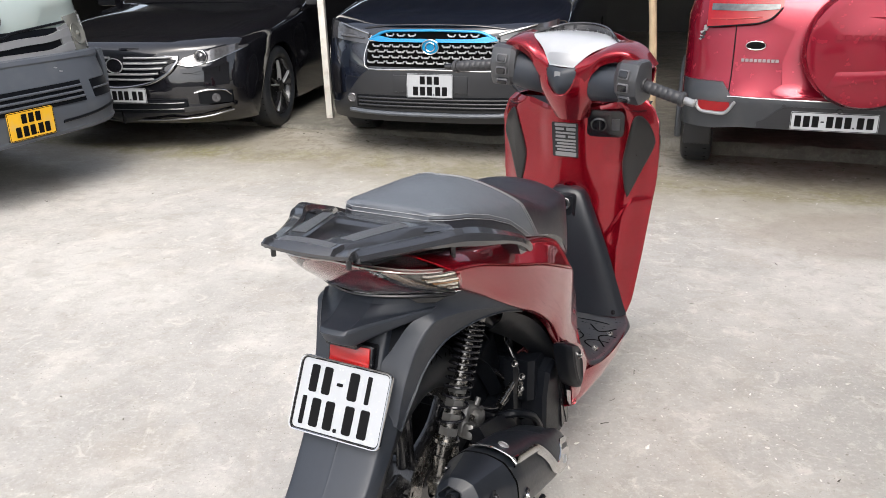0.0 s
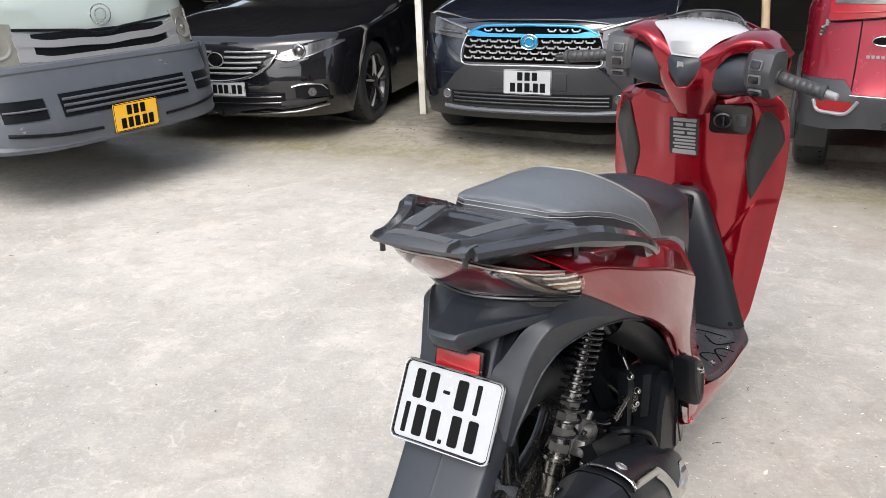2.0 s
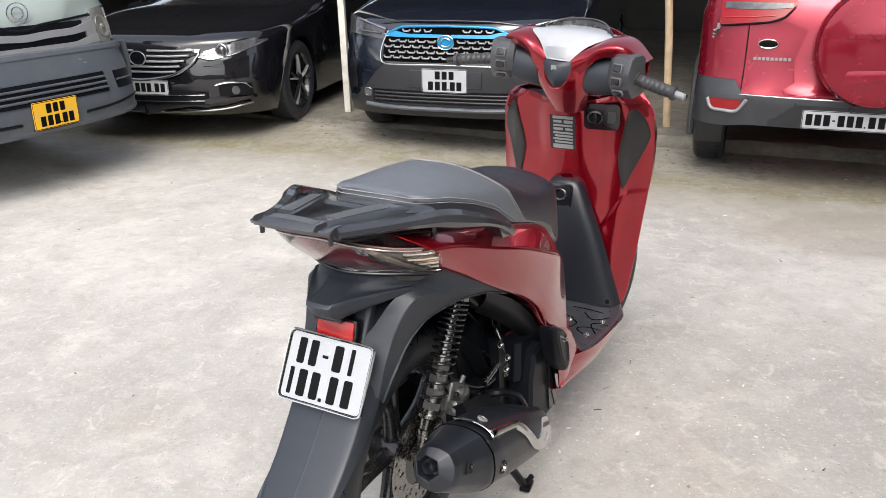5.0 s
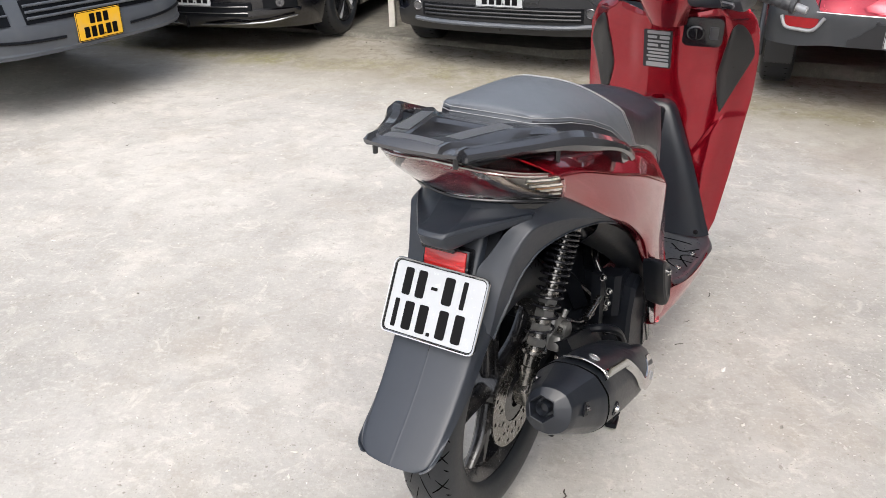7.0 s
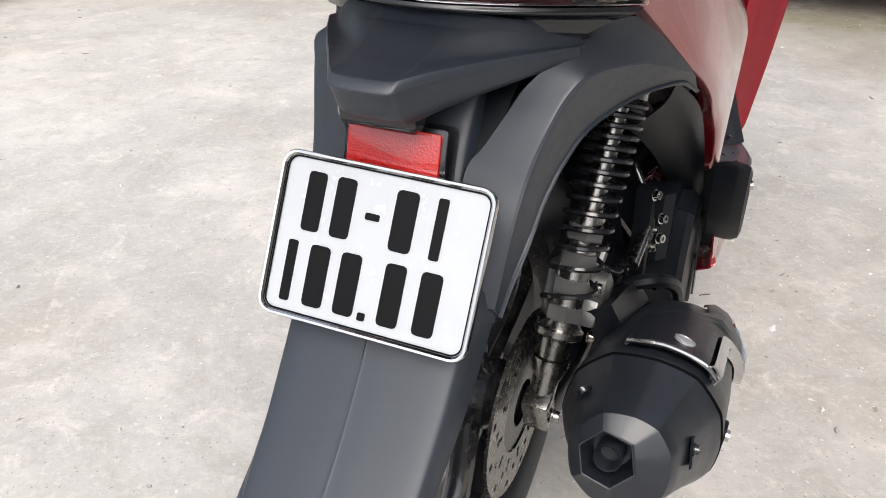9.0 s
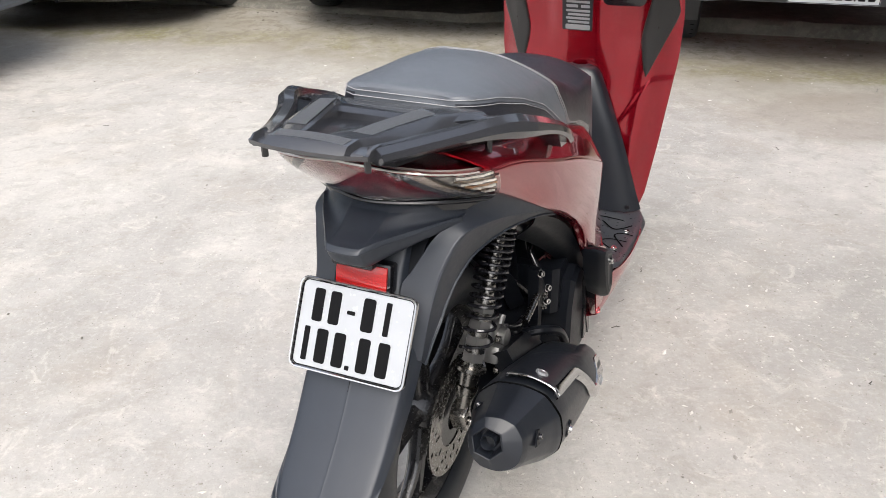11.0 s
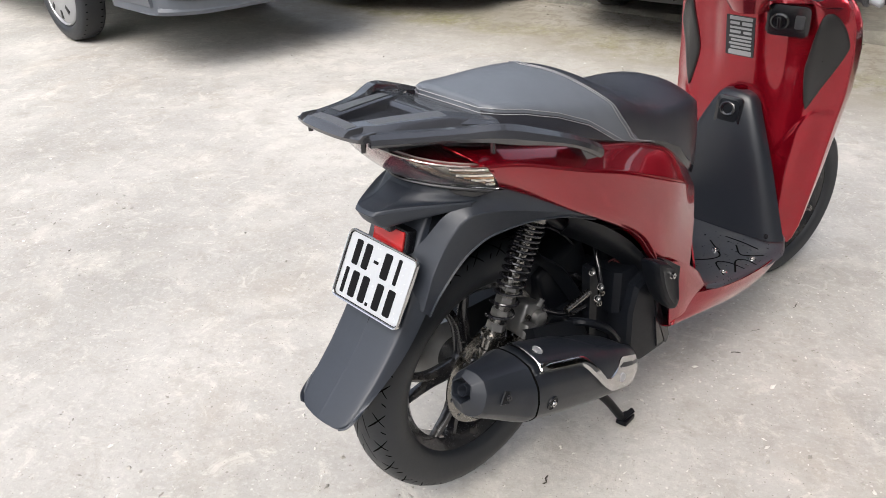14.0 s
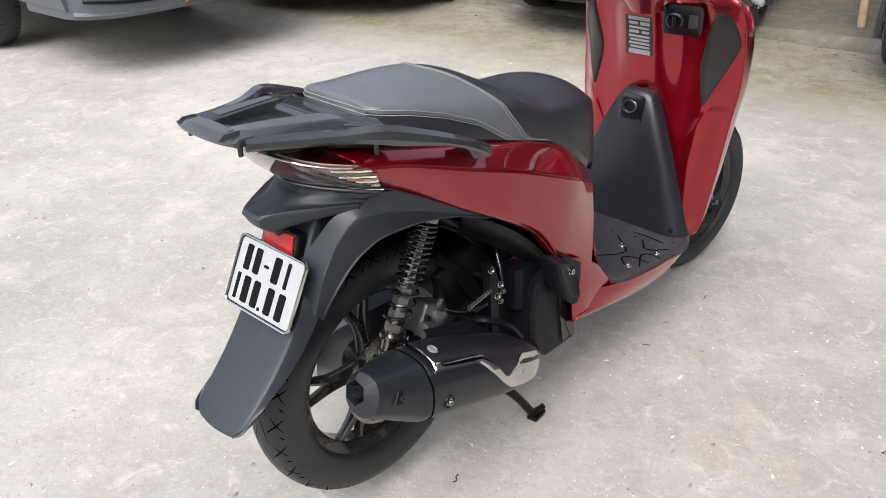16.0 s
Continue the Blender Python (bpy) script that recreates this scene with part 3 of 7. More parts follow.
RA = Vector((0.0, -0.065, 0.352))
FA = Vector((0.03, 1.388, 0.276))
STEER = -8.0
rear = wheel("rear_wheel", RA, 0.300, 0.060, 0.205, 5, 0, "rear wheel, black alloy with disc brake")
front = wheel("front_wheel", FA, 0.275, 0.048, 0.200, 5, STEER, "front wheel, black alloy")


def brake_disc(x, r0, r1, parent):
    """A drilled steel disc with a dark carrier."""
    bm = bmesh.new()
    n, rows = 72, 7
    def ring(xo):
        return [[bm.verts.new((xo, (r0 + (r1 - r0) * j / rows) * math.cos(2 * math.pi * i / n), (r0 + (r1 - r0) * j / rows) * math.sin(2 * math.pi * i / n))) for i in range(n)] for j in range(rows + 1)]
    R0 = ring(x)
    for j in range(rows):
        for i in range(n):
            if (i % 6 == 1 and j == 5) or (i % 6 == 3 and j == 3) or (i % 6 == 5 and j in (1, 2)):
                continue
            bm.faces.new((R0[j][i], R0[j][(i + 1) % n], R0[j + 1][(i + 1) % n], R0[j + 1][i]))
    shell(bm, 0.004)
    return part("brake_disc", bm, STEEL, parent, "drilled steel brake disc", 30)


brake_disc(0.062, 0.062, 0.118, rear)
part("disc_carrier", revolve([(0.055, 0.03), (0.058, 0.066), (0.064, 0.066), (0.066, 0.03)], (0, 0, 0), (1, 0, 0), 40), BLACK, rear)
brake_disc(-0.058, 0.065, 0.12, front)

# gear case and swing arm on the far side of the rear wheel
gear = loft([[Vector((x, RA.y - 0.03 + r * math.cos(a), RA.z + 0.01 + r * math.sin(a))) for a in (2 * math.pi * k / 28 for k in range(28))]
             for x, r in ((-0.045, 0.060), (-0.050, 0.078), (-0.10, 0.086), (-0.125, 0.080), (-0.135, 0.05))])
sp("gear_case", gear, CASTING, "cast aluminium gear case")
sp("swing_case", loft([[(x + dx, y, z + h * f) for x, dx, f in ((-0.145, 0, 0.9), (-0.16, 0, 0.3), (-0.16, 0, -0.5), (-0.14, 0, -1), (-0.075, 0, -1), (-0.065, 0, 0.9))]
                       for y, z, h in ((-0.11, 0.36, 0.05), (0.0, 0.36, 0.075), (0.15, 0.34, 0.09), (0.32, 0.33, 0.10), (0.45, 0.32, 0.08))]), DEEP, "black transmission case")

# right swing arm, brake calliper and hoses
sp("swing_arm", sweep([(0.095, -0.08, 0.365), (0.098, 0.02, 0.37), (0.095, 0.14, 0.40), (0.08, 0.25, 0.42)], [(0.008, 0.02), (0.012, 0.012), (0.012, -0.014), (0.008, -0.022), (-0.010, -0.022), (-0.012, 0.018)], 10), DEEP, "black steel swing arm")
cal = sp("brake_calliper", join(box((0.05, 0.07, 0.075), pose(0.085, 0.03, 0.47, -25), 0.012, 3), box((0.03, 0.05, 0.035), pose(0.112, 0.012, 0.455, -25), 0.008, 2),
                                revolve([(0, 0.001), (0, 0.018), (0.02, 0.018), (0.024, 0.012), (0.024, 0.001)], (0.105, 0.04, 0.475), (1, 0, 0), 20),
                                tube([(0.11, 0.045, 0.50), (0.112, 0.055, 0.515)], 0.006, 8)), ALU, "dusty grey brake calliper")
for y, z in ((-0.005, 0.430), (0.066, 0.428), (0.000, 0.497)):
    sp("bolt", bolt((0.118, y, z), (1, 0, 0), 0.006, 0.008), STEEL, "", cal)
sp("brake_hose", tube([(0.118, 0.055, 0.49), (0.12, 0.10, 0.462), (0.122, 0.146, 0.446), (0.128, 0.18, 0.447), (0.135, 0.212, 0.455), (0.137, 0.225, 0.475), (0.125, 0.235, 0.51), (0.10, 0.25, 0.55), (0.085, 0.275, 0.58)], 0.0062, 10, 40), BLACK, "black rubber brake hose")
sp("hose_sleeve", tube([(0.1215, 0.135, 0.449), (0.1245, 0.16, 0.447)], 0.0085, 10), BLACK)
sp("hose_clip", box((0.012, 0.02, 0.016), pose(0.135, 0.208, 0.453), 0.002), STEEL)
sp("hose_clip", box((0.012, 0.02, 0.016), pose(0.122, 0.148, 0.446), 0.002), STEEL)
for p in ((0.142, 0.212, 0.448), (0.14, 0.222, 0.470)):
    sp("bolt", bolt(p, (1, 0, 0.2), 0.006, 0.008), STEEL)
sp("cable_tube", tube([(0.06, 0.14, 0.50), (0.08, 0.20, 0.50), (0.10, 0.25, 0.45), (0.115, 0.28, 0.40)], 0.007, 8, 16), BLACK)


# ---- shock absorbers ----
def shock(side):
    a, b = Vector((0.102 * side, -0.102, 0.452)), Vector((0.121 * side, 0.016, 0.745))
    d = b - a
    L = d.length
    d.normalize()
    root = sp("shock_absorber", join(revolve([(0.0, 0.001), (0.0, 0.016), (0.03, 0.018), (0.035, 0.0265), (0.042, 0.0265), (0.043, 0.017), (0.17, 0.017), (0.172, 0.012), (L - 0.03, 0.010), (L - 0.02, 0.026), (L, 0.026), (L, 0.001)], a, d, 24)), STEEL, "steel rear shock absorber with black spring")
    for k in range(4):
        h = 0.050 + 0.030 * k
        sp("damper_band", revolve([(h, 0.0165), (h + 0.003, 0.0205), (h + 0.018, 0.0205), (h + 0.020, 0.0165)], a, d, 6), ALU, "", root, 20)
    s = d.orthogonal().normalized()
    t = d.cross(s)
    path = []
    turns, n = 14.0, 14 * 16
    for i in range(n + 1):
        u = i / n
        h = 0.040 + (L - 0.065) * u ** 0.58
        ang = 2 * math.pi * turns * u
        path.append(a + d * h + (s * math.cos(ang) + t * math.sin(ang)) * 0.0265)
    sp("spring", tube(path, 0.0031, 6), BLACK, "black coil spring", root)
    low = a - d * 0.05
    sp("lower_mount", join(revolve([(0, 0.014), (0.03, 0.014), (0.05, 0.020), (0.056, 0.020)], low, d, 20), box((0.03, 0.028, 0.05), Matrix.Translation(low) @ pose(0, 0, -0.005, 20), 0.005)), STEEL, "worn steel fork mount", root)
    sp("bolt", bolt(low + Vector((0.016 * side, 0, -0.01)), (side, 0, 0), 0.007, 0.008), STEEL, "", root)


shock(1)
shock(-1)

# ---- engine block and covers ----
def rib_box(o, size, rx=0, ry=0, rz=0, b=0.012):
    return box(size, pose(*o, rx, ry, rz), b, 3)


sp("engine_block", rib_box((0.02, 0.28, 0.34), (0.20, 0.30, 0.18)), DEEP, "black engine block")
sp("cylinder_housing", rib_box((0.0, 0.40, 0.44), (0.19, 0.22, 0.22)), DEEP, "black cylinder housing")
sp("air_box", rib_box((0.0, 0.18, 0.50), (0.15, 0.16, 0.14), 20), DEEP, "black air box")
cover = sp("engine_cover", loft([[(0.158 + dx, y, z) for y, z in ((0.30 - g, 0.47 + g), (0.345, 0.485 + g), (0.405 + g, 0.44 + g), (0.45 + g, 0.36), (0.47 + g, 0.29 - g), (0.44, 0.235 - g), (0.35, 0.235 - g), (0.29 - g, 0.30 - g), (0.285 - g, 0.40))]
                                 for dx, g in ((-0.06, 0.0), (0.018, 0.0), (0.027, -0.008), (0.028, -0.02))]), BLACKSOFT, "black ribbed engine side cover", None, 25)
sp("cover_rib", loft([[(0.187 + dx, y, z) for y, z in ((0.365, 0.435), (0.378, 0.44), (0.405, 0.36), (0.45, 0.26), (0.44, 0.25), (0.39, 0.35))] for dx in (-0.01, 0.006)]), BLACK, "", cover, 20)
sp("cover_rib", loft([[(0.187 + dx, y, z) for y, z in ((0.385, 0.35), (0.435, 0.335), (0.455, 0.265), (0.405, 0.255))] for dx in (-0.01, 0.004)]), BLACK, "", cover, 20)
box_up = sp("fuel_pump_box", loft([[(x, y, z) for x, y in ((0.05, 0.262), (0.145, 0.262), (0.158, 0.275), (0.158, 0.37), (0.14, 0.39), (0.05, 0.39))] for z in (0.40, 0.498, 0.508)]), BLACKSOFT, "black plastic box with a rib", None, 25)
sp("wire_knot", join(*[tube([(0.108 + 0.01 * math.sin(k), 0.290 + 0.010 * k, 0.510), (0.118, 0.295 + 0.010 * k, 0.520), (0.127, 0.305 + 0.010 * k, 0.510)], 0.0022, 6, 6) for k in range(4)]), mat("red_wire", (0.06, 0.012, 0.014), 0.5), "red and black wires", box_up)
sp("splash_guard", patch([[(0.06, 0.06, 0.60), (0.075, 0.12, 0.54), (0.08, 0.19, 0.44)], [(0.09, 0.07, 0.61), (0.10, 0.14, 0.55), (0.105, 0.21, 0.45)]], 10, 4, 0.005), DEEP, "black plastic splash guard")
sp("frame_tube", tube([(0.115, 0.02, 0.74), (0.12, 0.14, 0.66), (0.12, 0.26, 0.63), (0.12, 0.40, 0.56), (0.12, 0.52, 0.40)], 0.016, 10, 20), DEEP, "black steel frame tube")
sp("frame_tube", tube([(-0.115, 0.02, 0.74), (-0.12, 0.14, 0.66), (-0.12, 0.26, 0.63), (-0.12, 0.40, 0.56), (-0.12, 0.52, 0.40)], 0.016, 10, 20), DEEP, "black steel frame tube")
sp("luggage_box", loft([[(x * w, y, z) for x, z in ((-1, zt), (1, zt), (0.95, zb + 0.05), (0.8, zb), (-0.8, zb), (-0.95, zb + 0.05))] for y, w, zt, zb in ((-0.12, 0.11, 0.90, 0.80), (0.0, 0.13, 0.88, 0.74), (0.2, 0.14, 0.80, 0.63), (0.42, 0.14, 0.74, 0.55), (0.52, 0.11, 0.66, 0.45))]), DEEP, "black under-seat box")
inner = []
for i in range(25):
    a = radians(74 + 96 * i / 24)
    inner.append([(x, RA.y - (0.335 + dr) * math.cos(math.pi - a) * -1.0, RA.z + (0.335 + dr) * math.sin(a)) for x, dr in ((-0.085, -0.05), (-0.08, 0.004), (-0.05, 0.02), (0, 0.026), (0.05, 0.022), (0.075, 0.016))])
ibm = grid(inner)
shell(ibm, 0.004)
sp("inner_fender", ibm, DEEP, "black inner mudguard over the tyre")

# ---- exhaust silencer ----
EA, EB = Vector((0.215, -0.262, 0.497)), Vector((0.207, 0.222, 0.317))
ED = (EB - EA).normalized()
ES = ED.cross(Vector((0, 0, 1))).normalized()
EU = ES.cross(ED).normalized()
HEX = [(1.0, -0.05), (0.93, 0.42), (0.60, 0.86), (0.10, 1.0), (-0.50, 0.92), (-0.90, 0.50), (-1.0, -0.1), (-0.85, -0.62), (-0.45, -0.95), (0.15, -1.0), (0.65, -0.80), (0.93, -0.48)]
HEXS = [tuple(np.array(p) * 0.6 + (np.array(HEX[k // 8]) * (1 - k % 8 / 8) + np.array(HEX[(k // 8 + 1) % 12]) * (k % 8 / 8)) * 0.4) for k, p in enumerate(spline(HEX, 96, True))]


def ex_pt(s, q, grow=0.0):
    """A point of the silencer: s along it in metres, q round it."""
    keys = [(-0.004, 0.0415, 0.0405), (0.004, 0.0455, 0.044), (0.015, 0.048, 0.0465), (0.045, 0.0555, 0.0535), (0.085, 0.0675, 0.0635), (0.105, 0.0755, 0.068), (0.125, 0.0785, 0.070), (0.25, 0.079, 0.070), (0.38, 0.075, 0.066), (0.44, 0.070, 0.060), (0.49, 0.052, 0.046), (0.515, 0.028, 0.028)]
    for (s0, w0, h0), (s1, w1, h1) in zip(keys, keys[1:]):
        if s <= s1:
            f = (s - s0) / (s1 - s0)
            w, h = w0 + (w1 - w0) * f + grow, h0 + (h1 - h0) * f + grow
            break
    n = len(HEXS)
    k = (q % 1.0) * n
    a, b = Vector(HEXS[int(k) % n]), Vector(HEXS[(int(k) + 1) % n])
    p = a.lerp(b, k - int(k))
    return EA + ED * s + ES * (p[0] * w) + EU * (p[1] * h)


def joint_s(q):
    """Where end cap and drum meet, leaning round the silencer."""
    return 0.112 - 0.016 * math.sin(2 * math.pi * q)


silencer = sp("exhaust_silencer", loft([[ex_pt(joint_s(k / 96) - 0.004 + (0.515 - joint_s(k / 96)) * i / 14 * (515 / 519 if i == 14 else 1), k / 96, 0.0) for k in range(96)] for i in range(14)] + [[ex_pt(0.5149, k / 96, 0.0) for k in range(96)]]), HEATBLACK, "matt black exhaust silencer", None, 30)
cen = EA - ES * 0.010 + EU * 0.002
cap_rows = [[ex_pt(joint_s(k / 96) + (-0.004 - joint_s(k / 96)) * i / 14 if i < 14 else -0.004, k / 96, 0.0015) for k in range(96)] for i in range(15)]


def hexring(r, along, sides=6):
    """A ring round the outlet, six-sided or round, turned like the silencer's own ring."""
    out = []
    for k in range(96):
        p = ex_pt(-0.004, k / 96, 0.002) - cen
        a = math.atan2(p.dot(EU), p.dot(ES))
        w = 2 * math.pi / 6
        q = r / math.cos((a + 0.25) % w - w / 2) * 0.95 if sides == 6 else r
        out.append(cen + (ES * math.cos(a) + EU * math.sin(a)) * q + ED * along)
    return out


cap_rows += [hexring(0.0255, -0.013), hexring(0.0242, -0.0142), hexring(0.0230, -0.0138), hexring(0.0205, -0.004), hexring(0.0195, 0.014), hexring(0.017, 0.016, 0), hexring(0.0005, 0.018, 0)]
endcap = sp("end_cap", grid(cap_rows, True), HEATBLACK, "matt black faceted end cap", silencer, 17)
sp("tail_pipe", revolve([(0.02, 0.0125), (-0.010, 0.0125), (-0.0120, 0.0115), (-0.010, 0.0100), (0.012, 0.0100), (0.012, 0.0001)], cen, ED, 28), HEATBLACK, "black outlet pipe", endcap)
for s, q, w in ((0.042, 0.045, 1.0), (0.050, 0.40, 0.6), (0.040, 0.73, 0.6)):
    p = ex_pt(s, q, 0.0015)
    o = (ex_pt(s, q + 0.01) - ex_pt(s, q - 0.01)).cross(ED).normalized()
    o = o if o.dot(p - (EA + ED * s)) > 0 else -o
    PM = axes(p, ED, o.cross(ED))
    wells = [(-0.017 * w, -0.011 * w), (0.012 * w, -0.013 * w), (0.017 * w, 0.008 * w), (-0.010 * w, 0.013 * w)]
    low = [(x * 0.66, y * 0.66) for x, y in wells]
    sp("bolt_well", grid([[PM @ Vector((x * 1.12, y * 1.12, -0.001)) for x, y in wells], [PM @ Vector((x, y, 0.0012)) for x, y in wells], [PM @ Vector((x * 0.96, y * 0.96, 0.0008)) for x, y in wells], [PM @ Vector((x, y, 0.0004)) for x, y in low], [PM @ Vector((x * 0.02, y * 0.02, 0.0004)) for x, y in low]], True), DEEP, "", endcap, 15)
    sp("bolt", bolt(p + o * 0.0008, o, 0.0050, 0.005), BLACK, "", endcap)
p = ex_pt(0.158, 0.985, 0.0)
o = (p - (EA + ED * 0.158)).normalized()
sp("bolt_well", revolve([(-0.004, 0.016), (0.002, 0.0145), (0.0005, 0.012), (0.0005, 0.0001)], p, o, 18), DEEP, "", silencer)
sp("bolt", bolt(p + o * 0.0005, o, 0.0065, 0.006), CHROME, "", silencer)


def shield_q(s):
    """The lower edge of the heat shield, high at the cap and low at the pipe."""
    return 0.148 - 0.158 * smooth(0.24, 0.37, s)


def shield_top(s):
    return shield_q(s) + 0.165 + 0.05 * smooth(0.26, 0.40, s)


def shield_s(i, n):
    return 0.116 + 0.364 * i / n


shield_rows = []
for i in range(25):
    s = shield_s(i, 24)
    q0, q1 = shield_q(s), shield_top(s)
    shield_rows.append([ex_pt(s, (q0 + (q1 - q0) * f) % 1.0, g) for f, g in ((0, 0.003), (0.08, 0.008), (0.25, 0.0095), (0.5, 0.010), (0.75, 0.0095), (0.92, 0.008), (1.0, 0.003))])
sbm = grid(shield_rows)
shell(sbm, 0.003)
heat = sp("heat_shield", sbm, HEATBLACK, "satin black heat shield", silencer, 50)
trim = []
for i in range(31):
    s = shield_s(i, 30)
    q0 = shield_q(s)
    wide = 0.014 + 0.125 * smooth(0.315, 0.40, s)
    trim.append([ex_pt(s, (q0 + q) % 1.0, g) for q, g in ((-0.012, 0.002), (-0.008, 0.0105), (wide * 0.5, 0.0125), (wide, 0.0122), (wide + 0.004, 0.009))])
sp("cap_joint", loft([[ex_pt(joint_s(k / 96) - 0.002, k / 96, 0.0022) for k in range(96)], [ex_pt(joint_s(k / 96) + 0.002, k / 96, 0.0022) for k in range(96)]]), GROOVE, "", silencer, 40)
tbm = grid(trim)
shell(tbm, 0.002)
sp("chrome_trim", tbm, CHROME, "chrome edge strip", heat, 50)
sp("chrome_trim", tube([ex_pt(0.116, q, 0.0085) for q in np.linspace(0.140, 0.310, 16)], 0.0028, 8), CHROME, "", heat)
for s, q, r in ((0.140, 0.225, 0.011), (0.385, 0.045, 0.010)):
    p = ex_pt(s, q, 0.0125)
    o = (p - (EA + ED * s)).normalized()
    sp("shield_boss", revolve([(0, r), (0.003, r), (0.004, r * 0.7), (0.003, r * 0.65), (0.003, 0.0001)], p, o, 20), SILVERP, "", heat)
sp("exhaust_pipe", tube([EB - ED * 0.03, EB + Vector((-0.02, 0.05, -0.03)), EB + Vector((-0.07, 0.14, -0.05)), EB + Vector((-0.12, 0.25, 0.0))], 0.017, 12, 18), DEEP, "dark steel exhaust pipe", silencer)
sp("silencer_bracket", loft([[(x, y, z) for x, z in ((0.11, 0.435 + d), (0.142, 0.455 + d), (0.160, 0.425 + d), (0.14, 0.38 + d))] for y, d in ((-0.01, 0.03), (0.09, -0.0), (0.16, -0.03))]), DEEP, "black bracket above the silencer", silencer)
sp("bracket_hook", tube([(0.13, 0.13, 0.43), (0.165, 0.14, 0.44), (0.185, 0.19, 0.41), (0.19, 0.23, 0.36)], 0.010, 8, 12), DEEP, "", silencer)

# ---- stands ----
def stand_leg():
    return join(tube([(0.10, 0.22, 0.20), (0.125, 0.30, 0.11), (0.140, 0.355, 0.028)], 0.0115, 10, 10), box((0.03, 0.055, 0.014), pose(0.145, 0.372, 0.012, -8, 0, 10), 0.004), tube([(0.145, 0.35, 0.02), (0.15, 0.395, 0.03)], 0.008, 8))


both("stand_leg", stand_leg, DEEP, "black steel centre stand leg")
sp("stand_bar", tube([(-0.12, 0.25, 0.165), (0.12, 0.25, 0.165)], 0.012, 10), DEEP)

# ---- rear mudguard, plate, reflector ----
flap = []
for z, y, w, d in ((0.79, -0.205, 0.056, 0.03), (0.72, -0.238, 0.055, 0.03), (0.665, -0.265, 0.070, 0.04), (0.625, -0.292, 0.089, 0.052), (0.57, -0.329, 0.090, 0.052), (0.52, -0.368, 0.088, 0.046), (0.476, -0.410, 0.085, 0.030), (0.448, -0.438, 0.081, 0.014), (0.434, -0.452, 0.074, 0.006), (0.426, -0.459, 0.060, 0.003)):
    flap.append([(-w, y + d, z + 0.006), (-w * 0.93, y + 0.008 + d * 0.12, z), (-w * 0.80, y + 0.003, z), (-w * 0.30, y - 0.0015, z), (-0.004, y - 0.0022, z), (0, y - 0.0026, z), (0.004, y - 0.0022, z), (w * 0.30, y - 0.0015, z), (w * 0.80, y + 0.003, z), (w * 0.93, y + 0.008 + d * 0.12, z), (w, y + d, z + 0.006)])
fender = rp("rear_mudguard", patch(flap, 60, 40, 0.0035), MATT, "matt black plastic rear mudguard flap", None, 50)
rp("flap_crease", tube([(-0.0015, -0.3075, 0.606), (-0.0012, -0.3235, 0.580), (-0.001, -0.3450, 0.550)], lambda s: 0.0014 - 0.001 * s, 5, 8), DEEP, "", fender)
PLATE = axes((0.000, -0.2985, 0.670), (1, 0.050, -0.033), (0, 0.063, 0.1255)) @ Matrix.Scale(0.965, 4)
plate = rp("number_plate", prism(rounded(0.190, 0.140, 0.012), PLATE @ Matrix.Translation((0, 0, 0.0)), 0.002, 0.0005, 1), WHITE, "white number plate in a chrome frame")
ring = [(rounded(0.196, 0.146, 0.014), 0.0), (rounded(0.196, 0.146, 0.014), 0.006), (rounded(0.194, 0.144, 0.013), 0.0075), (rounded(0.190, 0.140, 0.0115), 0.0072), (rounded(0.187, 0.137, 0.010), 0.0055), (rounded(0.187, 0.137, 0.010), 0.002)]
rim_rows = [[PLATE @ Vector((x, y, z)) for x, y in pts] for pts, z in ring]
rp("plate_frame", grid(rim_rows, True), CHROME, "chrome plate frame", plate)
rp("plate_border", grid([[PLATE @ Vector((x, y, 0.0032)) for x, y in rounded(0.1865, 0.1365, 0.010)], [PLATE @ Vector((x, y, 0.0032)) for x, y in rounded(0.1835, 0.1335, 0.009)]], True), INK, "", plate)
row1 = [(-0.063, 0.031, 0.017, 0.052), (-0.035, 0.031, 0.018, 0.052), (-0.007, 0.029, 0.013, 0.006), (0.0215, 0.031, 0.020, 0.052), (0.053, 0.031, 0.009, 0.052)]
row2 = [(-0.075, -0.032, 0.009, 0.054), (-0.048, -0.032, 0.019, 0.054), (-0.018, -0.032, 0.019, 0.054), (0.000, -0.056, 0.007, 0.007), (0.0235, -0.032, 0.019, 0.054), (0.056, -0.032, 0.019, 0.054)]
bars(plate, PLATE @ Matrix.Translation((0, 0, 0.002)), row1 + row2, INK)
REFM = axes((-0.003, -0.250, 0.744), (1, 0.02, 0), (0, 0.030, 0.12))
holder = rp("reflector_holder", prism(rounded(0.092, 0.048, 0.005), REFM @ Matrix.Translation((0, -0.003, -0.02)), 0.024, 0.002), BLACK, "black reflector holder")
rp("reflector", prism(rounded(0.083, 0.038, 0.003), REFM @ Matrix.Translation((0, -0.002, 0.002)), 0.006, 0.001), REFL, "red rectangular reflector", holder)


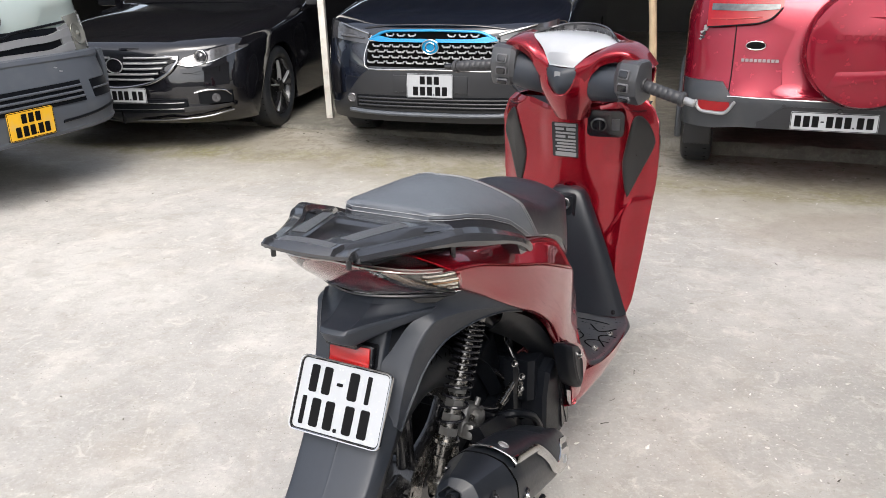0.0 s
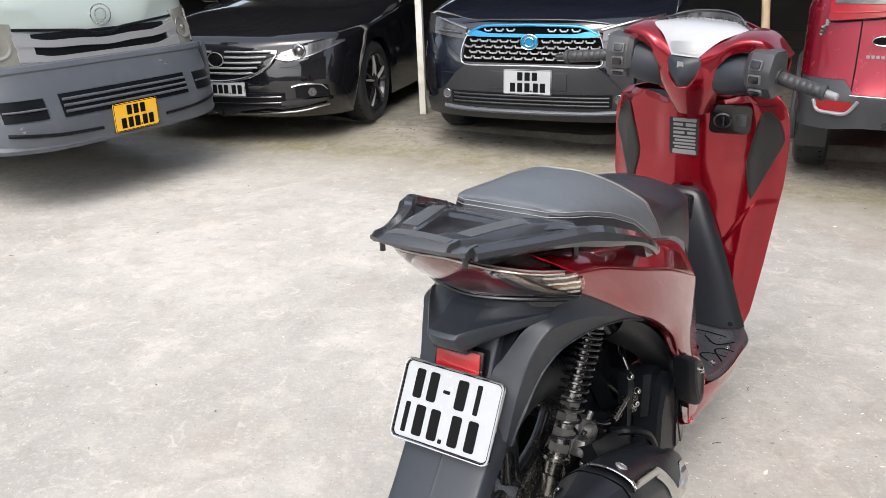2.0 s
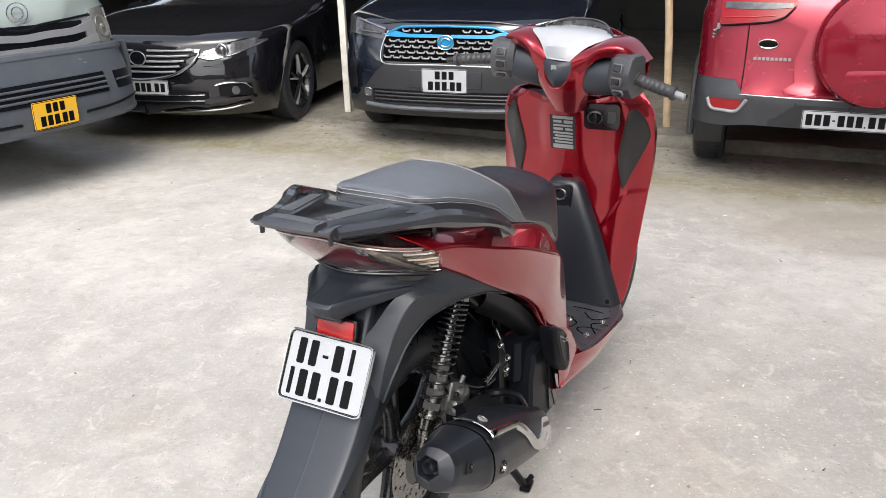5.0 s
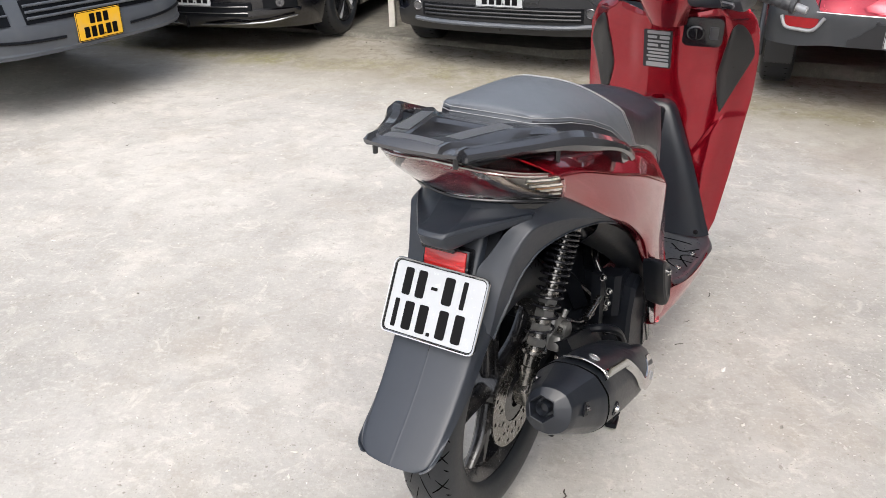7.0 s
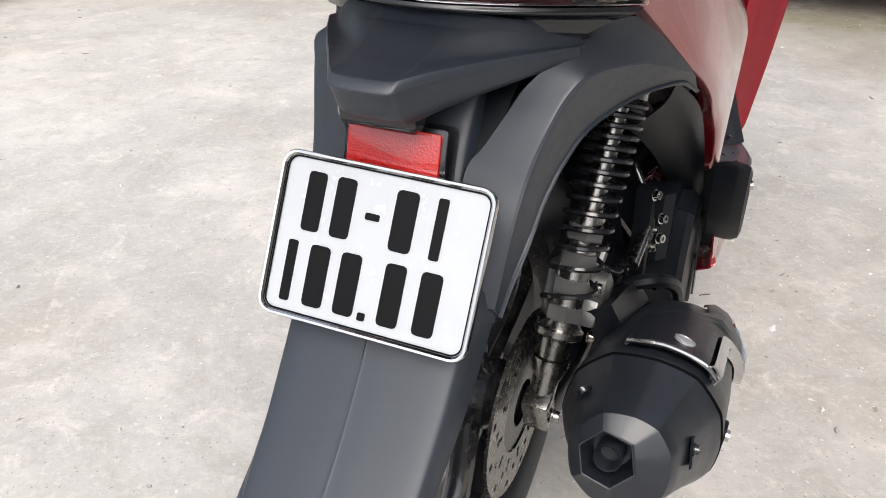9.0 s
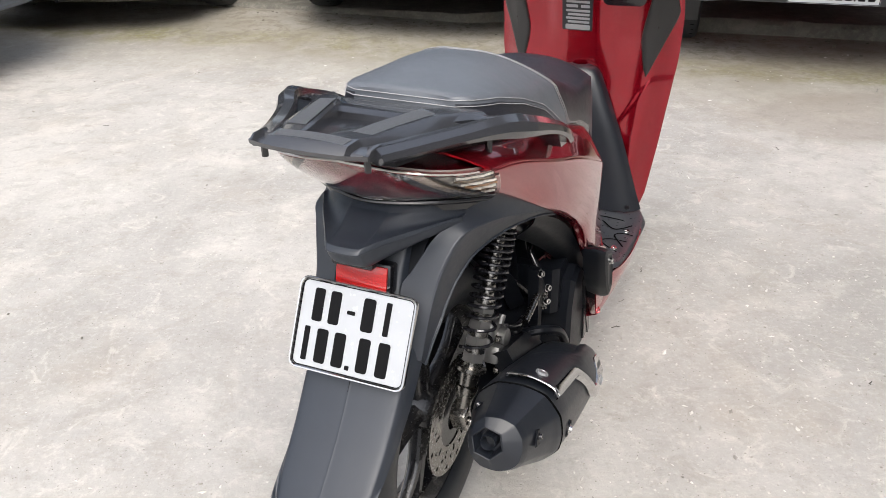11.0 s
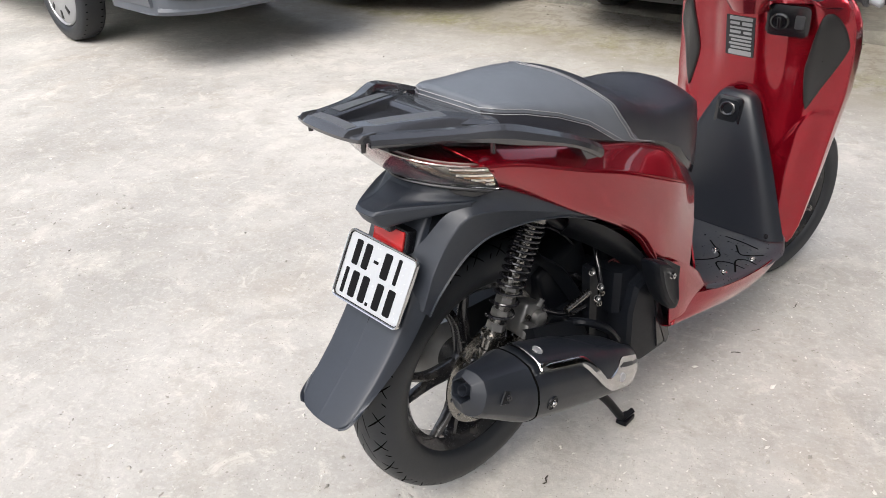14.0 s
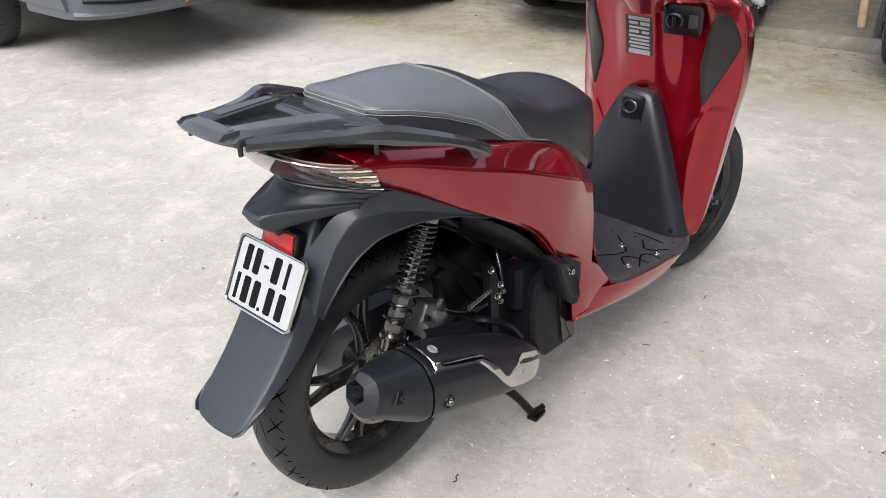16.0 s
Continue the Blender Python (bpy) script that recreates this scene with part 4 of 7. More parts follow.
def arch():
    seam = [(0.066, -0.276, 0.625), (0.058, -0.256, 0.685), (0.054, -0.240, 0.728), (0.066, -0.228, 0.750), (0.078, -0.215, 0.773), (0.089, -0.201, 0.794), (0.105, -0.172, 0.812), (0.118, -0.134, 0.824), (0.148, -0.100, 0.834), (0.170, -0.03, 0.806), (0.186, 0.05, 0.764), (0.190, 0.13, 0.722)]
    crest = [(0.092, -0.262, 0.618), (0.097, -0.243, 0.680), (0.100, -0.226, 0.715), (0.105, -0.213, 0.742), (0.112, -0.199, 0.766), (0.120, -0.183, 0.786), (0.131, -0.163, 0.799), (0.145, -0.118, 0.796), (0.160, -0.070, 0.787), (0.174, -0.015, 0.770), (0.185, 0.05, 0.748), (0.189, 0.13, 0.716)]
    edge = [(0.092, -0.245, 0.600), (0.097, -0.230, 0.630), (0.102, -0.212, 0.656), (0.104, -0.185, 0.683), (0.107, -0.169, 0.698), (0.110, -0.153, 0.710), (0.118, -0.115, 0.729), (0.132, -0.070, 0.738), (0.148, -0.035, 0.744), (0.166, 0.0, 0.746), (0.179, 0.05, 0.737), (0.186, 0.13, 0.705)]

    def between(p, q, k, push=0.0):
        return [tuple(np.array(a) * (1 - k) + np.array(b) * k + np.array((push, 0, 0))) for a, b in zip(p, q)]

    inn = [(p[0] - 0.030, p[1] + 0.014, p[2] - 0.003) for p in edge]
    return patch([seam, between(seam, crest, 0.45, -0.001), between(seam, crest, 0.88), crest, between(crest, edge, 0.12, 0.0015), between(crest, edge, 0.92), edge, between(edge, inn, 0.1), inn], 72, 36, 0.003)


rp_both("wheel_arch", arch, MATT, "matt black wheel arch panel", fender, 50)


def hump_row(xs, ys, zs):
    right = list(zip(xs, ys, zs))
    return [(-x, y, z) for x, y, z in reversed(right[1:])] + right


def blend_rows(p, q, k):
    return [tuple(np.array(a) * (1 - k) + np.array(b) * k) for a, b in zip(p, q)]


HX = (0, 0.022, 0.031, 0.050, 0.085, 0.119)
h_top = hump_row((0, 0.026, 0.036, 0.056, 0.088, 0.118), (-0.214, -0.213, -0.210, -0.202, -0.176, -0.132), (0.850, 0.850, 0.849, 0.846, 0.840, 0.830))
h_step = hump_row((0, 0.027, 0.037, 0.058, 0.090, 0.119), (-0.226, -0.225, -0.222, -0.211, -0.180, -0.136), (0.841, 0.841, 0.840, 0.838, 0.832, 0.823))
h_dip = hump_row((0, 0.024, 0.032, 0.055, 0.090, 0.119), (-0.268, -0.266, -0.260, -0.232, -0.188, -0.142), (0.8235, 0.8235, 0.8245, 0.823, 0.821, 0.818))
h_ridge = hump_row(HX, (-0.309, -0.307, -0.300, -0.270, -0.215, -0.156), (0.8185, 0.8185, 0.820, 0.822, 0.8215, 0.8185))
h_lip = hump_row(HX, (-0.315, -0.313, -0.304, -0.273, -0.218, -0.158), (0.812, 0.812, 0.8135, 0.816, 0.817, 0.816))
h_face = hump_row(HX, (-0.303, -0.300, -0.291, -0.262, -0.211, -0.157), (0.790, 0.790, 0.791, 0.796, 0.804, 0.811))
h_low = hump_row(HX, (-0.292, -0.290, -0.281, -0.254, -0.206, -0.155), (0.782, 0.782, 0.783, 0.790, 0.800, 0.809))
h_in = hump_row((0, 0.020, 0.028, 0.044, 0.074, 0.104), (-0.235, -0.233, -0.230, -0.214, -0.180, -0.135), (0.778, 0.778, 0.779, 0.784, 0.794, 0.803))
hump = patch([h_top, h_step, blend_rows(h_step, h_dip, 0.15), h_dip, blend_rows(h_dip, h_ridge, 0.85), h_ridge, h_lip, blend_rows(h_lip, h_face, 0.2), h_face, h_low, blend_rows(h_low, h_in, 0.12), h_in], 72, 60, 0.003)
rp("tail_hump", hump, MATT, "matt black plastic cover under the tail lamp", None, 50)
rp("plate_lamp", join(revolve([(-0.034, 0.0001), (-0.034, 0.010), (-0.030, 0.014), (0.030, 0.014), (0.034, 0.010), (0.034, 0.0001)], (-0.006, -0.268, 0.780), (1, 0, 0), 20)), BLACK, "small black plate lamp")
rp("mudguard_core", loft([[(-w, y + 0.1, z), (w, y + 0.1, z), (w, y, z), (-w, y, z)] for z, y, w in ((0.82, -0.16, 0.085), (0.78, -0.195, 0.075), (0.70, -0.225, 0.060), (0.60, -0.27, 0.05))]), DEEP, "dark inner tail frame")


# ---- tail lamp and tail cowl ----
def tail_pt(a, q, grow=0.0):
    """Round the tail: a from -1 to 1 across, q from 0 at the lamp's foot to 1 at its top."""
    t = abs(a)
    sn, cs = math.sin(t * math.pi / 2), math.cos(t * math.pi / 2)
    xb, yb = 0.163 * t, -0.224 + 0.094 * t ** 1.5
    xt, yt = 0.167 * sn ** 0.88, -0.298 + 0.146 * (1 - cs) ** 1.1
    k = q ** 0.85
    out = 0.008 * math.sin(q * math.pi) + grow
    x, y = xb + (xt - xb) * k + out * t, yb + (yt - yb) * k - out * (1 - 0.5 * t)
    zb, zt = 0.858 - 0.006 * t, 0.944 - 0.039 * t ** 1.3
    return Vector((math.copysign(x, a) if a else 0.0, y, zb + (zt - zb) * q))


def tail_zone(left, right, q0, q1, grow, n=16, m=10, thick=0.003):
    """A shell of the lamp between two edges that lean with its height."""
    bm = grid([[tail_pt(left(q) + (right(q) - left(q)) * i / n, q, grow) for i in range(n + 1)] for q in (q0 + (q1 - q0) * j / m for j in range(m + 1))])
    shell(bm, thick)
    return bm


def lean(q):
    """Where the red centre gives way to the clear indicator."""
    return 0.72 - 0.56 * q


lamp = rp("tail_lamp", tail_zone(lambda q: -0.965, lambda q: 0.965, 0.03, 0.98, -0.012, 40), CLEAR, "tail lamp with red centre and clear indicators")
rp("stop_lens", tail_zone(lambda q: -lean(q), lean, 0.03, 0.97, -0.003, 32, 10), REDLENS, "dark red stop lens", lamp)
HONEY = bpy.data.materials.new("honeycomb_reflector")
HONEY.use_nodes = True
hn = HONEY.node_tree
cells = hn.nodes.new("ShaderNodeTexVoronoi")
cells.inputs["Scale"].default_value = 620
htc = hn.nodes.new("ShaderNodeTexCoord")
hn.links.new(htc.outputs["Object"], cells.inputs["Vector"])
hr = hn.nodes.new("ShaderNodeValToRGB")
hr.color_ramp.elements[0].position, hr.color_ramp.elements[1].position = 0.25, 0.55
hr.color_ramp.elements[0].color, hr.color_ramp.elements[1].color = (0.46, 0.37, 0.29, 1), (0.12, 0.09, 0.07, 1)
hn.links.new(cells.outputs["Distance"], hr.inputs[0])
hn.links.new(hr.outputs[0], hn.nodes["Principled BSDF"].inputs["Base Color"])
hn.nodes["Principled BSDF"].inputs["Roughness"].default_value = 0.25
hn.nodes["Principled BSDF"].inputs["Coat Weight"].default_value = 1.0
FACET = mat("lamp_reflector", (0.86, 0.83, 0.77), 0.28, 0.2, 0.15, 60, coat=0.6)
FACET2 = mat("lamp_reflector_brown", (0.24, 0.17, 0.11), 0.18, 0.6, 0.3, 60, coat=0.6)
for s in (1, -1):
    ind = rp("indicator_lens", tail_zone(lambda q: s * (lean(q) + 0.012), lambda q: s * (lean(q) + 0.10), 0.03, 0.97, -0.002, 6, 10), SMOKE, "smoked inner edge of the indicator", lamp)
    rp("reflector_mesh", tail_zone(lambda q: s * min(0.955, lean(q) + 0.10), lambda q: s * min(0.962, lean(q) + 0.17 + 0.05 * q), 0.04, 0.96, -0.003, 6, 12), HONEY, "orange honeycomb reflector", ind)
    rows = 8
    for j in range(rows):
        q0, q1 = 0.12 + 0.84 * j / rows, 0.12 + 0.84 * (j + 1) / rows
        a0 = min(0.90, max(0.60, lean((q0 + q1) / 2) + 0.26) + 0.04 * q0)
        fb = grid([[tail_pt(s * (a0 + (0.965 - a0) * i / 8), q0, -0.008 + 0.0012 * math.sin(i * 2.1 + j)) for i in range(9)], [tail_pt(s * (a0 + (0.965 - a0) * i / 8), q1 - 0.035, -0.001 + 0.001 * math.sin(i * 1.7 + j * 2)) for i in range(9)]])
        shell(fb, 0.003)
        rp("lens_facet", fb, AMBER if j == 3 else (FACET2 if j in (1, 5) else FACET), "", ind, 20)
lens_cover = rp("clear_cover", tail_zone(lambda q: -0.985, lambda q: 0.985, 0.0, 0.985, 0.0035, 48, 10, 0.002), LENSGLASS, "clear glossy lamp cover", lamp)
lens_cover.visible_shadow = False
rp("top_edge", tube([tail_pt(a, 0.99, 0.002) for a in np.linspace(-0.80, 0.80, 41)], 0.0016, 6), CLEAR, "bright upper lamp edge", lamp)
trim_low = [(-0.122, -0.150, 0.828), (-0.085, -0.180, 0.832), (-0.040, -0.204, 0.836), (0, -0.208, 0.838), (0.040, -0.204, 0.836), (0.085, -0.180, 0.832), (0.122, -0.150, 0.828)]
trim_high = [tail_pt(a, 0.0, 0.006) - Vector((0, 0, 0.001)) for a in np.linspace(-0.96, 0.96, 7)]
rp("lower_lens", patch([trim_high, [Vector(p) * 0.2 + q * 0.8 + Vector((0, -0.004, -0.001)) for p, q in zip(trim_low, trim_high)], [Vector(p) * 0.5 + q * 0.5 + Vector((0, 0.006, 0)) for p, q in zip(trim_low, trim_high)], trim_low], 36, 16, 0.003), BLACK, "black lower lamp trim", lamp)
rp("tail_cowl", patch([[tail_pt(a, 1.0, 0.001) for a in np.linspace(-0.98, 0.98, 9)], [tail_pt(a, 1.0, -0.02) + Vector((0, 0, -0.004)) for a in np.linspace(-0.98, 0.98, 9)],
                       [Vector((0.13 * a, -0.13, 0.912 - 0.012 * abs(a))) for a in np.linspace(-1, 1, 9)], [Vector((0.14 * a, -0.03, 0.890 - 0.015 * abs(a))) for a in np.linspace(-1, 1, 9)]], 28, 14, 0.003), RED, "glossy red tail cowl")


# ---- side panels ----
def side_panel():
    T0 = [(0.080, -0.195, 0.932), (0.105, -0.08, 0.912), (0.130, 0.05, 0.880), (0.140, 0.18, 0.845), (0.145, 0.30, 0.812), (0.142, 0.41, 0.768), (0.110, 0.515, 0.705)]
    T = [(0.116, -0.206, 0.936), (0.150, -0.09, 0.914), (0.166, 0.05, 0.880), (0.171, 0.18, 0.846), (0.172, 0.30, 0.812), (0.168, 0.41, 0.770), (0.140, 0.520, 0.705)]
    C0 = [(0.163, -0.178, 0.9125), (0.181, -0.095, 0.897), (0.198, 0.05, 0.850), (0.206, 0.18, 0.808), (0.208, 0.30, 0.762), (0.203, 0.41, 0.715), (0.172, 0.522, 0.662)]
    C = [(0.171, -0.170, 0.9055), (0.186, -0.090, 0.890), (0.204, 0.05, 0.842), (0.212, 0.18, 0.799), (0.214, 0.30, 0.750), (0.209, 0.41, 0.702), (0.178, 0.524, 0.650)]
    C2 = [(0.171, -0.166, 0.899), (0.187, -0.087, 0.882), (0.205, 0.05, 0.833), (0.214, 0.18, 0.788), (0.216, 0.30, 0.738), (0.211, 0.41, 0.688), (0.181, 0.525, 0.636)]
    M = [(0.167, -0.146, 0.876), (0.180, -0.075, 0.850), (0.199, 0.05, 0.797), (0.210, 0.17, 0.742), (0.213, 0.285, 0.675), (0.210, 0.40, 0.590), (0.192, 0.525, 0.540)]
    B = [(0.158, -0.127, 0.851), (0.168, -0.058, 0.815), (0.190, 0.05, 0.755), (0.203, 0.165, 0.692), (0.206, 0.28, 0.618), (0.208, 0.375, 0.515), (0.206, 0.505, 0.420)]
    B2 = [(0.140, -0.122, 0.846), (0.150, -0.052, 0.810), (0.172, 0.054, 0.748), (0.184, 0.165, 0.685), (0.188, 0.272, 0.610), (0.190, 0.365, 0.508), (0.188, 0.50, 0.412)]
    return patch([T0, T, C0, C, C2, M, B, B2], 44, 34, 0.003)


rp_both("side_panel", side_panel, RED, "glossy red side panel", None, 50)


def leg_panel():
    return patch([[(0.208, 0.365, 0.520), (0.211, 0.44, 0.490), (0.205, 0.525, 0.430), (0.196, 0.58, 0.375)], [(0.208, 0.400, 0.430), (0.213, 0.46, 0.420), (0.211, 0.54, 0.385), (0.205, 0.60, 0.355)],
                  [(0.216, 0.405, 0.330), (0.216, 0.46, 0.335), (0.210, 0.54, 0.330), (0.208, 0.62, 0.325)]], 14, 12, 0.003)


both("leg_panel", leg_panel, RED, "red lower corner panel", None, 50)


def skirt():
    return patch([[(0.208, 0.50, 0.375), (0.226, 0.62, 0.350), (0.230, 0.75, 0.330), (0.225, 0.88, 0.315), (0.206, 1.00, 0.303), (0.190, 1.06, 0.300)], [(0.212, 0.44, 0.345), (0.224, 0.60, 0.315), (0.224, 0.75, 0.290), (0.215, 0.88, 0.270), (0.192, 1.01, 0.262), (0.170, 1.07, 0.265)],
                  [(0.213, 0.412, 0.322), (0.206, 0.557, 0.290), (0.195, 0.72, 0.250), (0.180, 0.86, 0.225), (0.155, 1.00, 0.225), (0.13, 1.08, 0.235)], [(0.10, 0.42, 0.285), (0.11, 0.557, 0.250), (0.11, 0.72, 0.215), (0.10, 0.86, 0.200), (0.09, 1.00, 0.205), (0.08, 1.08, 0.22)]], 24, 12, 0.003)


both("floor_skirt", skirt, RED, "red lower body skirt", None, 50)


for s in (1, -1):
    rp("panel_joint", tube([(0.2150 * s, 0.545, 0.402), (0.2185 * s, 0.520, 0.398), (0.2200 * s, 0.490, 0.393)], 0.0013, 5), GROOVE)


def foot_peg():
    pts = spline([(0.251, 0.591), (0.284, 0.579), (0.314, 0.563), (0.337, 0.535), (0.356, 0.498), (0.372, 0.45), (0.379, 0.411), (0.369, 0.398), (0.354, 0.403), (0.328, 0.432), (0.307, 0.46), (0.285, 0.499), (0.268, 0.535), (0.256, 0.567)], 42, True)
    c = (0.319, 0.494)
    return loft([[(x, c[0] + (y - c[0]) * k + sh, c[1] - 0.008 + (z - c[1]) * k) for y, z in pts] for x, k, sh in ((0.212, 0.78, 0.012), (0.226, 0.84, 0.012), (0.240, 0.86, 0.012), (0.250, 0.84, 0.012), (0.258, 0.78, 0.014), (0.261, 0.66, 0.018), (0.258, 0.50, 0.020), (0.257, 0.25, 0.020))])


def peg_plate():
    pts = [(0.350, 0.535), (0.380, 0.520), (0.428, 0.487), (0.462, 0.440), (0.487, 0.382), (0.460, 0.344), (0.432, 0.352), (0.400, 0.430)]
    return loft([[(x, 0.42 + (y - 0.42) * k, 0.43 + (z - 0.43) * k) for y, z in pts] for x, k in ((0.17, 0.97), (0.218, 1.0), (0.224, 0.97))])


def inner_lining():
    return patch([[(0.170, 0.06, 0.735), (0.186, 0.16, 0.680), (0.190, 0.265, 0.600), (0.193, 0.355, 0.505), (0.194, 0.430, 0.420), (0.196, 0.452, 0.345)],
                  [(0.155, 0.08, 0.700), (0.172, 0.18, 0.640), (0.178, 0.285, 0.560), (0.183, 0.375, 0.465), (0.186, 0.440, 0.390), (0.188, 0.456, 0.330)],
                  [(0.120, 0.10, 0.660), (0.135, 0.20, 0.595), (0.145, 0.305, 0.515), (0.155, 0.390, 0.430), (0.160, 0.450, 0.360), (0.165, 0.462, 0.315)]], 22, 10, 0.003)


rp_both("inner_lining", inner_lining, DEEP, "black plastic lining under the side panel", None, 50)
rp_both("peg_plate", peg_plate, BLACKSOFT, "black foot peg mount", None, 30)
rp_both("passenger_peg", foot_peg, BLACKSOFT, "folded black passenger foot peg", None, 35)
for s in (1, -1):
    rp("bolt", bolt((0.256 * s, 0.337, 0.512), (s, 0, 0.2), 0.007, 0.009), CHROME)
for y, z, x in ((0.181, 0.543, 0.150), (0.203, 0.500, 0.160), (0.191, 0.476, 0.162), (0.206, 0.391, 0.160), (0.193, 0.363, 0.162)):
    rp("bolt", bolt((x, y, z), (1, -0.5, 0.3), 0.0065, 0.009), CHROME)
rp("link_rod", tube([(0.148, 0.100, 0.478), (0.148, 0.180, 0.491)], 0.0075, 10), STEEL, "bare steel link rod")
rp("cable_bracket", loft([[(x, y, z) for y, z in ((0.174, 0.552), (0.190, 0.552), (0.211, 0.500), (0.212, 0.356), (0.190, 0.354), (0.182, 0.470))] for x in (0.128, 0.146, 0.150)]), DEEP, "black cable bracket", None, 30)
sp("bolt", bolt((0.16, 0.405, 0.36), (1, 0, 0), 0.008, 0.008), STEEL)

# ---- seat ----
SEC = [(-0.098, 0.086, 0.938, 0.981), (-0.086, 0.108, 0.932, 0.986), (-0.03, 0.130, 0.922, 0.991), (0.05, 0.142, 0.900, 0.996), (0.13, 0.150, 0.872, 0.989), (0.20, 0.153, 0.848, 0.969), (0.27, 0.152, 0.826, 0.935), (0.33, 0.149, 0.808, 0.902),
       (0.40, 0.148, 0.786, 0.880), (0.47, 0.148, 0.752, 0.878), (0.53, 0.143, 0.702, 0.880), (0.58, 0.126, 0.674, 0.866), (0.62, 0.098, 0.668, 0.828), (0.648, 0.055, 0.672, 0.755)]


SECS = np.array(spline(SEC, (len(SEC) - 1) * 24))


def seat_sec(y):
    return [float(np.interp(y, SECS[:, 0], SECS[:, k])) for k in range(4)]


def seat_pt(y, t, grow=0.0):
    """A point of the seat: t from -1 to 1 over the top, beyond the shoulders down to the rim."""
    _, w, zb, zt = seat_sec(y)
    a = abs(t)
    h = zt - zb
    drop = float(np.interp(y, (-0.098, -0.03, 0.05, 0.13, 0.20, 0.30, 0.65), (0.10, 0.34, 0.50, 0.50, 0.40, 0.24, 0.18)))
    if a <= 0.7:
        u = a / 0.7
        x, z = w * 0.91 * u, zt - drop * h * u ** 2.3
    else:
        u = (a - 0.7) / 0.3
        x, z = w * (0.91 + 0.09 * math.sin(u * math.pi / 2)), zt - h * (drop + (1 - drop) * u)
    return Vector((math.copysign(x + grow * 0.7, t) if t else 0, y, z + grow))


TS = [-1 + 2 * k / 40 for k in range(41)]


def step_y(t):
    """The seam between passenger and rider parts: far back in the middle, forward at the rims."""
    return 0.120 + 0.255 * abs(t) ** 1.5


def seam_t(y, z):
    """Where on the seat's flank the seam lies at a given height."""
    lo, hi = 0.3, 0.999
    for _ in range(24):
        t = (lo + hi) / 2
        lo, hi = (t, hi) if seat_pt(y, t).z > z else (lo, t)
    return t


def seam_z(y):
    return float(np.interp(y, (-0.10, -0.03, 0.05, 0.13, 0.20, 0.245), (0.974, 0.962, 0.938, 0.905, 0.860, 0.832)))


def seat_t(k, y):
    """Spreads the mesh over the seat so that its lines at 0.75 lie on the seam."""
    s = seam_t(y, seam_z(y) - 0.0045) if y < 0.245 else 0.985
    a = abs(k)
    t = a / 0.75 * s if a <= 0.75 else s + (a - 0.75) / 0.25 * (1 - s)
    return math.copysign(t, k) if k else 0.0


rows = [[seat_pt(-0.098 + (step_y(k) + 0.098) * i / 40, seat_t(k, -0.098 + (step_y(k) + 0.098) * i / 40)) for k in TS] for i in range(41)]
seat = sp("seat", loft(rows, True), LEATHER, "black vinyl dual seat with grey stitching", None, 60)
seat.data.materials.append(LEATHER2)
rows = [[seat_pt(step_y(k) + (0.648 - step_y(k)) * i / 28, seat_t(k, step_y(k)) * (1 - i / 28) + k * i / 28, -0.001) for k in TS] for i in range(29)]
sp("rider_seat", loft(rows, True), LEATHER2, "smooth black rider's part of the seat", seat, 60)


# flank below the seam takes the darker vinyl, its shade put into the colour
for poly in seat.data.polygons:
    y, z = poly.center.y, poly.center.z
    if y < 0.24 and z < seam_z(y) - 0.0055:
        poly.material_index = 1
for off in (0.0, 0.009):
    ys_ = np.linspace(-0.094, 0.245 - off * 2, 50)
    side_r = [seat_pt(y, seam_t(y, seam_z(y) - off), 0.0018) for y in ys_]
    side_l = [Vector((-p.x, p.y, p.z)) for p in reversed(side_r)]
    edge = abs(seat_pt(-0.098, seam_t(-0.098, 0.974 - off)).x)
    rear_line = [Vector((edge * k / 8, -0.1005, 0.974 - off)) for k in range(-8, 9)]
    sp("stitching", tube(side_l + rear_line + side_r, 0.0008, 5), THREAD, "grey stitched seam", seat)
    path = [seat_pt(step_y(k) - 0.004 - off * 1.3, seat_t(k, step_y(k) - 0.004 - off * 1.3), 0.0014) for k in np.linspace(-0.97, 0.97, 60)]
    sp("stitching", tube(path, 0.0008, 5), THREAD, "grey stitched seam", seat)
sp("seat_base", loft([[(x * w, y, z) for x, z in ((-1, zb + 0.004), (1, zb + 0.004), (0.97, zb - 0.022), (-0.97, zb - 0.022))] for y, w, zb, zt in SEC[:-1]]), BLACK, "black seat base rim", seat)
sp("body_front", patch([[(-0.10, 0.52, 0.73), (-0.06, 0.60, 0.69), (0, 0.625, 0.68), (0.06, 0.60, 0.69), (0.10, 0.52, 0.73)], [(-0.15, 0.525, 0.60), (-0.09, 0.60, 0.58), (0, 0.625, 0.57), (0.09, 0.60, 0.58), (0.15, 0.525, 0.60)], [(-0.19, 0.535, 0.44), (-0.11, 0.62, 0.42), (0, 0.65, 0.40), (0.11, 0.62, 0.42), (0.19, 0.535, 0.44)], [(-0.20, 0.56, 0.33), (-0.12, 0.66, 0.32), (0, 0.69, 0.31), (0.12, 0.66, 0.32), (0.20, 0.56, 0.33)]], 20, 16, 0.004), RED, "red body front below the seat")

